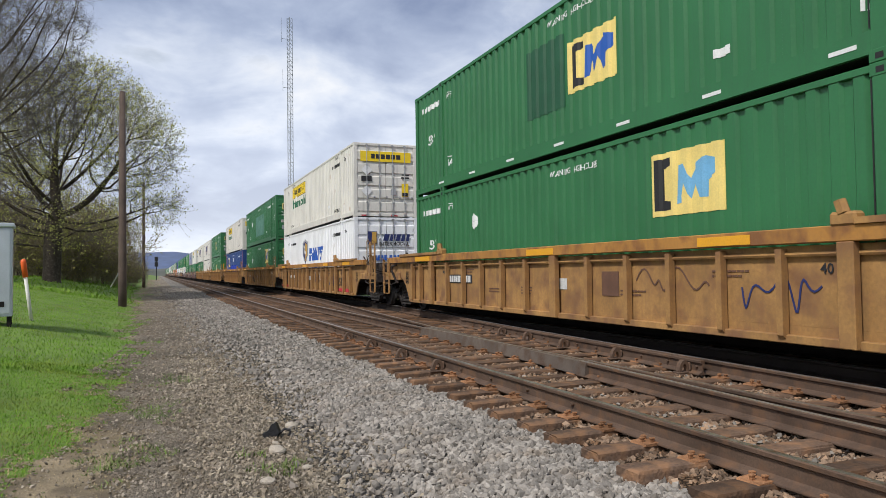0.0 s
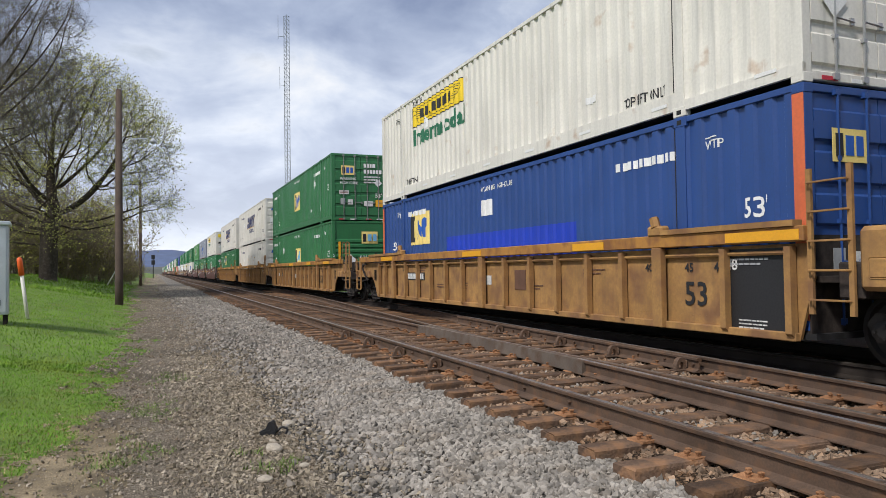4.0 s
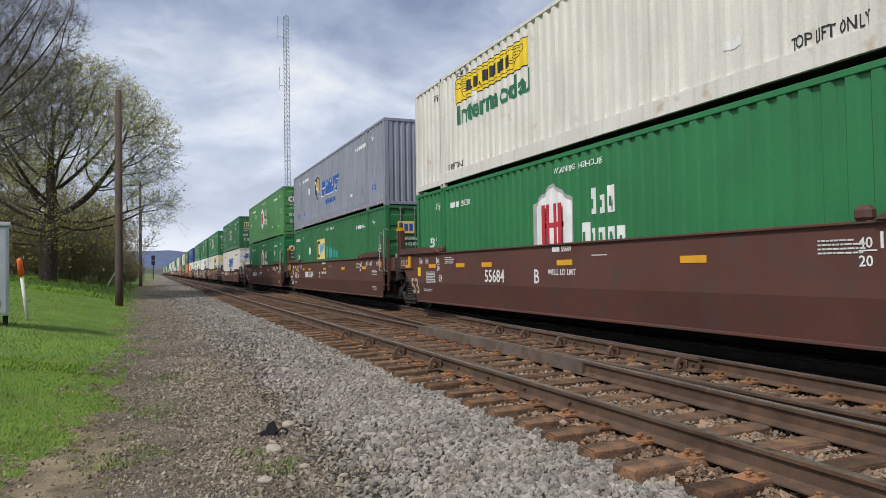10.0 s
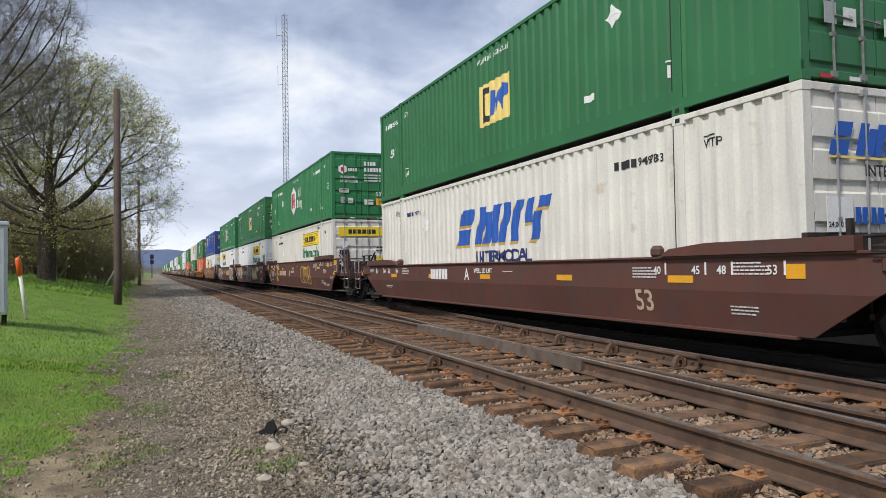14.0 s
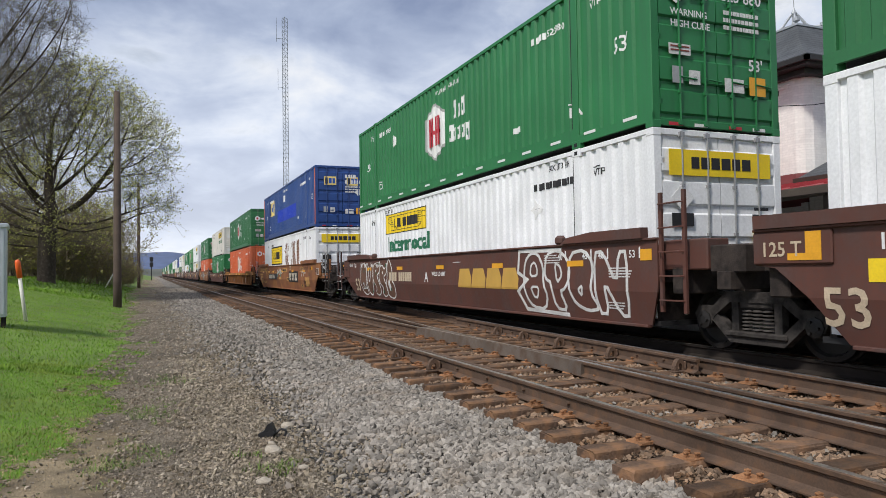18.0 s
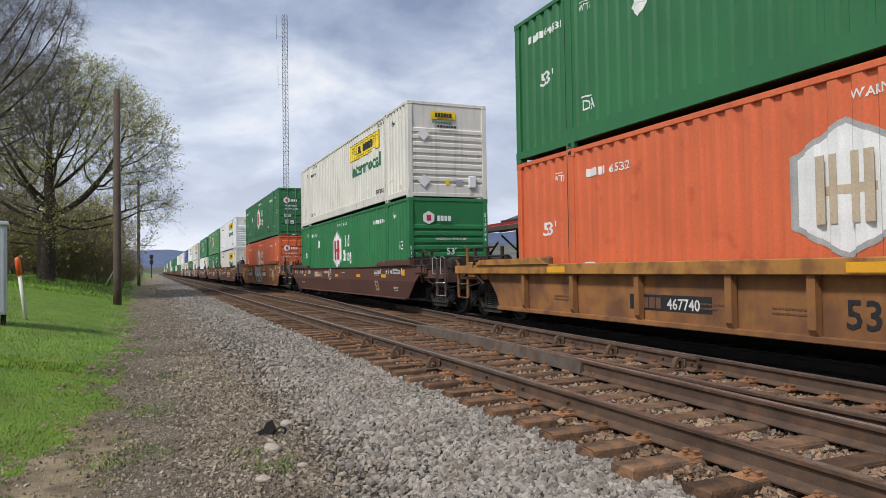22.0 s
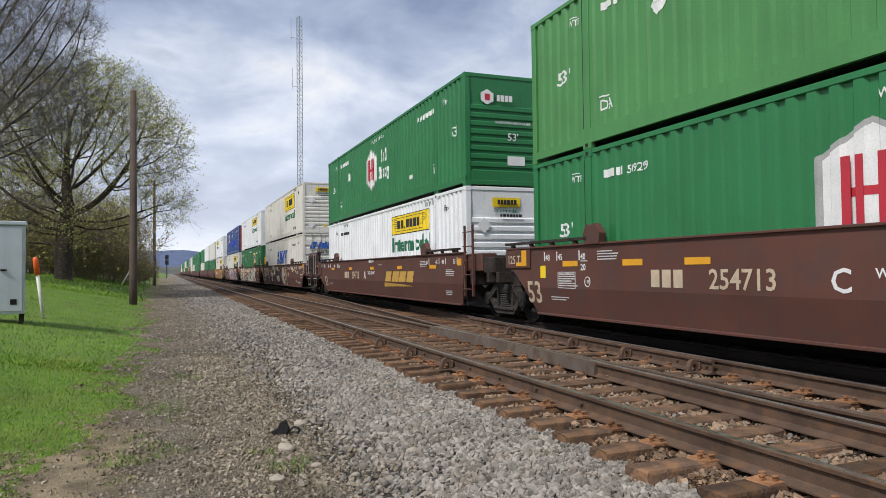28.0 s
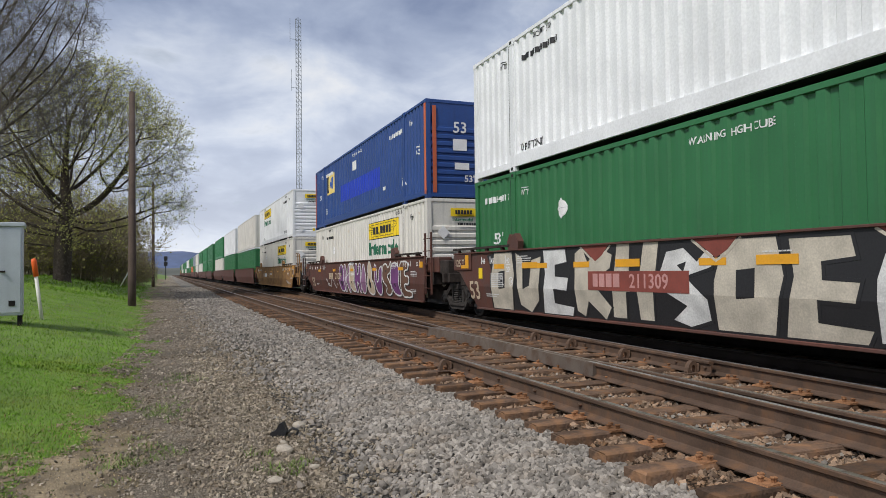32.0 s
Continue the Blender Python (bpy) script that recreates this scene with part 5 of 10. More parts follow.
def car_word(car, text, y, z, size, ink, bend, x=-1.505):
    key = ("carword", text, z, size, ink, bend)

    def make():
        me = letters(text, size, ink).copy()
        me.transform(Matrix.Translation((0, 0, z)) @ SIDE_TEXT)
        return drape(me, bend)
    return part("lettering", cached(key, make), car, (x, y, 0))


def print_block(car, y, z, n, step, h, ink, bend, x):
    """Lines of small print too fine to read."""
    def make():
        s, rnd = Shape(), random.Random(n)
        for r in range(n):
            u, end = 0.0, rnd.uniform(0.34, 0.58)
            while u < end:
                w = rnd.uniform(0.025, 0.085)
                s.box(-0.006, 0, -u - w, -u, z - step * r, z - step * r + 0.85 * h)
                u += w + 0.014
        return drape(s.mesh("small_print", INK[ink]), bend)
    part("small_print", cached(("print", z, n, step, h, ink, bend), make), car, (x, y, 0))


def scrawl(car, y, z, w, h, ink, seed, bend, x=-1.50, thick=0.025):
    """A thin sprayed line that loops along the side."""
    pts, k = [], 34
    for i in range(k):
        u = i / (k - 1)
        pts.append((y - w * (u + 0.06 * math.sin(9 * u + seed)), z + h * (0.5 + 0.45 * math.sin(17 * u + seed) * math.cos(5 * u))))
    part("spray_line", drape(ribbon(Shape(), pts, thick, 0.005).mesh("spray_line", INK[ink]), bend), car, (x, 0, 0))


def stencil_frame():
    s = Shape()
    for y, z, w, h in ((-0.60, 0, 0.60, 0.012), (-0.60, 0.29, 0.60, 0.012), (-0.012, 0.012, 0.012, 0.278), (-0.60, 0.012, 0.012, 0.278)):
        s.box(-0.006, 0, y, y + w, z, z + h)
    return s.mesh("stencil_frame", INK["chalk"])


def small_ring():
    s, k = Shape(), 20
    for j in range(k):
        a, b = 2 * math.pi * j / k, 2 * math.pi * (j + 1) / k
        s.extrude([(r * math.cos(c), r * math.sin(c)) for r, c in ((0.09, a), (0.09, b), (0.078, b), (0.078, a))], "x", -0.006, 0)
    return s.mesh("rating_ring", INK["white"])


def rated_ring(car, y, z, ink="white"):
    """A painted ring with three lines of lettering."""
    s, k = Shape(), 24
    for j in range(k):
        a, b = 2 * math.pi * j / k, 2 * math.pi * (j + 1) / k
        s.extrude([(y + 0.24 * math.cos(a), z + 0.24 * math.sin(a)), (y + 0.24 * math.cos(b), z + 0.24 * math.sin(b)), (y + 0.215 * math.cos(b), z + 0.215 * math.sin(b)), (y + 0.215 * math.cos(a), z + 0.215 * math.sin(a))], "x", -0.006, 0)
    part("rating_ring", s.mesh("rating_ring", INK[ink]), car, (-1.50, 0, 0))
    for word, u, dz in (("EXCEEDS", 0.18, 0.06), ("PLATE", 0.13, -0.04), ("H", 0.03, -0.15)):
        car_word(car, word, y + u, z + dz, 0.085, ink, False)


def car_marks(car, kind, colour, i, serial, ends="cc"):
    bend = kind == "plain"
    x = -1.50 if bend else -1.405
    if kind == "low":
        x = -1.402
        for y, w in ((14.6, 0.6), (8.6, 0.8), (6.3, 0.9), (1.2, 0.9)):
            car_rect(car, "reflector", y, 1.06, w, 0.11, "amber", False, x=-1.562)
        car_rect(car, "number_panel", 12.40, 0.50, 1.72, 0.23, "black", False, 0.003, x=x)
        block_row(car, 12.28, 0.53, 0.60, 0.16, 4, "umber", 0.2, 0, 6, "owner_mark", x - 0.004)
        car_word(car, "467740", 11.55, 0.53, 0.22, "chalk", False, x=x - 0.008)
        car_word(car, "53", 8.75, 0.46, 0.44, "black", False, x=x - 0.006)
        car_rect(car, "data_plate", 2.86, 0.46, 0.62, 0.34, "grey", False, x=x)
        print_block(car, 2.80, 0.70, 4, 0.065, 0.03, "black", False, x - 0.008)
        for y in (14.6, 11.1, 9.7, 7.2, 6.1, 0.9):
            print_block(car, y, 0.62, 2, 0.06, 0.025, "umber", False, x)
        return
    if bend:
        worn = colour == "rusty"
        pale = "sand" if colour == "brown" else "black"
        far53 = 16.12 if colour == "brown" else 16.0
        if worn:
            for y, z, w, h in ((16.5, 0.50, 1.0, 0.46), (17.0, 1.02, 1.5, 0.12), (16.9, 1.25, 0.9, 0.24), (15.9, 1.24, 1.5, 0.22), (14.1, 1.14, 0.36, 0.36), (15.2, 0.52, 1.1, 0.14), (13.9, 0.80, 0.26, 0.22), (9.2, 0.80, 0.85, 0.14), (7.9, 1.22, 1.5, 0.20), (6.6, 0.72, 1.6, 0.22), (2.9, 1.2, 0.9, 0.24), (1.6, 0.5, 1.0, 0.44), (17.5, 0.98, 0.3, 0.14)):
                car_rect(car, "worn_patch", y, z, w, h, "ochre", True, 0.003)
        if i not in (10, 16):
            car_word(car, "53", far53, 0.50, 0.60 if colour == "brown" else 0.52, pale if i % 2 or i > 10 else "white" if colour == "brown" else "black", True, -1.508)
        if worn or i in (10, 16):
            car_word(car, "53", 2.9 if not worn else 1.9, 0.48, 0.44, pale, True, -1.508)
        shared = colour == "brown" and ends[1] == "a"
        for y in (15.6 if worn else 14.72 if shared else 17.9, 13.2 if worn else 14.62 if not shared else 12.9, 11.46, 8.3, 5.08, 2.12, 0.11):
            car_rect(car, "reflector", y, 1.20 if y not in (17.9, 0.11) else 1.27, 0.50 if y not in (17.9, 0.11) else 0.26, 0.10 if y not in (17.9, 0.11) else 0.17, "amber", True, 0.007)
        near_far = ((16.2, "53"), (15.4, "48"), (14.94, "45"), (14.18, "40"))
        for y, wd in near_far + ((0.44, "53"), (1.24, "48"), (1.70, "45"), (2.48, "40")):
            car_word(car, wd, y - 0.06, 1.32, 0.16, "black" if worn else "white", True, -1.508)
            car_rect(car, "gauge_mark", y if y > 8 else y - 0.30, 1.31, 0.03, 0.17, "black" if worn else "white", True)
        for y, z, n in ((16.9, 1.44, 3), (13.6, 1.44, 4), (2.9, 1.40, 4), (0.9, 1.15, 4), (15.2, 0.62, 2), (1.0, 0.60, 3), (7.2, 1.35, 1)):
            print_block(car, y, z, n, 0.045, 0.022, "umber" if worn else "chalk", True, -1.503)
        if colour == "brown" and ends[1] == "a":
            car_word(car, "125 T", 16.88, 1.27, 0.24, "sand", True, -1.542)
            car_rect(car, "reflector", 16.50, 1.22, 0.44, 0.08, "amber", True, 0.006, -1.536)
            car_rect(car, "reflector", 16.26, 1.30, 0.20, 0.24, "amber", True, 0.006, -1.536)
            for y in (14.12, 2.42):
                car_word(car, "20", y, 1.13, 0.16, "white", True, -1.508)
                car_rect(car, "gauge_mark", y, 1.285, 0.20, 0.015, "white", True)
            part("stencil_frame", cached("stframe", stencil_frame), car, (-1.50, 14.90, 0.80))
            print_block(car, 14.86, 1.05, 6, 0.042, 0.026, "chalk", True, -1.503)
            part("rating_ring", cached("smallring", small_ring), car, (-1.50, 13.92, 0.93))
            car_word(car, "110", 13.975, 0.90, 0.085, "white", True, -1.508)
            car_rect(car, "notice", 15.55, 0.98, 0.20, 0.24, "yellow", True)
        if ends[0] == "c" and i not in (10, 16):
            car_rect(car, "notice", -1.20, 1.06, 0.42, 0.30, "white", False, 0.006, -1.536)
            car_rect(car, "notice", -1.22, 1.08, 0.38, 0.26, "umber", False, 0.008, -1.536)
            if not worn:
                car_rect(car, "reflector", -1.22, 1.37, 0.44, 0.17, "amber", False, 0.006, -1.536)
                car_rect(car, "notice", -0.94, 0.95, 0.16, 0.20, "yellow", True)
                for y, z, n in ((-0.35, 1.42, 3), (-0.35, 0.84, 2), (0.60, 0.53, 2), (1.36, 0.66, 3)):
                    print_block(car, y, z, n, 0.050, 0.026, "chalk", True, -1.503)
                if i in (7, 21):
                    car_word(car, "L 201-9" if i == 7 else "L 200-5", -0.33, 0.95, 0.12, "white", True, -1.508)
        if i == 14 or i == 17:
            car_rect(car, "number_panel", 13.0, 0.78, 3.25, 0.34, "black", True, 0.004)
            block_row(car, 12.85, 0.84, 1.0, 0.22, 4, "bone", 0.2, 0.03, 4, "owner_mark", -1.500)
            car_word(car, serial, 11.7, 0.845, 0.33, "bone", True, -1.508)
            if i == 14:
                block_row(car, 7.8, 1.27, 0.5, 0.10, 4, "black", 0.3, 0, 5, "owner_mark", -1.500)
                car_word(car, serial, 7.2, 1.265, 0.15, "black", True, -1.508)
            car_word(car, "LD LMT", 6.5, 0.78, 0.16, "black", True, -1.508)
            return
        if i == 16:
            block_row(car, 12.12, 0.88, 0.62, 0.22, 3, "sand", 0.3, 0, 5, "owner_mark", -1.50)
            car_word(car, serial, 11.34, 0.88, 0.31, "sand", True, -1.508)
            car_rect(car, "notice", 10.2, 1.03, 0.62, 0.09, "sand", True)
            rated_ring(car, 9.2, 1.0)
            return
        if i in (21, 22):
            return
        if i % 3 != 1 or i > 10:
            # owner's mark as plain blocks, then the number
            y = 12.2
            for wd in (0.19, 0.19, 0.19):
                car_rect(car, "owner_mark", y, 0.87, wd, 0.26, "sand" if i > 17 or i in (11, 12, 13) else "white", True)
                y -= 0.25
        if serial:
            car_word(car, serial, 11.0 if i > 17 or i == 12 else 11.32, 0.87, 0.33 if i == 12 else 0.38, "sand" if i > 17 or i in (11, 12, 13) else "white", True)
        else:
            block_row(car, 11.3, 0.87, 1.10, 0.26, 6, "sand" if i in (11, 13) else "white", 0.35, 0, 5, "number_stroke", -1.50)
        car_word(car, "BCA"[(i - (7 if i < 10 else 11 if i < 14 else 18)) % 3], 9.15, 0.87, 0.38, "white", True)
        car_word(car, "WELL LD LMT", 8.62, 1.03, 0.15, "white", True)
        if serial:
            block_row(car, 8.45, 1.45, 0.24, 0.09, 3, "white", 0.3, 0, 5, "owner_mark", -1.50)
            car_word(car, serial, 8.15, 1.45, 0.13, "white", True)
        if kind == "plain" and i in (9, 13):
            car_word(car, "A-END", 18.7, 0.96, 0.10, "white", False, -1.448)
    else:
        for y, w in ((9.2, 1.0), (15.6, 1.1), (1.0, 1.1), (4.5, 0.9)):
            car_rect(car, "reflector", y, 1.44, w, 0.12, "amber", False, x=-1.552)
        for y, shared in ((CL - 0.58, ends[1] == "a"), (1.24, ends[0] == "a")):
            if shared:
                car_rect(car, "data_plate", y, 0.34, 1.05, 1.02, "black", False, x=x)
                if y > 2:
                    car_word(car, "1251", y - 0.12, 0.55, 0.36, "white", False, x=x - 0.012)
                else:
                    car_word(car, "48", y - 0.10, 1.10, 0.20, "chalk", False, x=x - 0.012)
                print_block(car, y - 0.30, 0.46, 3, 0.045, 0.02, "chalk", False, x - 0.008)
                print_block(car, y - 0.15, 1.22, 2, 0.06, 0.028, "grey", False, x - 0.008)
        for y in (15.3, 1.3) if i == 1 else ():
            car_rect(car, "warning_strip", y + 0.9, 0.385, 2.0 if y > 2 else 1.6, 0.13, "red", False, x=x - 0.010)
        car_word(car, "53", 1.92 if ends[0] == "a" else 2.15, 0.62, 0.46, "black", False, x=x - 0.006)
        for y, wd in ((2.75, "40"), (1.9, "45"), (13.9, "40"), (14.9, "45"), (1.35, "48")):
            car_word(car, wd, y, 1.08, 0.17, "black", False, x=x - 0.006)
        car_rect(car, "number_plate_patch", 13.72, 0.86, 1.62, 0.21, "black", False, x=x)
        if serial:
            block_row(car, 13.64, 0.885, 0.55, 0.155, 4, "chalk", 0.4, 0, 6, "owner_mark", x - 0.006)
            car_word(car, serial, 12.98, 0.885, 0.22, "chalk", False, x=x - 0.012)
        else:
            block_row(car, 13.64, 0.885, 1.46, 0.155, 10, "chalk", 0.4, 0, 6, "number_stroke", x - 0.006)
        for y, z, n in ((11.2, 0.75, 2), (9.7, 0.80, 3), (12.6, 1.18, 2), (6.4, 0.8, 2), (4.4, 1.1, 2)):
            print_block(car, y, z, n, 0.06, 0.030, "umber", False, x)
        car_rect(car, "notice", 8.6, 0.80, 0.62, 0.20, "chalk", False, x=x)
        if i == 4:
            car_word(car, "NWG33A", 6.65, 0.80, 0.15, "black", False, x=x - 0.006)
            for y, w, z in ((9.92, 0.68, 0.80), (8.90, 0.62, 0.72), (5.71, 0.80, 0.78)):
                scrawl(car, y, z, w, 0.26, "black", int(10 * y), False, x, 0.022)
            stroke(car, [(9.7, 0.72), (9.45, 0.66), (9.55, 0.58)], 0.02, "black", False, x=x)
            stroke(car, [(8.7, 0.64), (8.4, 0.58), (8.5, 0.50)], 0.02, "black", False, x=x)
        elif i not in (2, 5):
            car_rect(car, "notice", 6.9, 0.72, 0.46, 0.40, "umber", False, x=x)
        if i in (0, 1, 5):
            scrawl(car, 6.0 + i, 0.75, 1.5, 0.45, "grey" if i % 2 else "umber", i, False, x)
            scrawl(car, 3.9, 0.60, 1.2, 0.55, "navy", i + 3, False, x)
        for n, y0, z0, w, h in ((2, 7.10, 0.54, 0.64, 0.58), (5, 6.7, 0.74, 0.33, 0.26)):
            for k in range(3) if i == n else ():
                form = ((0, 1), (1, 1), (0.7, 0), (0.3, 0)) if k < 2 else ((0, 1), (1, 1), (0.70, 0.5), (1, 0), (0, 0), (0.30, 0.5))
                car_poly(car, "owner_mark", [(y0 - (1.06 * k + a) * w, z0 + b * h) for a, b in form], "maroon", False, 0.004, x)
        if i == 2:
            part("hose_loop", Shape().path([(-0.02, -0.45 * math.cos(a), 0.42 + 0.40 * math.sin(a)) for a in np.linspace(math.pi, 2 * math.pi, 11)] + [(-0.02, -0.45, 0.9)], 0.02, 6).mesh("hose_loop", HOSE), car, (-1.52, 9.15, 0.5))


def rounded(pts, turns=1):
    """Corners cut once or more, as a spray can rounds them."""
    for _ in range(turns):
        out = []
        for a, b in zip(pts, pts[1:] + pts[:1]):
            out += [(0.78 * a[0] + 0.22 * b[0], 0.78 * a[1] + 0.22 * b[1]), (0.22 * a[0] + 0.78 * b[0], 0.22 * a[1] + 0.78 * b[1])]
        pts = out
    return pts


# painted forms in a unit square: outline, then the gaps inside it
FORMS = {
    "bulb": ([(0.0, 0.62), (0.10, 0.96), (0.55, 1.02), (0.92, 0.86), (1.0, 0.58), (0.82, 0.36), (0.60, 0.30), (0.78, -0.02), (0.34, 0.0), (0.26, 0.46), (0.08, 0.50)], [[(0.42, 0.80), (0.62, 0.74), (0.70, 0.58), (0.50, 0.44)]]),
    "curl": ([(0.0, 0.45), (0.08, 0.85), (0.32, 1.0), (0.66, 0.99), (0.88, 0.74), (0.86, 0.46), (1.0, 0.22), (0.82, -0.02), (0.30, 0.0), (0.08, 0.16)], [[(0.30, 0.58), (0.34, 0.78), (0.50, 0.84), (0.62, 0.72), (0.60, 0.58)], [(0.32, 0.38), (0.68, 0.38), (0.56, 0.18), (0.40, 0.20)]]),
    "zig": ([(0.0, 1.0), (0.28, 1.02), (0.68, 0.48), (0.76, 1.0), (1.0, 1.0), (0.98, 0.0), (0.72, -0.02), (0.32, 0.56), (0.34, 0.0), (0.02, 0.0)], []),
    "hook": ([(0.0, 0.55), (0.10, 0.95), (0.60, 1.0), (0.90, 0.76), (0.76, 0.30), (1.0, 0.05), (0.60, 0.0), (0.20, 0.10), (0.04, 0.30)], [[(0.34, 0.34), (0.50, 0.42), (0.46, 0.24)]]),
    "cup": ([(0.0, 1.0), (0.30, 0.90), (0.36, 0.40), (0.55, 0.45), (0.60, 0.86), (0.96, 0.92), (0.90, 0.20), (0.58, -0.04), (0.18, 0.10), (0.10, 0.50)], []),
    "bolt": ([(0.0, 0.58), (0.14, 0.92), (0.46, 0.96), (0.70, 0.80), (1.0, 1.06), (0.96, 0.70), (0.55, 0.60), (0.92, 0.36), (0.96, 0.10), (0.60, 0.0), (0.26, 0.08), (0.52, 0.26), (0.18, 0.40)], [[(0.36, 0.74), (0.52, 0.78), (0.48, 0.66)]]),
    "drop": ([(0.36, 1.10), (0.76, 0.76), (0.70, 0.46), (1.0, 0.36), (0.96, 0.04), (0.60, -0.04), (0.10, 0.04), (0.0, 0.30), (0.20, 0.55), (0.16, 0.86)], [[(0.40, 0.54), (0.60, 0.30), (0.45, 0.14), (0.26, 0.30)]]),
    "flame": ([(0.0, 0.20), (0.20, -0.02), (0.58, 0.02), (0.84, 0.30), (0.78, 0.66), (0.46, 1.06), (0.20, 0.70), (0.06, 0.46)], []),
    "claw": ([(0.0, 0.9), (0.2, 1.08), (0.38, 0.78), (0.62, 0.98), (1.0, 0.86), (0.96, 0.66), (0.56, 0.50), (1.0, 0.16), (0.82, -0.04), (0.42, 0.20), (0.30, -0.02), (0.06, 0.06)], []),
    "step": ([(0.0, 0.0), (0.10, 0.62), (0.0, 1.0), (0.72, 1.0), (0.80, 0.78), (0.44, 0.74), (0.46, 0.60), (0.86, 0.58), (0.82, 0.36), (0.42, 0.38), (0.42, 0.20), (1.0, 0.16), (0.92, 0.0)], []),
    "post": ([(0.0, 0.0), (0.08, 1.0), (0.40, 1.0), (0.42, 0.62), (0.62, 0.64), (0.66, 1.0), (1.0, 1.0), (0.92, 0.0), (0.60, 0.0), (0.58, 0.36), (0.38, 0.34), (0.34, 0.0)], []),
    "block": ([(0.04, 0.0), (0.0, 0.55), (0.12, 1.0), (0.86, 1.0), (1.0, 0.60), (0.88, 0.0)], [[(0.36, 0.36), (0.34, 0.66), (0.60, 0.68), (0.62, 0.38)]]),
}


def painted(car, forms, y0, y1, z0, z1, fill, line, width=0.05, shade="", shift=(0.10, -0.05), over=0.08, lean=0.0, soft=1, bend=True, x=-1.50, seed=1):
    """A sprayed piece of forms side by side: a shade behind, the fill, the gaps and the drawn edge."""
    rnd = random.Random(seed)
    n = len(forms)
    step = (y0 - y1) / n
    for k, name in enumerate(forms):
        out, gaps = FORMS[name]
        w, h = step * (1 + over), (z1 - z0) * rnd.uniform(0.94, 1.0)
        left = y0 - k * step
        low = z0 + rnd.uniform(0, 0.04) * h

        def place(pts, dx=0.0, dz=0.0):
            return [(left - (u + lean * v) * w - dx, max(0.285, min(1.585, low + v * h + dz))) for u, v in rounded(pts, soft)]
        if shade:
            car_poly(car, "spray_shade", place(out, shift[0], shift[1]), shade, bend, 0.0022 + 0.0003 * (k % 2), x)
        if fill:
            car_poly(car, "spray_paint", place(out), fill[k % len(fill)], bend, 0.0034 + 0.0004 * (k % 2), x)
        for g in gaps:
            if fill:
                car_poly(car, "spray_gap", place(g), shade or line, bend, 0.0050, x)
            else:
                part("spray_line", drape(ribbon(Shape(), place(g), width * 0.8, 0.005, True).mesh("spray_line", INK[line]), bend), car, (x, 0, 0))
        part("spray_line", drape(ribbon(Shape(), place(out), width, 0.0058 + 0.0004 * (k % 2), True).mesh("spray_line", INK[line]), bend), car, (x, 0, 0))


def spots(car, places, r, ink, x=-1.50):
    for y, z in places:
        car_poly(car, "spray_spot", [(y + r * math.cos(a), z + r * math.sin(a)) for a in np.linspace(0, 5.6, 9)], ink, True, 0.0075, x)


def stroke(car, pts, width, ink, bend=True, t=0.0068, x=-1.50, closed=False):
    part("spray_line", drape(ribbon(Shape(), pts, width, t, closed).mesh("spray_line", INK[ink]), bend), car, (x, 0, 0))


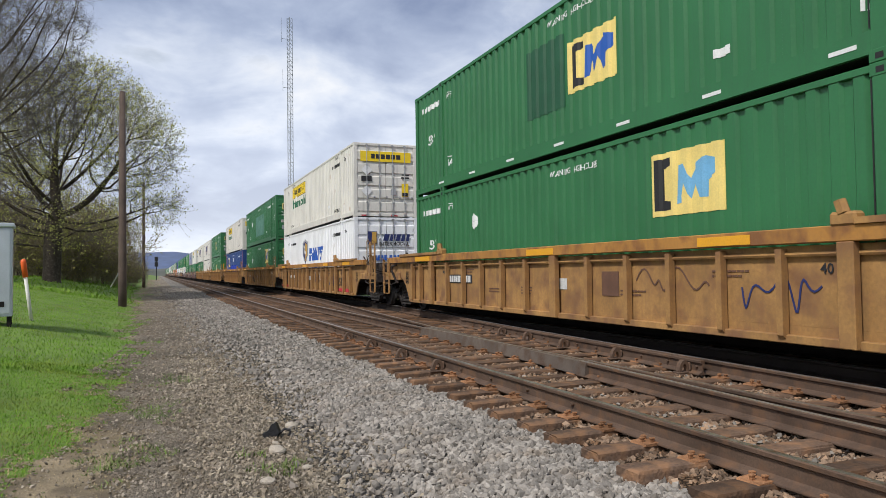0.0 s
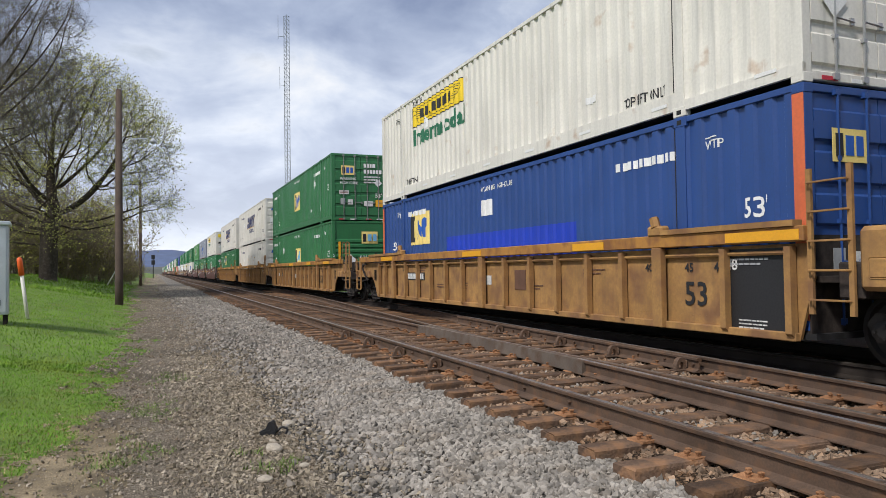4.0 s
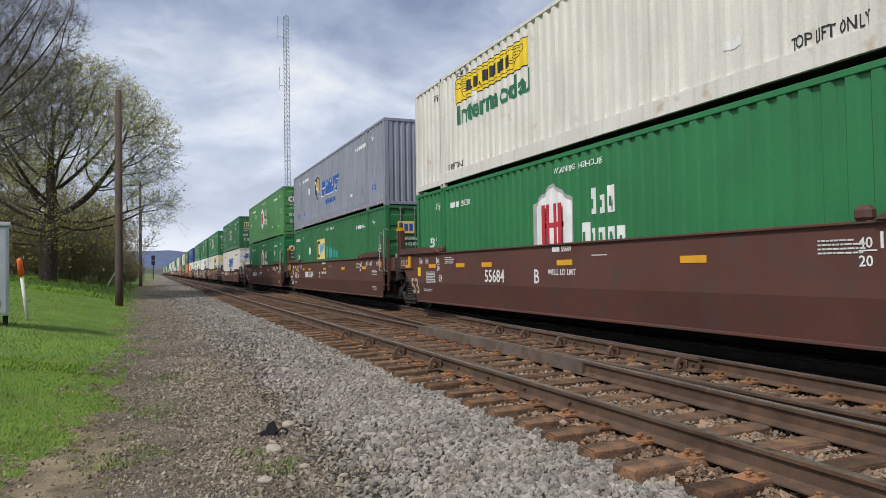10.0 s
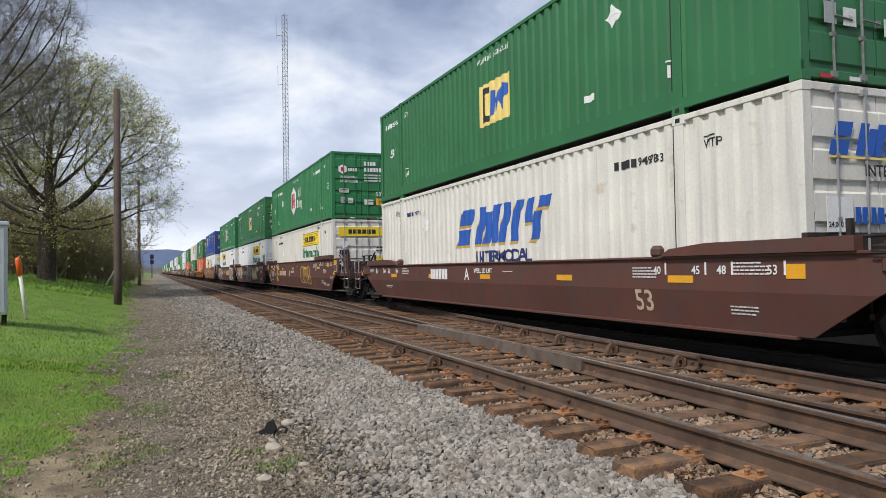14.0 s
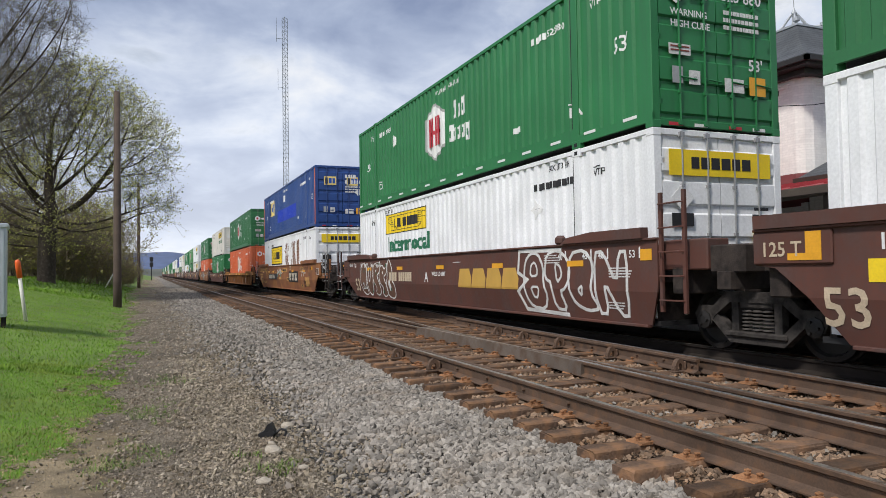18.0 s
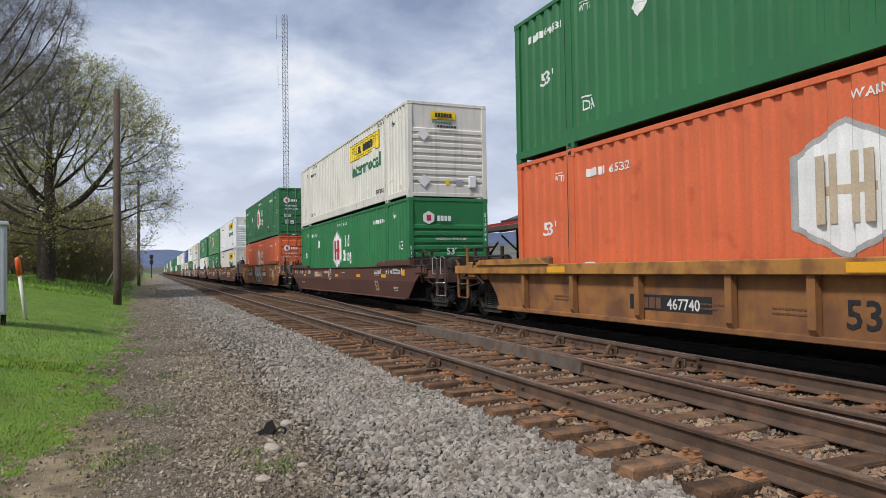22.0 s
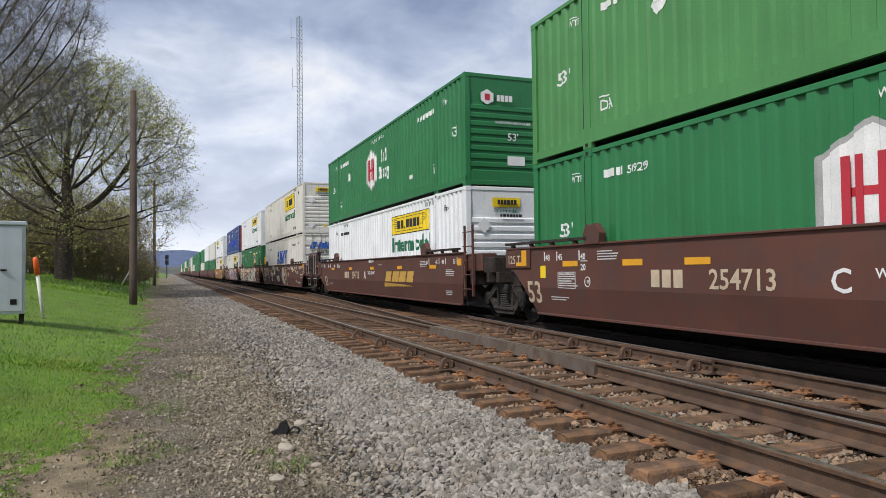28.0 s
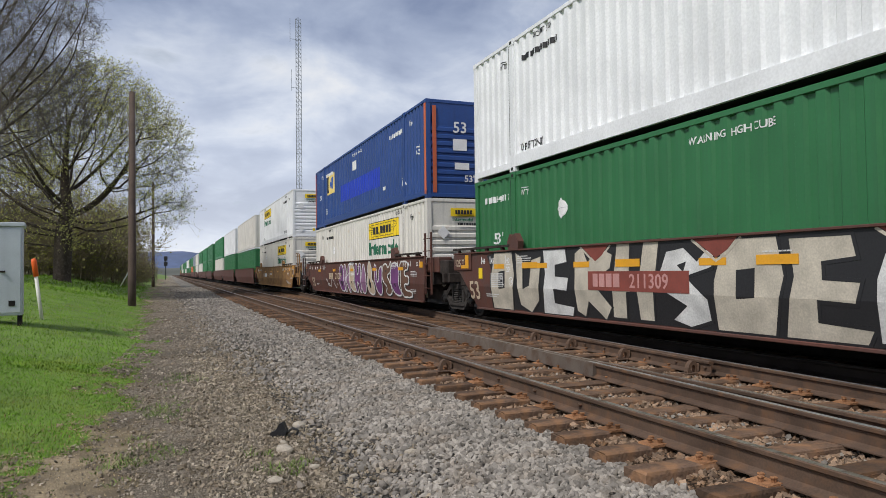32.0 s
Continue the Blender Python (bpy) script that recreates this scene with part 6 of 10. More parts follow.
def night_creature(car):
    """A broad black form with pale crescents, an eye and a mauve edge."""
    body = [(13.1, 0.80), (12.9, 1.02), (12.6, 0.78), (12.25, 0.78), (12.05, 0.92), (11.62, 1.46), (11.3, 1.57), (9.9, 1.575), (8.2, 1.57), (7.2, 1.40), (6.7, 0.9), (7.1, 0.32), (9.9, 0.29), (12.6, 0.29)]
    car_poly(car, "spray_paint", body, "black", True, 0.0025)
    stroke(car, [(12.6, 0.29), (13.1, 0.80), (12.9, 1.02), (12.6, 0.78), (12.25, 0.78), (12.05, 0.92), (11.62, 1.46), (11.3, 1.55)], 0.05, "bone")
    stroke(car, [(12.85, 0.95), (12.58, 0.73), (12.25, 0.72)], 0.05, "mauve")
    for pts, ink in (([(11.55, 0.98), (11.2, 1.20), (10.9, 1.34), (11.1, 1.02), (10.42, 1.10), (10.44, 0.98), (10.95, 0.84), (10.70, 0.78), (11.2, 0.78)], "butter"),
                     ([(11.6, 0.58), (11.0, 0.70), (10.72, 0.72), (10.95, 0.50), (11.25, 0.48)], "butter"), ([(10.80, 1.54), (10.74, 1.32), (10.45, 1.25), (10.2, 1.36), (10.1, 1.56)], "butter"),
                     ([(10.30, 1.06), (9.9, 1.16), (9.75, 1.50), (9.4, 1.52), (9.5, 1.02), (9.9, 0.92)], "butter"), ([(11.1, 0.82), (10.8, 0.96), (10.46, 1.02), (10.5, 0.86), (10.8, 0.80)], "blush"),
                     ([(10.4, 0.46), (9.9, 0.50), (9.5, 0.70), (9.2, 0.60), (9.4, 0.36), (9.9, 0.32)], "maroon"), ([(9.1, 1.45), (8.6, 1.20), (8.2, 1.30), (8.3, 1.52)], "sand"),
                     ([(8.9, 0.95), (8.3, 0.80), (7.7, 0.98), (7.4, 0.70), (8.0, 0.45), (8.7, 0.55)], "sand"), ([(7.9, 1.40), (7.5, 1.05), (7.0, 1.0), (7.2, 1.35)], "umber")):
        car_poly(car, "spray_paint", rounded(pts, 2), ink, True, 0.0045)
    car_poly(car, "spray_paint", rounded([(10.52, 1.50), (10.50, 1.36), (10.30, 1.36), (10.38, 1.50)], 1), "umber", True, 0.0062)
    for pts in ([(11.57, 1.36), (11.85, 1.06), (11.74, 0.61), (11.5, 0.50), (10.94, 0.48)], [(11.68, 0.62), (11.3, 0.66), (10.74, 0.76)], [(10.82, 1.56), (10.72, 1.30), (10.45, 1.22), (10.2, 1.32), (10.05, 1.56)],
                [(10.42, 1.10), (10.0, 0.98), (9.9, 0.56), (10.55, 0.50)], [(11.52, 1.14), (11.4, 0.92), (11.15, 0.76)], [(9.3, 1.52), (9.2, 1.0), (8.7, 0.5)], [(8.0, 1.5), (7.3, 1.2), (6.9, 0.8), (7.2, 0.4)]):
        stroke(car, pts, 0.045, "mauve", t=0.0072)


def pieces(car, i):
    """The sprayed pieces that single cars carry."""
    if i == 6:
        painted(car, ("curl", "hook", "cup", "zig", "step", "hook"), 11.4, 5.6, 0.36, 1.04, (), "navy", 0.055, bend=False, x=-1.405, seed=3)
        for y in (4.75, 4.30):
            stroke(car, [(y + 0.16 * math.cos(a), 0.44 + 0.11 * math.sin(a)) for a in np.linspace(0, 5.7, 10)], 0.045, "navy", False, x=-1.405, closed=True)
        scrawl(car, 4.95, 0.72, 0.8, 0.22, "navy", 5, False, -1.405, 0.018)
        scrawl(car, 3.9, 0.70, 1.0, 0.26, "navy", 8, False, -1.405, 0.018)
    elif i == 12:
        painted(car, ("flame", "bulb", "cup", "hook"), 13.9, 12.1, 0.47, 1.54, ("bone",), "umber", 0.022, over=0.25, seed=4, soft=2)
        spots(car, ((14.38, 0.83), (14.2, 0.99), (14.05, 0.78), (12.62, 0.47), (12.16, 1.46), (11.94, 1.48), (11.90, 0.72), (11.72, 0.86), (12.0, 1.32), (14.12, 1.12)), 0.05, "teal")
        painted(car, ("block", "hook", "cup", "curl"), 9.95, 6.75, 0.40, 1.53, ("black",), "silver", 0.07, seed=3, over=0.12)
        scrawl(car, 6.35, 1.18, 0.7, 0.36, "chalk", 3, True, thick=0.022)
        painted(car, ("step",), 6.45, 5.85, 0.80, 1.14, ("ochre",), "sand", 0.03)
        painted(car, ("flame", "flame", "flame", "flame", "claw"), 5.55, 2.95, 0.40, 1.56, ("butter", "bone"), "black", 0.045, over=0.30, seed=6, soft=2)
        scrawl(car, 2.72, 1.05, 0.32, 0.30, "butter", 2, True, thick=0.05)
        for dz in (1.10, 0.92, 0.74):
            scrawl(car, 2.45, dz - 0.1, 0.75, 0.22, "black", int(50 * dz), True, thick=0.035)
    elif i == 11:
        stroke(car, [(13.20, 0.72), (13.05, 1.10), (12.90, 1.54), (12.70, 1.36), (12.40, 1.20)], 0.15, "gold")
        stroke(car, [(12.96, 1.02), (12.4, 0.86)], 0.09, "gold")
        car_poly(car, "spray_paint", rounded([(13.4, 0.78), (12.9, 0.80), (12.85, 0.58), (13.2, 0.48), (13.45, 0.56)], 1), "gold", True, 0.004)
        painted(car, ("hook", "cup", "drop"), 6.0, 3.6, 0.5, 1.35, ("umber",), "gold", 0.05, seed=9)
    elif i == 13:
        stroke(car, [(2.3, 1.50), (3.85, 1.52), (3.92, 1.10), (3.55, 0.96), (3.95, 0.72), (3.70, 0.38), (2.2, 0.34)], 0.07, "chalk")
        painted(car, ("curl", "bulb", "hook", "zig"), 3.7, 0.5, 0.40, 1.46, (), "chalk", 0.055, seed=5)
        for k in range(4):
            y = 6.8 - 0.75 * k
            car_poly(car, "owner_mark", [(y, 1.20), (y - 0.52, 1.20), (y - 0.64, 0.98), (y - 0.60, 0.76), (y + 0.12, 0.76), (y + 0.06, 0.98)], "gold", True, 0.004)
        painted(car, ("hook", "cup", "bolt", "bolt", "drop"), 15.44, 11.85, 0.33, 1.46, ("umber",), "chalk", 0.036, over=0.18, seed=5, soft=2)
        spots(car, ((15.0, 1.18), (14.9, 0.62), (14.1, 0.50), (13.6, 1.10), (13.3, 1.40), (12.9, 0.52), (12.55, 1.36), (12.1, 0.60), (14.3, 1.22), (13.8, 0.75)), 0.05, "patch")
    elif i == 14:
        car_rect(car, "owner_panel", 6.0, 0.67, 2.65, 0.57, "black", True, 0.004)
        for k, w in enumerate((0.66, 0.66, 0.70)):
            y = 5.83 - 0.77 * k
            car_poly(car, "owner_mark", [(y - a * w, 0.76 + b * 0.38) for a, b in (((0.0, 1.0), (1.0, 1.0), (0.72, 0.0), (0.28, 0.0)) if k < 2 else ((0.0, 1.0), (1.0, 1.0), (0.72, 0.5), (1.0, 0.0), (0.0, 0.0), (0.28, 0.5)))], "bone", True, 0.008)
        for dz in (0.90, 0.945, 0.99):
            car_rect(car, "owner_stripe", 5.55, dz, 1.5, 0.018, "black", True, 0.010)
        for seed in (3, 6, 9):
            scrawl(car, 9.75, 0.86 + 0.02 * seed, 1.7, 0.44, "chalk" if seed != 3 else "teal", seed, True, thick=0.028)
        car_rect(car, "paint_patch", 2.75, 0.44, 0.56, 0.14, "ochre", True, 0.004)
        car_word(car, "GWF13", 2.70, 0.465, 0.15, "black", True, -1.506)
        car_rect(car, "paint_patch", 5.70, 1.34, 0.40, 0.18, "sand", True, 0.004)
        print_block(car, 5.66, 1.46, 3, 0.04, 0.025, "umber", True, -1.506)
        scrawl(car, 13.0, 1.05, 3.0, 0.34, "ochre", 11, True, thick=0.03)
        scrawl(car, 2.4, 0.95, 0.9, 0.45, "chalk", 5, True)
    elif i == 17:
        painted(car, ("bulb", "curl", "zig"), 9.25, 6.15, 0.30, 1.56, ("silver",), "black", 0.055, "black", (-0.16, -0.02), 0.06, seed=8)
        car_rect(car, "owner_panel", 5.5, 0.78, 1.7, 0.36, "black", True, 0.011)
        block_row(car, 5.4, 0.84, 1.45, 0.24, 4, "bone", 0.2, 0.03, 7, "owner_mark", -1.512)
        scrawl(car, 1.4, 0.7, 0.7, 0.6, "chalk", 5, True)
    elif i in (18, 19, 20):
        for k, w in enumerate((0.62, 0.70, 0.66, 0.62)):
            y = 6.42 - 0.74 * k
            car_poly(car, "owner_mark", [(y - a * w - 0.14 * b, 0.80 + 0.33 * b) for a, b in ((0, 0), (1, 0), (1, 0.40), (0.88, 0.52), (1, 0.64), (1, 1), (0.06, 1))], "gold", True)
        car_poly(car, "owner_mark", [(6.60, 0.62), (6.50, 0.76), (4.4, 0.72), (3.6, 0.68)], "gold", True)
    elif i == 21:
        night_creature(car)
        scrawl(car, 13.6, 1.05, 1.1, 0.40, "chalk", 2, True, thick=0.022)
        scrawl(car, 13.5, 0.85, 0.8, 0.30, "bone", 6, True, thick=0.022)
        scrawl(car, 4.4, 1.22, 2.2, 0.24, "white", 12, True, thick=0.022)
        scrawl(car, 2.4, 1.10, 1.6, 0.28, "white", 15, True, thick=0.022)
        painted(car, ("hook", "curl"), 6.5, 4.6, 0.34, 1.50, ("sand", "umber"), "bone", 0.04, seed=4)
        block_row(car, 5.65, 0.86, 0.70, 0.22, 4, "sand", 0.3, 0, 5, "owner_mark", -1.506)
        car_word(car, "211309", 4.6, 0.86, 0.33, "sand", True, -1.51)
    elif i == 22:
        forms = ("block", "cup", "step", "claw", "post", "bolt", "block", "step", "block", "post", "hook")
        car_poly(car, "spray_paint", [(15.1, 1.50), (14.3, 0.33), (2.6, 0.30), (2.2, 1.2), (2.6, 1.56), (5.2, 1.575), (14.4, 1.57)], "black", True, 0.0016)
        painted(car, forms, 15.0, 2.4, 0.30, 1.565, ("bone", "bone", "chalk"), "black", 0.045, "", over=0.02, lean=0.12, soft=0, seed=15)
        for y in (11.2, 5.7, 8.4):
            car_poly(car, "spray_gap", [(y, 1.565), (y - 0.42, 1.30), (y - 0.62, 1.40), (y - 0.80, 1.565)], "maroon", True, 0.0068)
            stroke(car, [(y + 0.04, 1.56), (y - 0.42, 1.26), (y - 0.62, 1.36), (y - 0.86, 1.56)], 0.035, "bone", t=0.0074)
        scrawl(car, 2.1, 0.36, 1.3, 0.26, "black", 16, True)
        scrawl(car, 2.0, 1.15, 1.4, 0.38, "black", 8, True)
        car_rect(car, "paint_patch", 11.0, 0.81, 2.5, 0.32, "maroon", True, 0.011)
        block_row(car, 10.85, 0.87, 0.75, 0.22, 4, "blush", 0.3, 0, 5, "owner_mark", -1.506)
        car_word(car, "211309", 9.85, 0.87, 0.31, "blush", True, -1.513)
        for y in (10.2, 13.4, 7.3):
            car_rect(car, "reflector", y, 1.20, 0.62, 0.12, "amber", True, 0.013)
    elif i == 23:
        painted(car, ("curl", "zig", "hook", "post", "flame", "drop"), 10.3, 5.0, 0.36, 1.50, ("violet", "mauve", "sand"), "chalk", 0.05, "black", seed=18)
        painted(car, ("cup", "bolt", "hook", "step"), 4.9, 1.0, 0.36, 1.50, ("violet", "umber"), "chalk", 0.05, "black", seed=28)
        scrawl(car, 13.0, 0.4, 2.4, 0.5, "chalk", 7, True)




FULL_NAME = {"deep": "green", "bright": "bright green", "old": "faded green", "white": "weathered white", "fresh": "clean white", "grey": "grey", "blue": "blue", "orange": "orange"}


def container(look_, end="door", near=True, upper=True, pitch=WAVE, tint=None):
    """look_: colour key. Built with its near bottom middle at the origin, its length along +y."""
    mat = PAINT[look_]
    c = thing("shipping_container", f"{FULL_NAME[look_]} corrugated steel shipping container " + ("stacked on another container" if upper else "set low in a well car"), "container", "containers on the train")
    hw = CW / 2
    k = look_
    panel = cached(("panel", k, pitch), lambda: side_panel(pitch, DEEP if pitch < 0.5 else 0.02).mesh("side_panel", mat))
    part("side_panel", panel, c, (-hw + 0.012, 0, 0))
    if near:
        part("side_panel", panel, c, pose(hw - 0.012, CL, 0, 0, 0, 180))
    part("roof", cached(("roof", k), lambda: Shape().box(-hw + 0.02, hw - 0.02, 0.02, CL - 0.02, CH - 0.07, CH - 0.012).mesh("roof", mat)), c)
    if near:
        part("floor", cached(("floor", k), lambda: Shape().box(-hw + 0.05, hw - 0.05, 0.05, CL - 0.05, 0.10, 0.18).mesh("floor", PAINT["black"])), c)
    top = cached(("trail", k), lambda: Shape().box(0, 0.07, 0.16, CL - 0.16, CH - 0.085, CH, 0.008).mesh("top_rail", mat))
    low = cached(("brail", k), lambda: Shape().extrude([(0.0, 0.085), (2.0, 0.085), (2.0, 0.105), (CL - 2.0, 0.105), (CL - 2.0, 0.085), (CL, 0.085), (CL, 0.23), (CL - 2.02, 0.23), (CL - 2.02, 0.36), (2.02, 0.36), (2.02, 0.23), (0.0, 0.23)], "x", -0.008, 0.05).mesh("bottom_rail", mat))
    for sx in (-1, 1) if near else (-1,):
        part("top_rail", top, c, (-hw if sx < 0 else hw - 0.07, 0, 0))
        part("bottom_rail", low, c, (-hw if sx < 0 else hw - 0.046, 0, 0))
    post = cached(("post", k), lambda: Shape().box(0, 0.15, 0, 0.16, 0.1, CH - 0.1, 0.01).mesh("corner_post", mat))
    cast = cached(("cast", k), lambda: casting().mesh("corner_casting", mat))
    for x in (-hw, hw - 0.15):
        for y in (0.0, CL - 0.16):
            if not near and (x > 0 and y > 0):
                continue
            part("corner_post", post, c, (x, y, 0))
            for z in (0.0, CH - 0.118) if near and (x < 0 or y == 0.0) else ():
                part("corner_casting", cast, c, (x, y, z))
    if not near:
        part("end_wall", cached(("plain", k), lambda: Shape().box(-1.15, 1.15, 0.03, 0.06, 0.1, CH - 0.05).mesh("end_wall", mat)), c)
        return c
    lift = cached(("lift", k), lambda: lift_post_mesh(mat))
    for y in (1.98, CL - 2.08):
        part("lift_post", lift, c, (-hw, y, 0))
    part("end_sill", cached(("sill", k), lambda: Shape().box(-1.15, 1.15, 0.0, 0.10, 0.035, 0.15, 0.01).mesh("end_sill", mat)), c)
    part("end_header", cached(("head", k), lambda: Shape().box(-1.15, 1.15, 0.0, 0.10, CH - 0.10, CH, 0.01).mesh("end_header", mat)), c)
    part("end_wall", cached(("plain", k), lambda: Shape().box(-1.15, 1.15, 0.03, 0.06, 0.1, CH - 0.05).mesh("end_wall", mat)), c, (0, CL - 0.1, 0))
    if end == "front":
        part("front_wall", cached(("front", k), lambda: front_wall(k in ("orange", "grey")).mesh("front_wall", mat)), c, (0, 0.015, 0))
    else:
        leaf = cached(("leaf", k), lambda: door_leaf().mesh("door", mat))
        rod = cached(("rod", k), lambda: lock_rod().mesh("lock_rod", ZINC if k in ("white", "fresh") else WORN_ZINC if k == "deep" else mat))
        hinge = cached(("hinge", k), lambda: Shape().box(-0.06, 0.05, -0.018, 0.02, 0, 0.10, 0.006).mesh("hinge", mat))
        for x in (-1.135, 0.01):
            d = part("door", leaf, c, (x, 0.02, 0))
            for rx in (0.36, 0.86) if x < 0 else (0.26, 0.76):
                part("lock_rod", rod, d, (rx, 0, 0))
            for z in (0.35, 1.35, 2.35):
                part("hinge", hinge, d, (0.0 if x < 0 else 1.125, 0, z))
    return c


# ---- rail cars ----


def side_frame_mesh():
    s = Shape()
    s.extrude([(-1.08, 0.50), (-0.98, 0.62), (-0.72, 0.62), (-0.48, 0.82), (0.48, 0.82), (0.72, 0.62), (0.98, 0.62), (1.08, 0.50), (1.02, 0.36), (0.78, 0.36),
               (0.70, 0.48), (0.42, 0.68), (-0.42, 0.68), (-0.70, 0.48), (-0.78, 0.36), (-1.02, 0.36)], "x", -0.08, 0.07)
    s.extrude([(-0.78, 0.44), (-0.44, 0.14), (0.44, 0.14), (0.78, 0.44), (0.66, 0.50), (0.40, 0.28), (-0.40, 0.28), (-0.66, 0.50)], "x", -0.07, 0.06)
    for d in (-1, 1):
        s.extrude([(d * 0.29, 0.27), (d * 0.41, 0.27), (d * 0.41, 0.70), (d * 0.29, 0.70)], "x", -0.06, 0.05)
    s.box(-0.11, 0.08, -0.5, 0.5, 0.22, 0.30, 0.02)
    s.box(-0.06, 0.05, -0.28, 0.28, 0.60, 0.72, 0.02)
    return s


def spring_mesh():
    s = Shape()
    for y in (-0.17, 0.0, 0.17):
        for k in range(6):
            z = 0.31 + k * 0.048
            s.lathe([(0.045, z), (0.075, z + 0.012), (0.075, z + 0.024), (0.045, z + 0.034)], "z", 8, (0, y, 0))
    return s


def wheelset_mesh():
    s = Shape()
    s.lathe([(0.075, -1.05), (0.075, 1.05)], "x", 10)
    for sx in (-1, 1):
        prof = [(0.10, 0.60), (0.16, 0.64), (0.34, 0.66), (0.36, 0.69), (0.447, 0.69), (0.447, 0.715), (0.420, 0.735), (0.419, 0.82), (0.36, 0.83), (0.33, 0.78), (0.14, 0.79), (0.10, 0.83)]
        s.lathe([(r, sx * h) for r, h in prof], "x", 24)
        s.lathe([(0.13, sx * 0.92), (0.13, sx * 1.08), (0.06, sx * 1.10)], "x", 8)
        for a in range(3):
            t = a * 2.094
            s.tube((sx * 1.09, 0.075 * math.cos(t), 0.075 * math.sin(t)), (sx * 1.12, 0.075 * math.cos(t), 0.075 * math.sin(t)), 0.02, 6)
    return s


WHEELS = []               # every wheelset, to be turned with the train


def truck(parent, y, near=True):
    t = part("truck", cached("bolster", lambda: Shape().box(-1.0, 1.0, -0.2, 0.2, 0.55, 0.80, 0.03).mesh("truck", STEEL)), parent, (0, y, 0), "black cast steel truck")
    for x in (-0.98, 0.98) if near else (-0.98,):
        part("side_frame", cached("side_frame", lambda: side_frame_mesh().mesh("side_frame", DUSTY)), t, (x, 0, 0) if x < 0 else pose(x, 0, 0, 0, 0, 180))
        if near and x < 0:
            part("spring_group", cached("spring", lambda: spring_mesh().mesh("spring_group", SPRING)), t, (x - 0.02, 0, 0))
    for dy in (-0.89, 0.89):
        w = part("wheelset", cached("wheelset", lambda: wheelset_mesh().mesh("wheelset", WHEEL, False)), t, (0, dy, 0.419))
        if near:
            WHEELS.append((w, dy))
    return t


def ladder_mesh(h, w=0.42, rungs=4, r=0.013):
    s = Shape()
    for y in (0, w):
        s.box(-0.02, 0.02, y - 0.03, y + 0.03, 0, h)
    for k in range(rungs):
        z = h * (k + 0.5) / rungs
        s.path([(0, 0, z), (-0.07, 0.02, z), (-0.07, w - 0.02, z), (0, w, z)], r, 5)
    return s


HW = 1.50                 # half width of a car


def end_frame_mesh(length):
    """The shallow end over a truck: deck, centre sill, bolster arms. Runs from y = 0 to -length."""
    s = Shape()
    s.box(-0.35, 0.35, -length, 0.3, 0.72, 1.10, 0.02)
    s.box(-1.40, 1.40, -0.75, -0.45, 0.78, 1.18, 0.02)
    s.box(-1.25, 1.25, -0.45, 0.05, 0.95, 1.02)
    s.box(-1.42, 1.42, -length * 0.98, -length * 0.98 + 0.14, 0.86, 1.10, 0.01)
    s.box(-1.30, 1.30, -0.02, 0.06, 0.30, 1.50)
    return s


def coupler_mesh():
    s = Shape()
    s.box(-0.09, 0.09, -0.75, 0.2, 0.72, 0.92, 0.02)
    s.extrude([(-0.17, -1.0), (0.05, -1.02), (0.17, -0.92), (0.15, -0.72), (-0.15, -0.72), (-0.2, -0.85)], "z", 0.66, 0.98)
    return s


def hand_wheel():
    s = Shape()
    pts = [(0, 0.28 * math.cos(a), 0.28 * math.sin(a)) for a in np.linspace(0, 2 * math.pi, 17)]
    s.path(pts, 0.014, 5)
    for a in np.linspace(0, 2 * math.pi, 7)[:-1]:
        s.tube((0, 0, 0), (0.03, 0.28 * math.cos(a), 0.28 * math.sin(a)), 0.010, 5)
    s.lathe([(0.05, -0.05), (0.05, 0.10)], "x", 8)
    return s


def plain_side(sx, near_end, far_end, top=1.58):
    """A plate side with a bend at 0.80; its ends cut away over the trucks."""
    x0, x1 = (-HW, -HW + 0.03) if sx < 0 else (HW - 0.03, HW)
    d = 0.10 if sx < 0 else -0.10
    s = Shape()
    na = [(-1.0, 0.80), (-1.35, 0.98), (-1.85, 1.02), (-1.85, top)] if near_end == "c" else [(-0.25, 0.80), (-0.27, 0.98), (-0.27, 1.2), (-0.27, top)]
    fa = [(1.5, top), (1.5, 1.02), (1.3, 0.98), (0.95, 0.80)] if far_end == "c" else [(0.85, top), (0.85, 1.17), (0.55, 1.13), (0.12, 0.80)]
    up = [na[3]] + [(CL + u, w) for u, w in fa] + na[:3]
    lo = [(-0.15 if near_end == "c" else 0.0, 0.30), (CL + (0.15 if far_end == "c" else -0.30), 0.30)]
    n = len(up)
    v = [(x0, y, z) for y, z in up] + [(x1, y, z) for y, z in up] + [(x0 + d, y, z) for y, z in lo] + [(x1 + d, y, z) for y, z in lo]
    f = [tuple(range(n)), tuple(range(n, 2 * n))[::-1]]
    f += [(i, (i + 1) % n, n + (i + 1) % n, n + i) for i in range(n) if i != 4]
    a, b, e, g = 2 * n, 2 * n + 1, 2 * n + 2, 2 * n + 3
    f += [(4, 5, a, b), (n + 5, n + 4, g, e), (a, e, g, b), (5, n + 5, e, a), (4, b, g, n + 4)]
    return s.add(v, f)


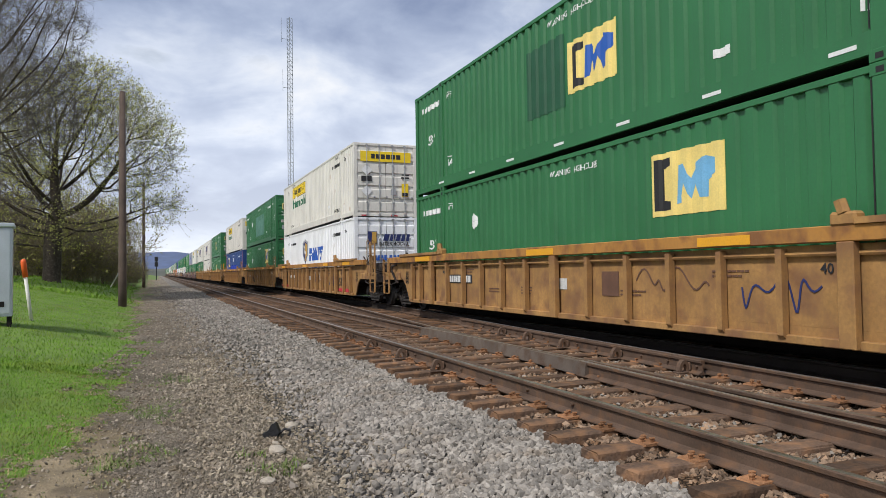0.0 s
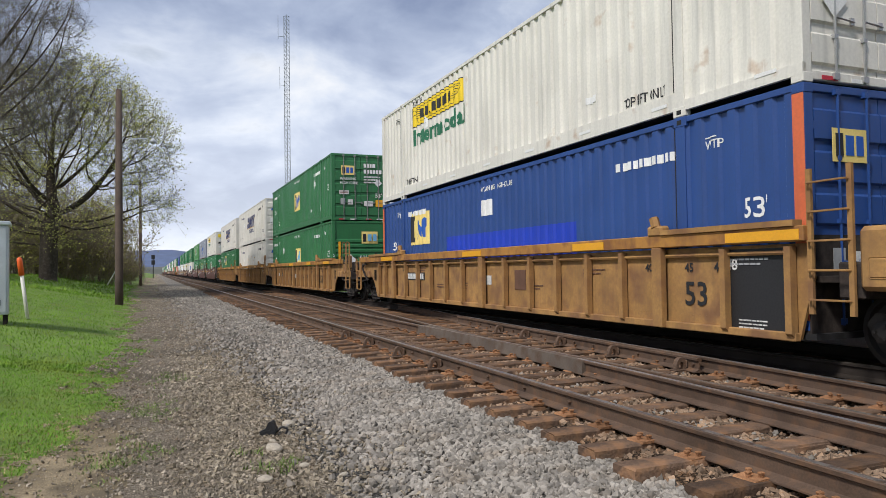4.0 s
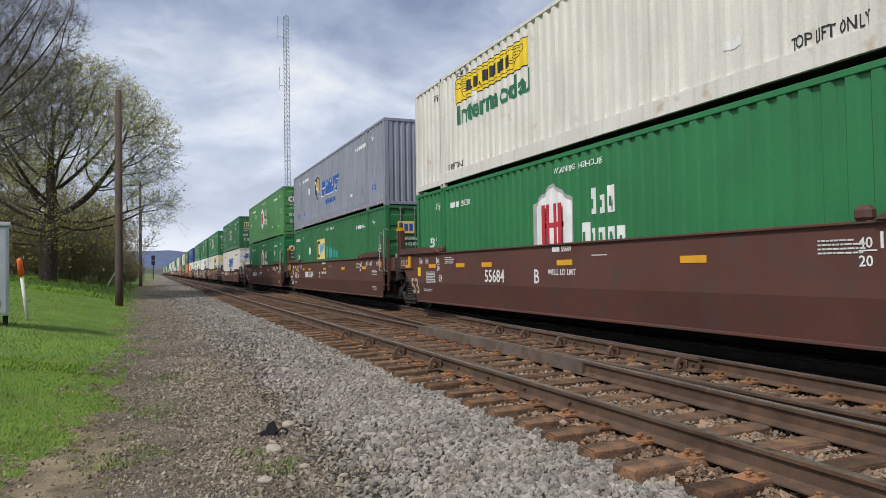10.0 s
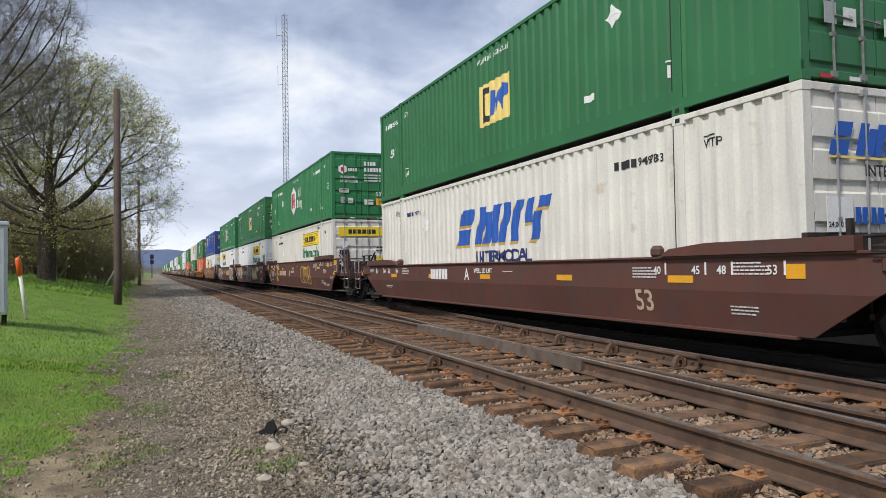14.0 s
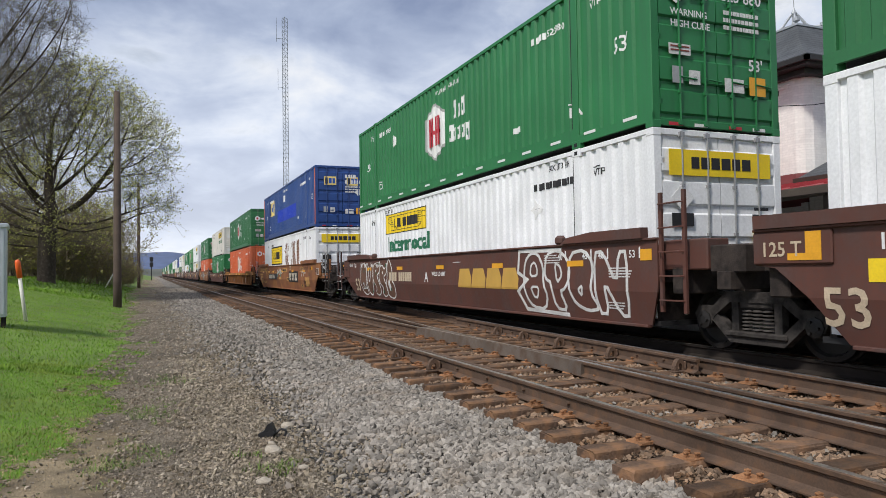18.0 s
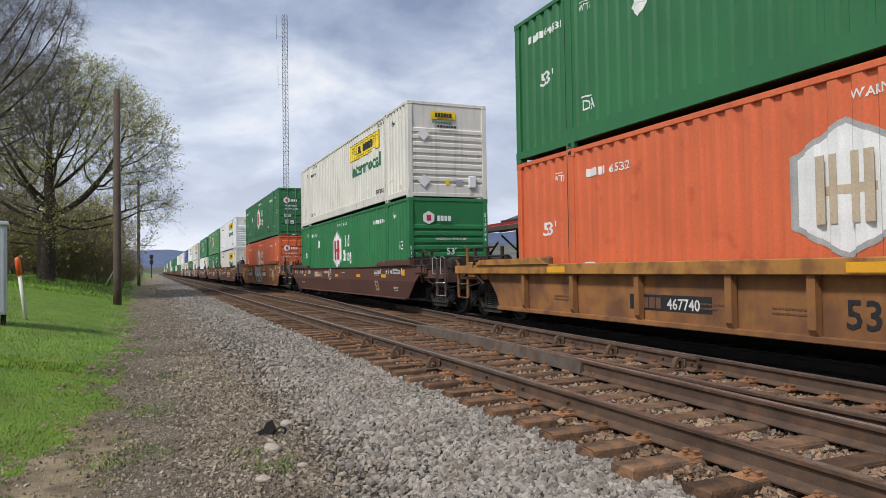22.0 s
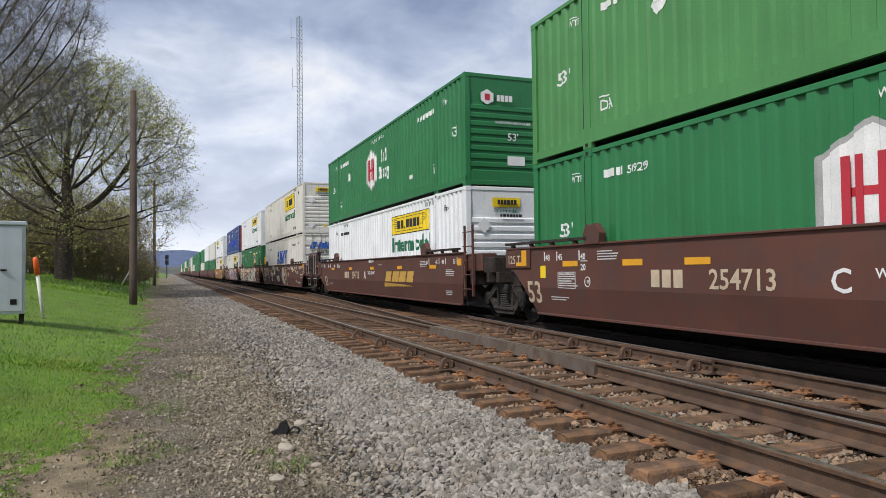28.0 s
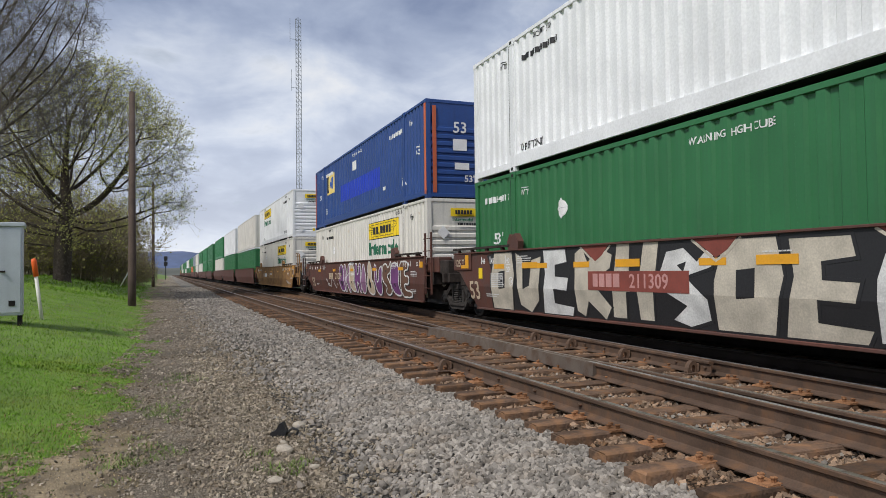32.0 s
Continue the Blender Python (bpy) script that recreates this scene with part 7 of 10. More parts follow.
def ribbed_side(near_end, far_end):
    """Recessed sheet behind the ribs, arched over the trucks."""
    pts = []
    for code, y, d in ((near_end, 0.0, -1), (far_end, CL, 1)):
        r = 2.6
        if code == "a" and d < 0:
            e = [(-0.15, 1.40), (-0.15, 1.00), (0.05, 0.29)]
        elif code == "a":
            e = [(CL + 0.87, 1.40), (CL + 0.87, 1.24), (CL + 1.43, 1.24), (CL + 1.43, 0.84), (CL + 0.66, 0.82), (CL + 0.07, 0.77), (CL - 0.29, 0.56), (CL - 0.52, 0.29)]
        else:
            e = [(y + d * r, 1.40), (y + d * r, 1.02), (y + d * 1.35, 1.00), (y + d * 1.0, 0.92), (y + d * 0.72, 0.74), (y + d * 0.55, 0.50), (y + d * 0.42, 0.29)]
        pts += e if d < 0 else e[::-1]
    return Shape().extrude(pts, "x", -0.02, 0.02)


POST_TOP = {("tan", -1): 2.20, ("tan", 1): 1.55, ("brown", -1): 1.95, ("brown", 1): 1.95, ("rusty", -1): 1.95, ("rusty", 1): 1.95, ("ochre", -1): 1.62, ("ochre", 1): 1.62}


def coupled_end(car, kind, m, colour, y, sgn, drop=0.0, number=0):
    """Ladders, sills, deck, brake gear and hoses at an end that couples. sgn -1: the near end, 1: the far end."""
    a0, a1 = (2.55, 3.10) if sgn < 0 else (2.20, 2.72)
    top = POST_TOP[(colour, sgn)] if not drop else 1.42
    rod = ZINC if colour in ("brown", "rusty") else m
    frame_paint = GRIME if colour == "rusty" else PAINT["sooty"] if colour == "brown" else m
    heavy = number > 17 and colour == "brown"
    key = (colour, kind, sgn, drop)

    def put(name, make, mat, tag="", at=(0, 0, 0), label=""):
        me = cached((name, tag) + key, lambda: make().mesh(name, mat))
        part(name, me, car, (at[0], y + sgn * at[1], at[2]), label)

    def box(x0, x1, d0, d1, z0, z1, b=0.0):
        d0, d1 = sorted((sgn * d0, sgn * d1))
        return Shape().box(x0, x1, d0, d1, z0, z1, b)

    def bent(pts, r, n=6):
        return Shape().path([(x, sgn * d, z) for x, d, z in pts], r, n)

    for sx in (-1, 1):
        if sx > 0:
            put("side_sill", lambda: box(1.34, 1.44, 1.2, a1 + 0.06, 0.90, 1.12, 0.01), m, sx)
            continue
        put("side_sill", lambda: box(sx * 1.39 - 0.05, sx * 1.39 + 0.05, 1.2, a1 + 0.06, 0.90, 1.12, 0.01), m, sx)
        for k, d in enumerate((a0, a1)):
            zt = top if k == 0 or colour != "ochre" else 1.30
            put("ladder_stile", lambda: box(sx * 1.45 - 0.02, sx * 1.45 + 0.02, d - 0.045, d + 0.045, 0.48, zt, 0.006).box(sx * 1.47 - 0.015, sx * 1.47 + 0.015, sgn * d - 0.02, sgn * d + 0.02, 0.55, 0.58), frame_paint, (sx, k))
            put("grab_iron", lambda: bent([(sx * 1.44, d - 0.13, 1.02), (sx * 1.53, d - 0.13, 1.03), (sx * 1.53, d - 0.13, zt + 0.02), (sx * 1.53, d - 0.02, zt + 0.05), (sx * 1.44, d, zt - 0.02)], 0.013), rod, (sx, k))
        put("stirrup_step", lambda: bent([(sx * 1.45, a0, 0.86), (sx * 1.46, a0 - 0.02, 0.47), (sx * 1.46, a1 + 0.02, 0.47), (sx * 1.45, a1, 0.86)], 0.015), rod if colour == "brown" else frame_paint, sx)
        for k, z in enumerate((0.80, 1.14, 1.46, 1.80, 2.10)):
            if z < top - 0.05 and not (colour in ("brown", "rusty") and z > 1.3):
                put("rung", lambda: bent([(sx * 1.45, a0, z), (sx * 1.51, a0 + 0.04, z), (sx * 1.51, a1 - 0.04, z), (sx * 1.45, a1, z)], 0.014), rod if k == 0 else frame_paint, (sx, k))
        put("brace", lambda: bent([(sx * 1.25, 1.0, 1.72), (sx * 1.25, a0 - 0.25, 1.14)], 0.032, 4), GRIME, sx)
        put("uncoupling_rod", lambda: bent([(sx * 1.40, a0 - 0.75, 0.86), (sx * 1.46, a0 - 0.55, 0.80), (sx * 1.42, a1 + 0.05, 0.66), (sx * 0.9, a1 + 0.32, 0.80), (sx * 0.25, a1 + 0.40, 0.74)], 0.014), DUSTY, sx)
    put("end_sill", lambda: box(-1.42, 1.42, a1 - 0.08, a1 + 0.08, 0.80, 1.12, 0.01), GRIME if colour != "brown" else frame_paint)
    put("deck", lambda: box(-1.32, 1.32, 1.1, a1 + 0.1, 1.12, 1.155), GRIME)
    for x in (-0.55, 0.0):
        put("deck_rail", lambda: box(x - 0.03, x + 0.03, 1.1, a1 + 0.1, 1.155, 1.20), GRIME, x)
    put("brake_cylinder", lambda: Shape().lathe([(0.0, -0.32), (0.10, -0.32), (0.14, -0.26), (0.14, 0.22), (0.10, 0.28), (0.0, 0.28)], "y", 12, (-0.75, sgn * (a0 - 0.4), 1.33)), GRIME)
    put("valve_block", lambda: box(-1.10, -0.85, a0 - 0.2, a0 + 0.1, 1.15, 1.42, 0.03).tube((-0.95, sgn * a0, 1.3), (-0.95, sgn * (a0 + 0.35), 1.25), 0.03, 6), GRIME)
    put("pipe_run", lambda: bent([(-1.25, 0.9, 1.35), (-1.22, 1.5, 1.24), (-1.0, 1.9, 1.24), (-0.9, a1, 1.18), (-0.35, a1 + 0.12, 0.9)], 0.022), GRIME)
    put("brake_rigging", lambda: bent([(-0.7, 1.0, 0.62), (-0.6, 1.8, 0.70), (-0.75, 2.5, 0.62)], 0.03, 5).box(-0.85, -0.55, sgn * 1.75 - 0.06, sgn * 1.75 + 0.06, 0.45, 0.95, 0.02), STEEL)
    for k, x in enumerate((-0.32, -0.20)):
        put("air_hose", lambda: bent([(x, a1 + 0.10, 0.74), (x, a1 + 0.20, 0.56), (x + 0.02, a1 + 0.30, 0.32), (x + 0.04, a1 + 0.42, 0.24), (x + 0.04, a1 + 0.62, 0.27)], 0.032, 7), HOSE, k)
    if sgn < 0 and heavy:
        put("hand_brake_wheel", hand_wheel, GRIME, "h", (-1.12, 3.50, 2.11))
        put("brake_stand", lambda: Shape().extrude([(-1.9, 1.15), (-3.35, 1.15), (-3.45, 2.15), (-3.20, 2.15), (-3.0, 1.75), (-2.0, 1.45)], "x", -1.08, -1.0), GRIME, "h")
        put("brake_chain", lambda: bent([(-1.10, 3.35, 1.95), (-1.12, 3.55, 1.5), (-1.10, 3.75, 1.2)], 0.022), GRIME, "h")
    elif sgn < 0 and not drop:
        put("hand_brake_wheel", hand_wheel, m if colour == "brown" else GRIME, "", (-1.20, 1.62 if kind != "low" else 3.55, 1.50))
        put("brake_stand", lambda: box(-1.14, -0.98, 1.52, 1.72, 1.15, 1.75, 0.02) if kind != "low" else box(-1.14, -0.98, 3.3, 3.5, 1.0, 1.75, 0.02), m)
    else:
        put("brake_pipe", lambda: bent([(-1.46, 1.44, 1.36), (-1.53, 1.62, 1.34), (-1.54, 1.68, 1.22), (-1.48, 1.50, 0.92), (-1.42, 1.40, 0.80)], 0.034), GRIME)
    if heavy and sgn < 0:
        put("air_reservoir", lambda: Shape().lathe([(0.0, -0.62), (0.10, -0.61), (0.17, -0.58), (0.22, -0.50), (0.225, -0.49), (0.225, -0.46), (0.22, -0.45), (0.22, 0.50), (0.17, 0.58), (0.10, 0.61), (0.0, 0.62)], "y", 28, (-1.0, -1.66, 1.94)), PAINT["sooty"], "h")
        for k, d in enumerate((1.05, 2.0)):
            put("reservoir_cradle", lambda: box(-1.22, -0.80, d - 0.05, d + 0.05, 1.15, 1.80), frame_paint, ("h", k))
        put("cross_rail", lambda: bent([(-1.40, a0 - 0.6, 1.30), (-1.40, 3.9, 1.30)], 0.03), GRIME, "h")
        put("end_walkway", lambda: box(-1.25, 1.25, a1, 3.72, 1.08, 1.14), GRIME, "h")
    elif colour == "brown" and sgn < 0 and not drop and number < 10:
        for k, d in enumerate((2.72, 2.98)):
            put("deck_post", lambda: box(-0.98, -0.86, d - 0.05, d + 0.05, 1.15, 2.28, 0.01), m, k)
            part("post_cap", cached("post_cap", lambda: Shape().box(-0.065, 0.065, -0.055, 0.055, 0, 0.10).mesh("post_cap", INK["amber"])), car, (-0.92, y - d, 2.20))
        put("post_tie", lambda: box(-0.96, -0.88, 2.72, 2.98, 2.05, 2.16), m)
        put("vent_pipe", lambda: bent([(-0.92, 2.75, 2.30), (-0.92, 2.95, 2.38), (-0.92, 3.55, 2.36), (-0.92, 3.72, 2.26), (-0.92, 3.76, 2.05), (-0.92, 3.76, 1.15)], 0.028), ZINC)
        put("air_reservoir", lambda: Shape().lathe([(0.0, -0.48), (0.13, -0.46), (0.19, -0.38), (0.19, 0.38), (0.13, 0.46), (0.0, 0.48)], "y", 14, (-0.45, -3.25, 1.52)), m)
        for k, d in enumerate((3.04, 3.46)):
            put("reservoir_cradle", lambda: box(-0.62, -0.28, d - 0.04, d + 0.04, 1.15, 1.40), m, k)
        put("end_walkway", lambda: box(-1.25, 1.25, a1, 3.72, 1.08, 1.14), GRIME)
    if colour == "rusty" and sgn < 0:
        put("air_reservoir", lambda: Shape().lathe([(0.0, -0.40), (0.15, -0.36), (0.18, -0.30), (0.18, 0.30), (0.15, 0.36), (0.0, 0.40)], "x", 14, (-0.4, -2.3, 1.42)), GRIME)
    if kind == "low" or drop:
        for k, z in enumerate((1.42, 1.62)):
            put("hand_rail", lambda: bent([(-1.36, 0.35 if k == 0 else 1.0, z), (-1.36, a0, z)], 0.022), GRIME, k)
        for d in (0.6, 1.3, 1.95):
            put("rail_post", lambda: box(-1.39, -1.33, d - 0.03, d + 0.03, 1.2, 1.62), GRIME, d)
        if kind == "low":
            put("bolster_bracket", lambda: box(-1.52, -1.36, 1.70, 2.05, 0.95, 1.30, 0.02), PAINT["yellow"])
        if kind == "low":
            put("rubber_bumper", lambda: Shape().lathe([(0.0, 0.0), (0.10, 0.01), (0.10, 0.08), (0.08, 0.12), (0.0, 0.12)], "x", 12, (-1.56, sgn * 2.2, 1.06)), GRIME)


def low_side(sx):
    """Recessed sheet of the shallow car, arched over both trucks."""
    e = [(-1.75, 1.05), (-1.30, 0.95), (-1.05, 0.80), (-0.82, 0.56), (-0.68, 0.31)]
    pts = e + [(CL - u, w) for u, w in e[::-1]]
    return Shape().extrude(pts, "x", -0.02, 0.02)


def rail_car(kind, ends, near=True, colour="brown", guide="band", drop=0.0, number=0):
    """A car that carries two stacked containers in its well. ends: near and far, each c (coupler) or a (shared truck)."""
    m = PAINT[colour]
    names = {"tan": "tan", "rusty": "rust-streaked reddish ochre", "brown": "dark brown", "ochre": "weathered yellow"}
    sides = {"ribbed": "with ribbed sides", "low": "with low ribbed sides", "plain": "with plain plate sides"}
    car = thing("well_car", f"{names[colour]} steel well car {sides[kind]}", "rail car", "well cars of the train")
    reach = {"a": 1.6, "c": 2.75}
    if kind == "ribbed":
        for sx in (-1, 1):
            x = sx * (HW - 0.02)
            part("side_sheet", cached(("sheet", colour, ends), lambda: ribbed_side(*ends).mesh("side_sheet", m)), car, (x - sx * 0.10, 0, 0))
            part("top_chord", cached(("chord", ends), lambda: Shape().box(-0.07, 0.07, -(1.95 if ends[0] == "c" else 0.15), CL + (1.95 if ends[1] == "c" else 0.90), 1.42, 1.60, 0.012).mesh("top_chord", PAINT["yellow"])), car, (x, 0, 0))
            part("chord_pipe", cached("cpipe", lambda: Shape().tube((0, 0.1, 1.30), (0, CL - 0.1, 1.30), 0.03, 6).mesh("chord_pipe", m)), car, (x - sx * 0.04, 0, 0))
            part("bottom_sill", cached(("bsill", colour, ends), lambda: Shape().box(-0.05, 0.05, -0.15 if ends[0] == "c" else 0.05, CL + (0.15 if ends[1] == "c" else -0.5), 0.27, 0.37, 0.01).mesh("bottom_sill", m)), car, (x - sx * 0.05, 0, 0))
            rib = cached(("rib", colour, sx), lambda: Shape().extrude([(0.0, 1.37), (0.0, 0.36), (-sx * 0.075, 0.29), (-sx * 0.10, 0.29), (-sx * 0.10, 1.37)], "y", -0.045, 0.045).mesh("rib", m))
            middle = (6.05, 7.42, 8.95, 10.35) if number in (2, 5) else (6.13, 7.21, 9.38, 10.42)
            for y in (0.1, 1.1, 3.22, 4.17, 5.15, *middle, 11.45, 12.46, 13.47, 15.4, 16.05) if near and sx < 0 else ():
                if y < 16 or ends[1] != "a":
                    part("rib", rib, car, (x + sx * 0.045, y, 0))
            for y in (2.34, 8.27, 14.5) if near and sx < 0 else ():
                part("splice_post", cached(("splice", colour, sx), lambda: Shape().box(-0.055, 0.055, -0.10, 0.10, 0.28, 1.42, 0.01).mesh("splice_post", m)), car, (x + sx * 0.02, y, 0))
            if near and sx < 0:
                part("weld_seam", cached(("seam", colour), lambda: Shape().box(-0.022, -0.018, 0.3, CL - 0.6, 0.475, 0.487).mesh("weld_seam", m)), car, (x - sx * 0.10, 0, 0))
    elif kind == "low":
        for sx in (-1, 1):
            x = sx * (HW - 0.02)
            part("side_sheet", cached(("lsheet", colour), lambda: low_side(sx).mesh("side_sheet", m)), car, (x - sx * 0.10, 0, 0))
            part("top_chord", cached("lchord", lambda: Shape().box(-0.08, 0.08, -3.1, CL + 2.7, 1.03, 1.22, 0.012).mesh("top_chord", PAINT["yellow"])), car, (x, 0, 0))
            part("bottom_sill", cached(("lsill", colour), lambda: Shape().box(-0.06, 0.06, -0.65, CL + 0.65, 0.27, 0.35, 0.01).mesh("bottom_sill", m)), car, (x - sx * 0.06, 0, 0))
            rib = cached(("lrib", colour, sx), lambda: Shape().extrude([(0.0, 1.03), (0.0, 0.42), (-sx * 0.08, 0.29), (-sx * 0.10, 0.29), (-sx * 0.10, 1.03)], "y", -0.055, 0.055).mesh("rib", m))
            for y in () if sx > 0 else (13.88, 12.1, 10.28, 9.07, 7.81, 6.56, 5.33, 3.47, 1.5, 0.2, 15.6):
                part("rib", rib, car, (x + sx * 0.04, y, 0))
    else:
        ra, rb = (1.85 if ends[0] == "c" else 0.27), (1.5 if ends[1] == "c" else 0.85)
        for sx in (-1, 1):
            part("side_plate", cached(("plate", colour, ends, sx, drop), lambda: plain_side(sx, *ends, 1.58 - drop).mesh("side_plate", m)), car)
            part("top_flange", cached(("flange", colour, ends), lambda: Shape().box(-0.04, 0.10, -ra, CL + rb, 1.565, 1.60, 0.006).mesh("top_flange", m)), car, (sx * HW if sx < 0 else HW - 0.06, 0, -drop))
            part("bottom_sill", cached(("psill", colour), lambda: Shape().box(-0.05, 0.05, 0.05, CL - 0.35, 0.26, 0.305, 0.008).mesh("bottom_sill", m)), car, (sx * (HW - 0.10), 0, 0))
        if near:
            # a boxed panel closes the side over each end
            for code, y, sgn in ((ends[0], 0.0, -1), (ends[1], CL, 1)):
                if sgn < 0 and code == "a":
                    continue
                d0, d1, z0 = (1.05, 1.80, 1.04) if sgn < 0 else (0.72, 1.47, 0.96) if code == "c" else (-0.22, 0.85, 1.17)
                u0, u1 = sorted((sgn * d0, sgn * d1))
                panel = part("end_panel", cached(("epanel", colour, code, sgn, drop), lambda: Shape().box(-0.035, 0.0, u0, u1, z0, 1.56 - drop, 0.02).mesh("end_panel", m)), car, (-HW, y, 0))
                if code == "c":
                    for k in range(3):
                        part("louvre", cached(("louvre", sgn), lambda: Shape().box(-0.045, -0.034, sgn * 1.1 - 0.14, sgn * 1.1 + 0.14, 0, 0.022).mesh("louvre", GRIME)), panel, (0, 0, 1.20 + 0.055 * k))
    part("well_floor", cached(("wfloor", colour), lambda: Shape().box(-1.32, 1.32, -0.1, CL + 0.1, 0.29, 0.36).mesh("well_floor", PAINT["black"])), car)
    for code, y, turn in ((ends[0], 0.0, 0), (ends[1], CL, 180)):
        r = reach[code]
        at = pose(0, y, 0, 0, 0, turn)
        em = GRIME if near else m
        if kind == "low":
            part("end_frame", cached(("eframe", "low"), lambda: Shape().box(-0.35, 0.35, -2.75, 0.3, 0.72, 1.06, 0.02).box(-1.38, 1.38, -1.9, -1.6, 0.82, 1.10, 0.02).box(-1.30, 1.30, -0.02, 0.06, 0.30, 1.15).mesh("end_frame", em)), car, at)
        else:
            part("end_frame", cached(("eframe", em.name, code), lambda: end_frame_mesh(r).mesh("end_frame", em)), car, at)
        if code == "c":
            truck(car, y + (-1.75 if turn == 0 else 1.75), near)
            if near:
                part("coupler", cached("coupler", lambda: coupler_mesh().mesh("coupler", STEEL)), car, at @ pose(0, -2.6, 0))
                coupled_end(car, kind, m, colour, y, -1 if turn == 0 else 1, drop, number)
        elif near:
            part("articulation", cached(("artic", colour), lambda: Shape().box(-0.55, 0.55, -1.58, -0.9, 0.72, 1.32, 0.06).mesh("articulation", GRIME)), car, at)
            if turn == 0 and kind == "plain":
                part("end_box", cached(("endbox", colour), lambda: Shape().box(-1.40, -1.0, -1.15, -0.2, 1.12, 1.55, 0.02).mesh("end_box", m)), car)
                part("end_box", cached("endboxr", lambda: Shape().box(-1.36, -1.0, -1.75, -1.15, 1.08, 1.45, 0.02).mesh("end_box", GRIME)), car)
            if kind == "ribbed":
                c0, c1, ct = (-1.18, -0.73, 1.55) if turn == 0 else (CL + 0.87, CL + 1.43, 1.50)
                part("end_casting", cached(("ecast", colour, turn), lambda: Shape().box(-1.46, -1.02, c0, c1, 0.87, ct, 0.05).box(-1.475, -1.45, c0 + 0.12, c1 - 0.12, 1.0, 1.22, 0.02).mesh("end_casting", m)), car)
            if turn == 0:
                y0 = -0.83 if kind == "plain" else -0.67
                lad = (("ladder2", colour), 0.48, 1.72, 5, 0.52) if kind == "plain" else (("ladder3", colour), 0.50, 1.63, 5, 0.60)
                part("ladder", cached(lad[0], lambda: ladder_mesh(lad[2], lad[1], lad[3]).mesh("ladder", m)), car, (-1.49 if kind == "plain" else -1.46, y0, lad[4]))
            if turn == 0 and kind == "plain" and number in (8, 9):
                for k, d in enumerate((0.30, 0.78)):
                    part("grab_iron", cached(("agrab", k), lambda: Shape().path([(-1.50, 0, 1.12), (-1.60, 0.02, 1.14), (-1.60, 0.02, 2.30 + 0.12 * k), (-1.60, -0.08, 2.36 + 0.12 * k), (-1.50, -0.10, 2.30 + 0.12 * k)], 0.018, 6).mesh("grab_iron", ZINC)), car, (0, -d, 0))
                if number == 8 or number == 9:
                    for k, d in enumerate((1.18, 1.42)):
                        part("deck_post", cached(("apost", colour), lambda: Shape().extrude([(-0.05, 1.1), (0.05, 1.1), (0.05, 2.45), (-0.05, 2.45)], "x", -0.07, 0.07).mesh("deck_post", m)), car, (-1.22, -d, 0))
                        part("post_cap", cached("post_cap2", lambda: Shape().box(-0.075, 0.075, -0.055, 0.055, 0, 0.10).mesh("post_cap", INK["amber"])), car, (-1.22, -d, 2.36))
                    part("post_foot", cached(("pfoot", colour), lambda: Shape().extrude([(-0.24, 1.1), (0.20, 1.1), (0.10, 1.40), (-0.10, 1.40)], "x", -0.10, 0.06).mesh("post_foot", m)), car, (-1.22, -1.3, 0))
        if code == "a" and turn == 0:
            truck(car, y - 1.6, near)
    if near and kind != "low":
        # guides where the container drops in
        for y in (0.0, CL):
            d = 1 if y == 0 else -1
            out = 0.0 if (y == 0 and ends[0] == "a" and kind == "plain") else 0.8
            if kind == "ribbed":
                part("container_guide", cached(("rguide", d, ends), lambda: Shape().box(-0.10, 0.05, *sorted(((-0.8 if ends[0 if d > 0 else 1] == "c" or d < 0 else -0.04) * d, 2.2 * d)), 1.60, 1.67).mesh("container_guide", m)), car, (-HW + 0.02, y, 0))
                part("guide_bracket", cached(("rbr", colour), lambda: Shape().box(-0.09, 0.08, -0.16, 0.16, 1.58, 1.74, 0.03).tube((-0.04, 0, 1.72), (-0.04, 0.05, 1.86), 0.07, 6).mesh("guide_bracket", m)), car, (-HW + 0.02, y + 2.35 * d, 0))
            elif guide == "band":
                part("container_guide", cached(("guide", colour, d, out), lambda: Shape().extrude([(-out * d, 1.60), (2.2 * d, 1.60), (2.0 * d, 1.70), (1.3 * d, 1.76), (-out * d, 1.76)], "x", -0.10, 0.04).mesh("container_guide", m)), car, (-HW + 0.02, y, -drop))
                part("guide_bracket", cached(("gbr", colour), lambda: Shape().box(-0.09, 0.08, -0.10, 0.10, 1.58, 1.76, 0.05).mesh("guide_bracket", m)), car, (-HW + 0.02, y + 2.35 * d, -drop))
            else:
                part("container_guide", cached(("grail", d, out), lambda: Shape().box(-0.09, 0.03, *sorted((-out * d, 2.3 * d)), 1.66, 1.71).mesh("container_guide", GRIME)), car, (-HW + 0.02, y, 0))
                for u in (-0.5 if out else 0.1, 0.3, 1.1, 1.9):
                    part("guide_strut", cached(("gstrut", colour), lambda: Shape().extrude([(-0.05, 1.59), (0.05, 1.59), (0.12, 1.67), (0.02, 1.67)], "x", -0.03, 0.03).mesh("guide_strut", m)), car, (-HW, y + u * d, 0))
                part("guide_bracket", cached(("ghorn", colour), lambda: Shape().extrude([(-0.22, 1.58), (0.22, 1.58), (0.25, 1.76), (0.14, 1.92), (0.04, 1.88), (-0.10, 1.93), (-0.25, 1.76)], "x", -0.08, 0.05).mesh("guide_bracket", m)), car, (-HW + 0.02, y + 2.45 * d, 0))
    elif near:
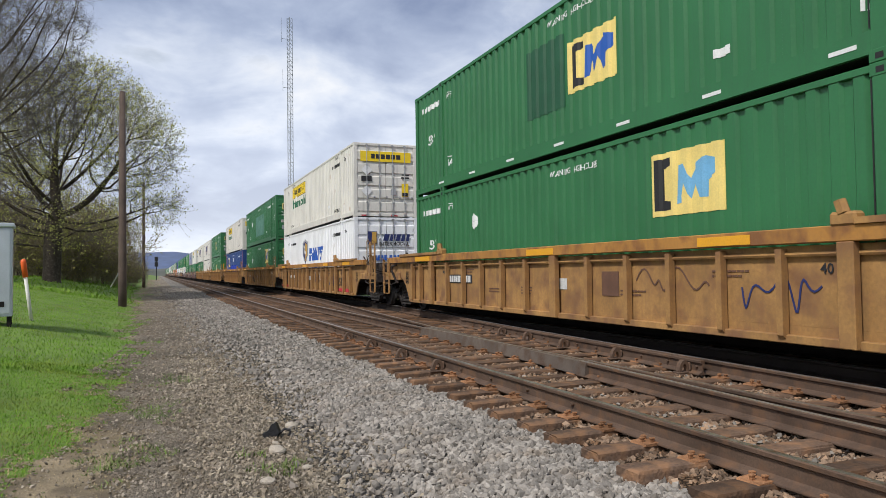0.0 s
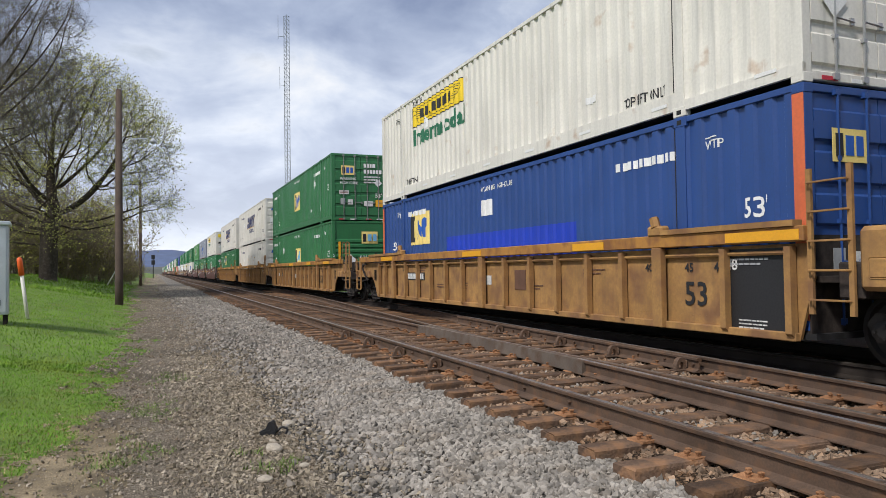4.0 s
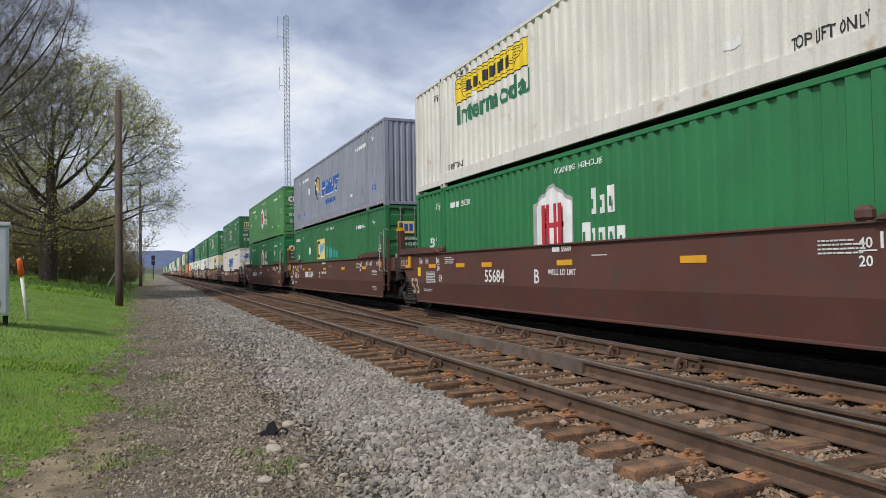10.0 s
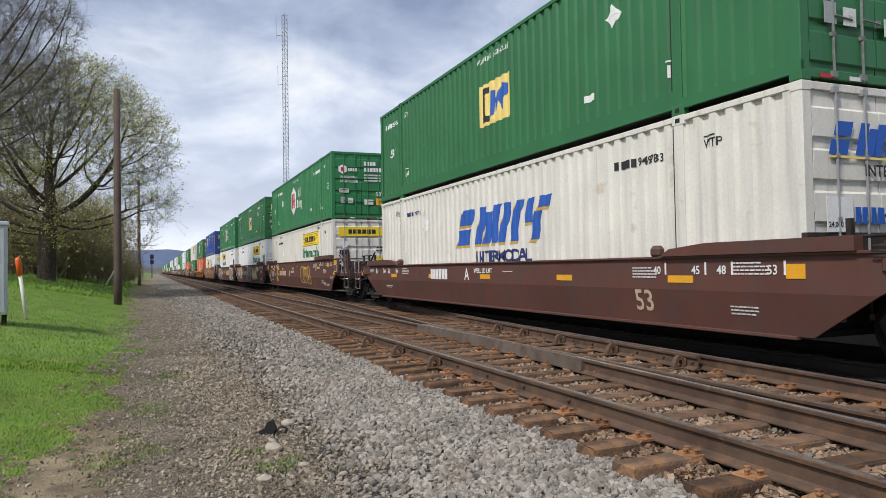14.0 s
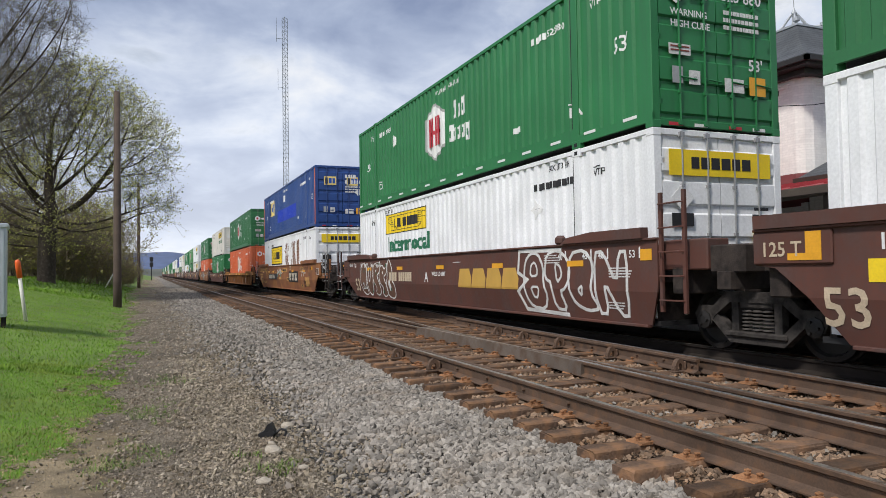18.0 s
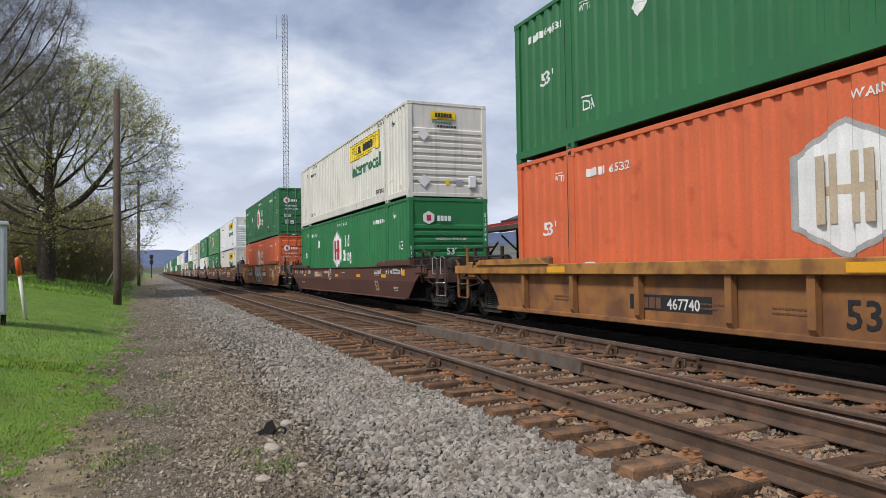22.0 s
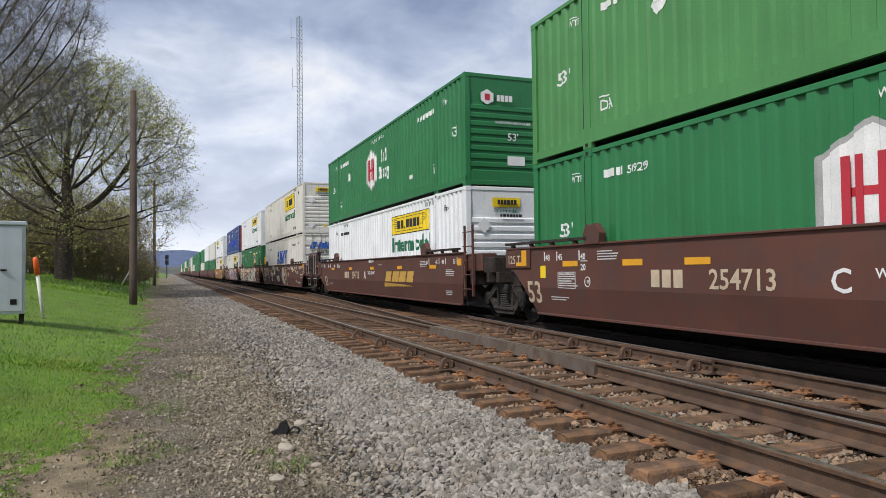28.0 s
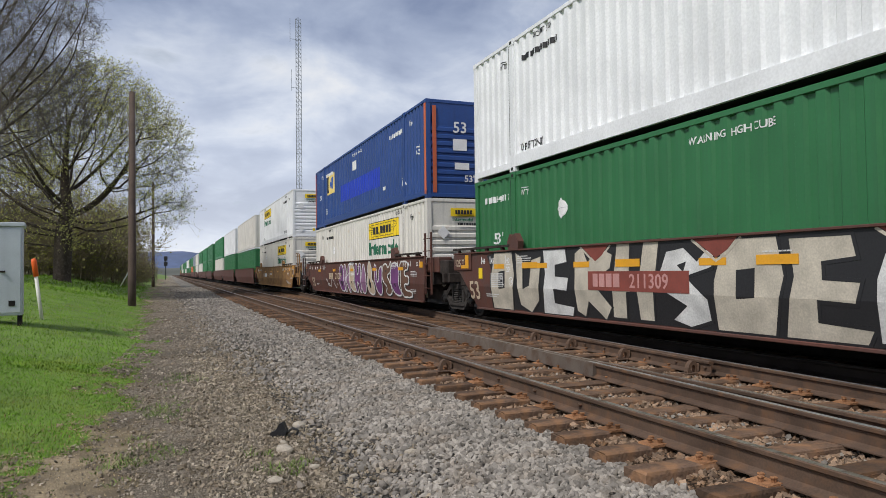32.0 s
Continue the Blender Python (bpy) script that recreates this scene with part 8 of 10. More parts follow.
        for y in (0.0, CL):
            d = 1 if y == 0 else -1
            part("container_guide", cached(("lguide", d), lambda: Shape().extrude([(-1.45 * d, 1.22), (1.6 * d, 1.22), (1.2 * d, 1.34), (-1.25 * d, 1.34)], "x", -0.12, 0.0).mesh("container_guide", PAINT["yellow"])), car, (-HW + 0.02, y, 0))
            part("guide_bracket", cached("lbr", lambda: Shape().box(-0.09, 0.05, -0.14, 0.14, 1.20, 1.36, 0.03).mesh("guide_bracket", m)), car, (-HW + 0.02, y + 1.45 * d, 0))
    return car


# ---- the consist: near end of the load along the train, car, ends, colours ----
NEAR_UNITS = [
    # s, side, colour, ends, upper (colour, end, dress), lower
    (2.85, "ribbed", "tan", "ac", ("deep", "door", "panel_patch"), ("deep", "door", "panel_big")),
    (26.0, "ribbed", "tan", "ca", ("white", "door", "sign_far"), ("fresh", "door", "crest")),
    (45.25, "ribbed", "tan", "aa", ("deep", "door", "ghost_patch"), ("deep", "door", "panel_near")),
    (64.6, "ribbed", "tan", "ac", ("white", "door", "sign_far"), ("blue", "door", "blue_low")),
    (87.95, "ribbed", "tan", "ca", ("deep", "door", "panel_mid"), ("deep", "front", "panel_mid_low")),
    (107.35, "ribbed", "tan", "aa", ("white", "door", "slant_up"), ("white", "door", "slant_ghost")),
    (126.1, "ribbed", "tan", "ac", ("white", "door", "slant_up"), ("deep", "door", "panel_low")),
    (149.6, "plain", "brown", "ca", ("white", "door", "sign_far"), ("bright", "door", "hex_low")),
    (168.7, "plain", "brown", "aa", ("grey", "front", "crest_up"), ("deep", "door", "panel_torn")),
    (188.25, "plain", "brown", "ac", ("old", "door", "hex_up"), ("bright", "door", "hex_low")),
    (211.6, "plain", "brown", "cc", ("deep", "door", "panel_mid"), ("white", "door", "slant_low")),
    (234.7, "plain", "brown", "ca", ("bright", "door", "hex_up"), ("white", "door", "sign_low")),
    (253.95, "plain", "brown", "aa", ("deep", "door", "panel_mid"), ("fresh", "front", "sign_low")),
    (273.0, "plain", "brown", "ac", ("bright", "door", "hex_up"), ("fresh", "door", "sign_low_far")),
    (296.7, "plain", "rusty", "cc", ("blue", "door", "blue_up"), ("fresh", "door", "rusty_sign")),
    (319.9, "low", "ochre", "cc", ("deep", "door", "hex_up"), ("orange", "front", "hex_orange")),
    (342.7, "plain", "brown", "cc", ("white", "front", "sign_big"), ("bright", "front", "hex_low")),
    (365.8, "plain", "rusty", "cc", ("deep", "door", "hex_up"), ("orange", "door", "hex_orange")),
    (389.5, "plain", "brown", "ca", ("fresh", "front", "sign_big"), ("white", "front", "sign_low")),
    (408.0, "plain", "brown", "aa", ("old", "door", "hex_up"), ("bright", "front", "hex_low")),
    (427.65, "plain", "brown", "ac", ("bright", "front", "hex_up"), ("fresh", "front", "sign_low")),
    (450.65, "plain", "brown", "ca", ("white", "front", "sign_big"), ("white", "door", "slant_low")),
    (469.65, "plain", "brown", "aa", ("fresh", "front", "sign_big"), ("deep", "front", "panel_low")),
    (489.2, "plain", "brown", "ac", ("blue", "front", "blue_up"), ("white", "front", "sign_low")),
    (512.4, "plain", "tan", "ca", ("fresh", "front", "sign_far"), ("white", "front", "sign_low")),
]
FAR_COLOURS = [("white", "deep"), ("fresh", "deep"), ("bright", "white"), ("deep", "deep"), ("bright", "bright"), ("deep", "white"), ("white", "white"), ("grey", "deep"), ("bright", "orange"), ("deep", "bright")]
FAR_UNITS = []


def far_units():
    rnd, s, k = random.Random(9), 512.4, 0
    for i in range(20):
        s += 19.3 if i % 3 else (23.2 if i else 19.3)
        a, b = FAR_COLOURS[i % len(FAR_COLOURS)]
        FAR_UNITS.append((s, "plain", "brown", ("ca", "aa", "ac")[(i + 1) % 3], (a, "front", ""), (b, "front", "")))


far_units()
MOVERS = []
LAG = {1: -0.12, 4: -0.30, 5: -0.45}      # how far some cars sit off their load, along the line
# numbers that can be read on the boxes (unit, upper) and cars
SERIALS = {(2, False): "245300", (4, False): "263135", (6, False): "641792", (7, False): "506340", (8, False): "635164", (9, False): "500835", (10, True): "260561", (10, False): "949783", (12, True): "262338",
           (13, True): "523880", (15, False): "635332", (16, False): "514386", (16, True): "258699", (14, False): "332433", (15, True): "646531", (17, True): "650353", (17, False): "633453", (19, False): "509299", (21, True): "258705",
           (21, False): "103092", (22, False): "640817"}
CAR_NUMBERS = {4: "787410", 5: "787410", 6: "787410", 7: "55684", 8: "55684", 9: "55684", 14: "646046", 16: "71165", 17: "646873", 18: "254713", 19: "254713", 20: "254713", 23: "211309", 12: "255091"}


def assemble():
    for near, units in ((True, NEAR_UNITS), (False, FAR_UNITS)):
        for i, (s, kind, colour, ends, up, low) in enumerate(units):
            car = rail_car(kind, ends, near, colour, "rail" if i > 17 else "band", 0.33 if near and i in (10, 16) else 0.0, i if near else 99)
            MOVERS.append((car, s + (LAG.get(i, 0.0) if near else 0.0), 0.0))
            if near:
                car_marks(car, kind, colour, i, CAR_NUMBERS.get(i, ""), ends)
                if i in (10, 16):
                    for ch in car.children:
                        if ch.name.split(".")[0] in ("reflector", "gauge_mark", "lettering", "small_print") and min(v.co.z for v in ch.data.vertices) > 1.12:
                            ch.matrix_basis = Matrix.Translation((0, 0, -0.30)) @ ch.matrix_basis
                pieces(car, i)
            for (k, end, what), z, upper in ((low, 0.385, False), (up, 0.385 + CH + 0.006, True)):
                c = container(k, end, near, upper)
                if near:
                    serial = SERIALS.get((i, upper), "")
                    made = set(c.children)
                    dress(c, what, k, upper, serial, i + (1 if upper else 4))
                    for ob in [o for o in c.children if o not in made and o.name.split(".")[0] not in ("rust_patch", "corner_stripe", "reflective_strip")]:
                        hug(c, ob)
                    end_marks(c, k, end, what, serial)
                MOVERS.append((c, s, z))


assemble()

# ---- loose stone ----


def ico():
    t = (1 + 5 ** 0.5) / 2
    v = np.array([(-1, t, 0), (1, t, 0), (-1, -t, 0), (1, -t, 0), (0, -1, t), (0, 1, t), (0, -1, -t), (0, 1, -t), (t, 0, -1), (t, 0, 1), (-t, 0, -1), (-t, 0, 1)], float)
    f = np.array([(0, 11, 5), (0, 5, 1), (0, 1, 7), (0, 7, 10), (0, 10, 11), (1, 5, 9), (5, 11, 4), (11, 10, 2), (10, 7, 6), (7, 1, 8), (3, 9, 4), (3, 4, 2), (3, 2, 6), (3, 6, 8), (3, 8, 9), (4, 9, 5), (2, 4, 11), (6, 2, 10), (8, 6, 7), (9, 8, 1)])
    return v / np.linalg.norm(v[0]), f


def scatter(name, n, xr, yr, size, height, mat, label, seed, keep=None, sink=0.3, near_bias=1.0, flat=0.62, lumps=False):
    """Many broken stones in one mesh."""
    g = np.random.default_rng(seed)
    base = np.array([(sx, sy, sz) for sx in (-1, 1) for sy in (-1, 1) for sz in (-1, 1)], float) * 0.62
    faces = np.array([(0, 1, 3), (0, 3, 2), (4, 6, 7), (4, 7, 5), (0, 4, 5), (0, 5, 1), (2, 3, 7), (2, 7, 6), (0, 2, 6), (0, 6, 4), (1, 5, 7), (1, 7, 3)])
    x = g.uniform(*xr, n)
    y = yr[0] + (yr[1] - yr[0]) * g.uniform(0, 1, n) ** near_bias
    if keep is not None:
        k = keep(x, y, g)
        x, y = x[k], y[k]
    n = len(x)
    r = size[0] * (size[1] / size[0]) ** g.uniform(0, 1, n)
    if lumps:
        # round lumps broken along a few planes
        base, faces = ico()
    b = np.repeat(base[None], n, 0)
    for _ in range(5) if lumps else ():
        d = g.normal(size=(n, 1, 3))
        d /= np.linalg.norm(d, axis=2)[:, :, None]
        over = np.maximum((b * d).sum(2) - g.uniform(0.35, 0.72, (n, 1)), 0.0)
        b = b - over[:, :, None] * d
    # blocks with slanting faces, a corner or two knocked off
    shape = b.copy()
    for k, (i, j) in () if lumps else enumerate(((1, 2), (0, 2), (0, 1))):
        shape[:, :, k] = b[:, :, k] * (1 + g.uniform(-0.40, 0.40, (n, 1)) * b[:, :, i] + g.uniform(-0.40, 0.40, (n, 1)) * b[:, :, j]) + g.uniform(-0.3, 0.3, (n, 1)) * b[:, :, i]
    if not lumps:
        shape *= np.where(g.uniform(0, 1, (n, 8, 1)) < 0.25, g.uniform(0.55, 0.85, (n, 8, 1)), 1.0)
    shape = shape * g.uniform([0.85, 0.70, flat - 0.1], [1.45, 1.15, flat + 0.3], (n, 3))[:, None]
    q = g.normal(size=(n, 4)) * [1.0, 0.6, 0.6, 1.0]
    q /= np.linalg.norm(q, axis=1)[:, None]
    w, a, b, c = q.T
    rot = np.stack([1 - 2 * (b * b + c * c), 2 * (a * b - c * w), 2 * (a * c + b * w), 2 * (a * b + c * w), 1 - 2 * (a * a + c * c), 2 * (b * c - a * w), 2 * (a * c - b * w), 2 * (b * c + a * w), 1 - 2 * (a * a + b * b)], 1).reshape(n, 3, 3)
    v = np.einsum("nij,nkj->nki", rot, shape) * r[:, None, None]
    z = height(x, y) + r * sink
    v += np.stack([x, y, z], 1)[:, None]
    f = (faces[None] + len(base) * np.arange(n)[:, None, None]).reshape(-1, 3)
    ob = new(name, from_arrays(name, v.reshape(-1, 3), f, mat))
    return tagged(ob, label, "stones", kind="stuff")


def shoulder_z(x, y):
    return ground_z(x, y) + 0.012 + 0.01 * smooth(1.2, 1.3, x)


def road_z(x, y):
    return ground_z(x, y) + 0.012


def clean_edge(y):
    """x past which the stones lie clean and grey; nearer the road they are trodden and dirty."""
    return 1.75 - 0.35 * smooth(9, 20, y) - 0.55 * smooth(24, 60, y)


def shoulder_keep(x, y, g):
    return x > clean_edge(y) + (0.30 + 0.2 * smooth(8, 14, y)) * g.normal(size=len(x)) + 0.15 * tuft(x, y, 1.3)


def dirty_keep(x, y, g):
    return (x < clean_edge(y) + 0.30 * g.normal(size=len(x)) + 0.15 * tuft(x, y, 1.3)) & (x > 0.15 + 0.35 * g.uniform(0, 1, len(x)) + 0.2 * tuft(x, y, 1.7))


def road_stone_keep(x, y, g):
    straw = (x < -0.35) & (y < 10.5)
    return (cover(x, y) < 0.05) & (g.uniform(0, 1, len(x)) < np.where(straw, 0.12, 0.45 + 0.5 * smooth(0.0, 1.3, x)))


scatter("road_stones", 13000, (0.0, 2.4), (2.6, 14.0), (0.010, 0.029), shoulder_z, DIRTY_STONE, "dirt-stained brown ballast stones trodden into the road", 8, dirty_keep, 0.20, flat=0.55)
scatter("ballast_stones", 34000, (0.3, 3.12), (2.4, 10.0), (0.018, 0.046), shoulder_z, STONE, "loose grey crushed ballast stones on the shoulder", 1, shoulder_keep, 0.22, lumps=True)
scatter("ballast_stones", 33000, (-0.9, 3.12), (10.0, 30.0), (0.023, 0.048), shoulder_z, STONE, "loose grey crushed ballast stones further along", 2, shoulder_keep, near_bias=1.4)
scatter("ballast_stones", 14000, (-0.6, 3.12), (29.0, 75.0), (0.035, 0.07), shoulder_z, STONE, "grey ballast stones far along the shoulder", 7, shoulder_keep, near_bias=1.5)
scatter("road_stones", 42000, (-2.4, 1.9), (3.2, 10.0), (0.005, 0.022), road_z, GRIT, "fine grey-brown gravel trodden into the road", 3, road_stone_keep, 0.25, flat=0.5)
scatter("road_stones", 30000, (-1.6, 2.2), (10.0, 38.0), (0.010, 0.026), road_z, GRIT, "fine gravel further along the road", 4, road_stone_keep, 0.25, 1.4, 0.5)
scatter("ballast_stones", 22000, (0.9, 3.12), (-14.0, 2.5), (0.020, 0.045), shoulder_z, STONE, "loose grey crushed ballast stones beside the filmer", 21, shoulder_keep)
scatter("road_stones", 9000, (-0.6, 2.2), (-8.0, 3.2), (0.010, 0.026), road_z, GRIT, "fine gravel on the road behind the filmer", 22, road_stone_keep, 0.25, 1.0, 0.5)
scatter("track_stones", 9000, (2.95, 6.95), (-12.0, 1.6), (0.020, 0.040), bed_z, RUSTY_STONE, "rust-stained ballast stones along the near track", 23, sink=0.05)
scatter("track_stones", 22000, (2.95, 6.95), (1.5, 16.0), (0.020, 0.040), bed_z, RUSTY_STONE, "rust-stained ballast stones between the ties", 5, near_bias=1.2, sink=0.05)
scatter("track_stones", 1800, (4.2, 6.9), (2.5, 9.0), (0.016, 0.030), bed_z, STONE, "grey ballast stones in the cribs", 6, lambda x, y, g: g.uniform(0, 1, len(x)) < 0.6, sink=0.25)


def rock(x, y, r, mat, seed, label, name="rock"):
    rnd = random.Random(seed)
    base, faces = ico()
    s = Shape()
    s.add([(v[0] * r * rnd.uniform(0.9, 1.5), v[1] * r * rnd.uniform(0.7, 1.0), v[2] * r * rnd.uniform(0.5, 0.75)) for v in base], [tuple(int(i) for i in f) for f in faces])
    ob = new(name, s.mesh(name, mat))
    bm = bmesh.new()
    bm.from_mesh(ob.data)
    bmesh.ops.bevel(bm, geom=bm.edges[:], offset=r * 0.12, segments=1, affect="EDGES")
    bm.to_mesh(ob.data)
    bm.free()
    ob.matrix_basis = pose(x, y, float(road_z(x, y)) + r * 0.3, 0, 0, rnd.uniform(0, 180))
    return tagged(ob, label, "rock", "pale rocks on the road")


for i, (x, y, r) in enumerate([(0.97, 6.35, 0.085), (1.27, 7.35, 0.08), (0.77, 5.52, 0.06), (1.13, 5.80, 0.045), (1.92, 5.62, 0.06), (1.36, 5.40, 0.04), (1.60, 5.45, 0.035), (1.02, 6.75, 0.04)]):
    rock(x, y, r, PALE, i, "pale buff rock lying on the gravel road")

RUBBER = material("black_rubber", (0.012, 0.012, 0.013), 0.5, scale=6, fine=80, vary=0.2, bump=0.3)


def scrap():
    s = Shape()
    s.extrude([(-0.07, 0.0), (0.06, 0.0), (0.09, 0.06), (0.05, 0.15), (0.01, 0.13), (-0.02, 0.07), (-0.08, 0.04)], "y", -0.03, 0.035)
    s.path([(0.06, 0.0, 0.02), (0.13, 0.02, 0.08), (0.19, 0.03, 0.06), (0.17, 0.02, 0.01)], 0.012, 6)
    ob = new("rubber_scrap", s.mesh("rubber_scrap", RUBBER))
    ob.matrix_basis = pose(1.02, 7.05, float(road_z(1.02, 7.05)), 0, 0, -25)
    tagged(ob, "torn scrap of black rubber lying on the gravel", "scrap")


scrap()

# ---- grass ----
BLADE = material("grass_blade", (0.150, 0.282, 0.027), 0.7, spots=((0.225, 0.275, 0.050), 0.5, 0.75), scale=0.45, fine=5, vary=0.2, island=0.22, spec=0.15)
WEED = material("weed_leaf", (0.135, 0.195, 0.045), 0.6, scale=3, fine=20, vary=0.2, island=0.3, spec=0.2)
STRAW = material("straw_litter", (0.36, 0.28, 0.16), 0.9, scale=3, fine=20, vary=0.2, island=0.5, spec=0.1)
DRY = material("dry_stalk", (0.24, 0.165, 0.085), 0.8, scale=3, fine=20, vary=0.2, island=0.35, spec=0.2)


def blades(name, n, xr, yr, h, w, mat, label, seed, keep, near_bias=1.0, lift=0.0):
    g = np.random.default_rng(seed)
    x = g.uniform(*xr, n)
    y = yr[0] + (yr[1] - yr[0]) * g.uniform(0, 1, n) ** near_bias
    k = keep(x, y, g)
    x, y = x[k], y[k]
    n = len(x)
    a, lean = g.uniform(0, 2 * np.pi, n), g.uniform(0.3, 1.7, n)
    hh = h * g.uniform(0.5, 1.3, n)
    z = ground_z(x, y) + lift
    d = np.stack([np.cos(a), np.sin(a), 0 * a], 1)
    sdir = np.stack([-np.sin(a), np.cos(a), 0 * a], 1)
    p = np.stack([x, y, z - 0.01], 1)
    ww = (w * g.uniform(0.6, 1.3, n))[:, None]
    mid = p + d * (hh * lean * 0.35)[:, None] + np.array([0, 0, 1]) * (hh * 0.6)[:, None]
    tip = p + d * (hh * lean)[:, None] + np.array([0, 0, 1]) * hh[:, None]
    v = np.stack([p - sdir * ww, p + sdir * ww, mid + sdir * ww * 0.7, mid - sdir * ww * 0.7, tip], 1).reshape(-1, 3)
    i = 5 * np.arange(n)[:, None]
    f = np.concatenate([i + np.array([0, 1, 2]), i + np.array([0, 2, 3]), i + np.array([3, 2, 4])])
    ob = new(name, from_arrays(name, v, f, mat))
    return tagged(ob, label, "grass", kind="stuff")


def lawn(x, y, g):
    """Full away from the road, thinning in tufts towards it."""
    return cover(x, y) > 0.12 * g.normal(size=len(x)) + 0.3 * (g.uniform(0, 1, len(x)) ** 3)


def patchy(x, y, g):
    d = x - grass_edge(y)
    return (d > -0.6) & (d < 1.5) & (cover(x, y) < 0) & (tuft(x, y, 1.9) > 0.25 + 0.35 * d) & (g.uniform(0, 1, len(x)) < 0.8)


def lone(x, y, g):
    return tuft(x, y, 1.3) > 0.95


blades("lawn_grass", 105000, (-4.5, 0.3), (4.5, 13.0), 0.036, 0.0036, BLADE, "short bright green spring grass", 11, lawn, 1.2)
blades("lawn_grass", 60000, (-9.0, 0.2), (12.0, 40.0), 0.05, 0.007, BLADE, "short green grass along the road", 12, lawn, 1.5)
blades("lawn_grass", 22000, (-26.0, -0.5), (36.0, 75.0), 0.11, 0.02, BLADE, "green grass below the trees", 13, lawn, 1.3)
blades("dry_stalks", 12000, (-4.5, 0.2), (4.5, 12.0), 0.03, 0.0036, DRY, "dry straw-coloured blades among the grass", 17, lambda x, y, g: (grass_edge(y) - x > -0.3) & (g.uniform(0, 1, len(x)) < 1 - 0.8 * smooth(0.0, 1.6, grass_edge(y) - x)))
blades("dry_stalks", 44000, (-3.0, 0.3), (3.6, 12.0), 0.016, 0.006, STRAW, "straw-coloured litter over the bare soil", 18, lambda x, y, g: (cover(x, y) < 0.25) & (x < 0.15 - 0.5 * smooth(7.0, 9.0, y) + 0.25 * tuft(x, y)) & (g.uniform(0, 1, len(x)) < 0.75), lift=0.008)
blades("weed_tufts", 34000, (-2.0, 0.6), (3.8, 12.0), 0.05, 0.006, WEED, "sparse green tufts at the edge of the gravel", 14, patchy)
blades("weed_tufts", 2600, (0.6, 2.2), (4.6, 6.4), 0.07, 0.006, WEED, "green weeds coming up through the stones", 15, lone)
blades("dry_stalks", 26000, (-2.4, 1.6), (3.4, 12.0), 0.022, 0.005, DRY, "dry brown stalks and litter on the road", 16, lambda x, y, g: tuft(x, y, 1.1) > 0.25 + 0.9 * np.abs(x - grass_edge(y) - 0.25) - 0.5 * (g.uniform(0, 1, len(x)) < 0.25))

# ---- trees ----
BARK = material("bark", (0.070, 0.055, 0.045), 0.9, spots=((0.12, 0.10, 0.08), 0.5, 0.7), scale=3, fine=25, vary=0.25, bump=0.8, spec=0.2)
TWIG = material("twig_bark", (0.165, 0.138, 0.118), 0.9, scale=2, fine=25, vary=0.2, spec=0.2)
BUD = material("opening_leaf", (0.50, 0.50, 0.14), 0.6, scale=0.6, fine=9, vary=0.2, island=0.22, spec=0.2)
BRUSH_TWIG = material("brush_twig", (0.25, 0.205, 0.135), 0.9, scale=0.4, fine=10, vary=0.3, spec=0.2)
BRUSH_BUD = material("brush_leaf", (0.30, 0.285, 0.09), 0.7, scale=0.6, fine=9, vary=0.25, island=0.35, spec=0.2)


def colonise(seed, trunk, lobes, count, step, reach, kill, rise=0.05):
    """Branches that grow towards points spread through the crown. trunk: points of the stem; lobes: centre and half-axes of the crown's forms.
    Gives the nodes, each one's parent, and each one's radius in units of a tip's."""
    g = np.random.default_rng(seed)
    aims = []
    vol = np.array([a[3] * a[4] * a[5] for a in lobes])
    for lobe, n in zip(lobes, (count * vol / vol.sum()).astype(int)):
        d = g.normal(size=(n, 3))
        d /= np.linalg.norm(d, axis=1)[:, None]
        aims.append(np.array(lobe[:3]) + d * (g.uniform(0, 1, n) ** 0.42)[:, None] * np.array(lobe[3:]))
    aims = np.concatenate(aims)
    aims = aims[aims[:, 2] > 1.2]
    nodes, parent = [np.array(trunk[0], float)], [-1]
    for p, q in zip(trunk, trunk[1:]):
        p, q = np.array(p, float), np.array(q, float)
        n = max(1, int(np.linalg.norm(q - p) / step))
        for i in range(n):
            nodes.append(p + (q - p) * (i + 1) / n)
            parent.append(len(nodes) - 2)
    near = np.full(len(aims), 1e9)
    owner = np.zeros(len(aims), int)
    alive = np.ones(len(aims), bool)
    fresh = list(range(len(nodes) // 2, len(nodes)))
    for _ in range(90):
        for k in fresh:
            d = np.linalg.norm(aims - nodes[k], axis=1)
            closer = d < near
            near[closer], owner[closer] = d[closer], k
        alive &= near > kill
        pull = alive & (near < reach)
        if not pull.any():
            break
        fresh = []
        for k in np.unique(owner[pull]):
            d = aims[pull & (owner == k)] - nodes[k]
            d = (d / np.linalg.norm(d, axis=1)[:, None]).sum(0) + g.normal(scale=0.35, size=3) + (0, 0, rise)
            n = np.linalg.norm(d)
            if n < 1e-6:
                continue
            nodes.append(nodes[k] + d / n * step)
            parent.append(int(k))
            fresh.append(len(nodes) - 1)
        if len(nodes) > 9000:
            break
    size = np.zeros(len(nodes))
    kids = np.zeros(len(nodes), int)
    for i in range(len(nodes) - 1, 0, -1):
        if kids[i] == 0:
            size[i] = 1.0
        kids[parent[i]] += 1
        size[parent[i]] += size[i]
    return np.array(nodes), np.array(parent), np.maximum(size, 1.0) ** 0.56


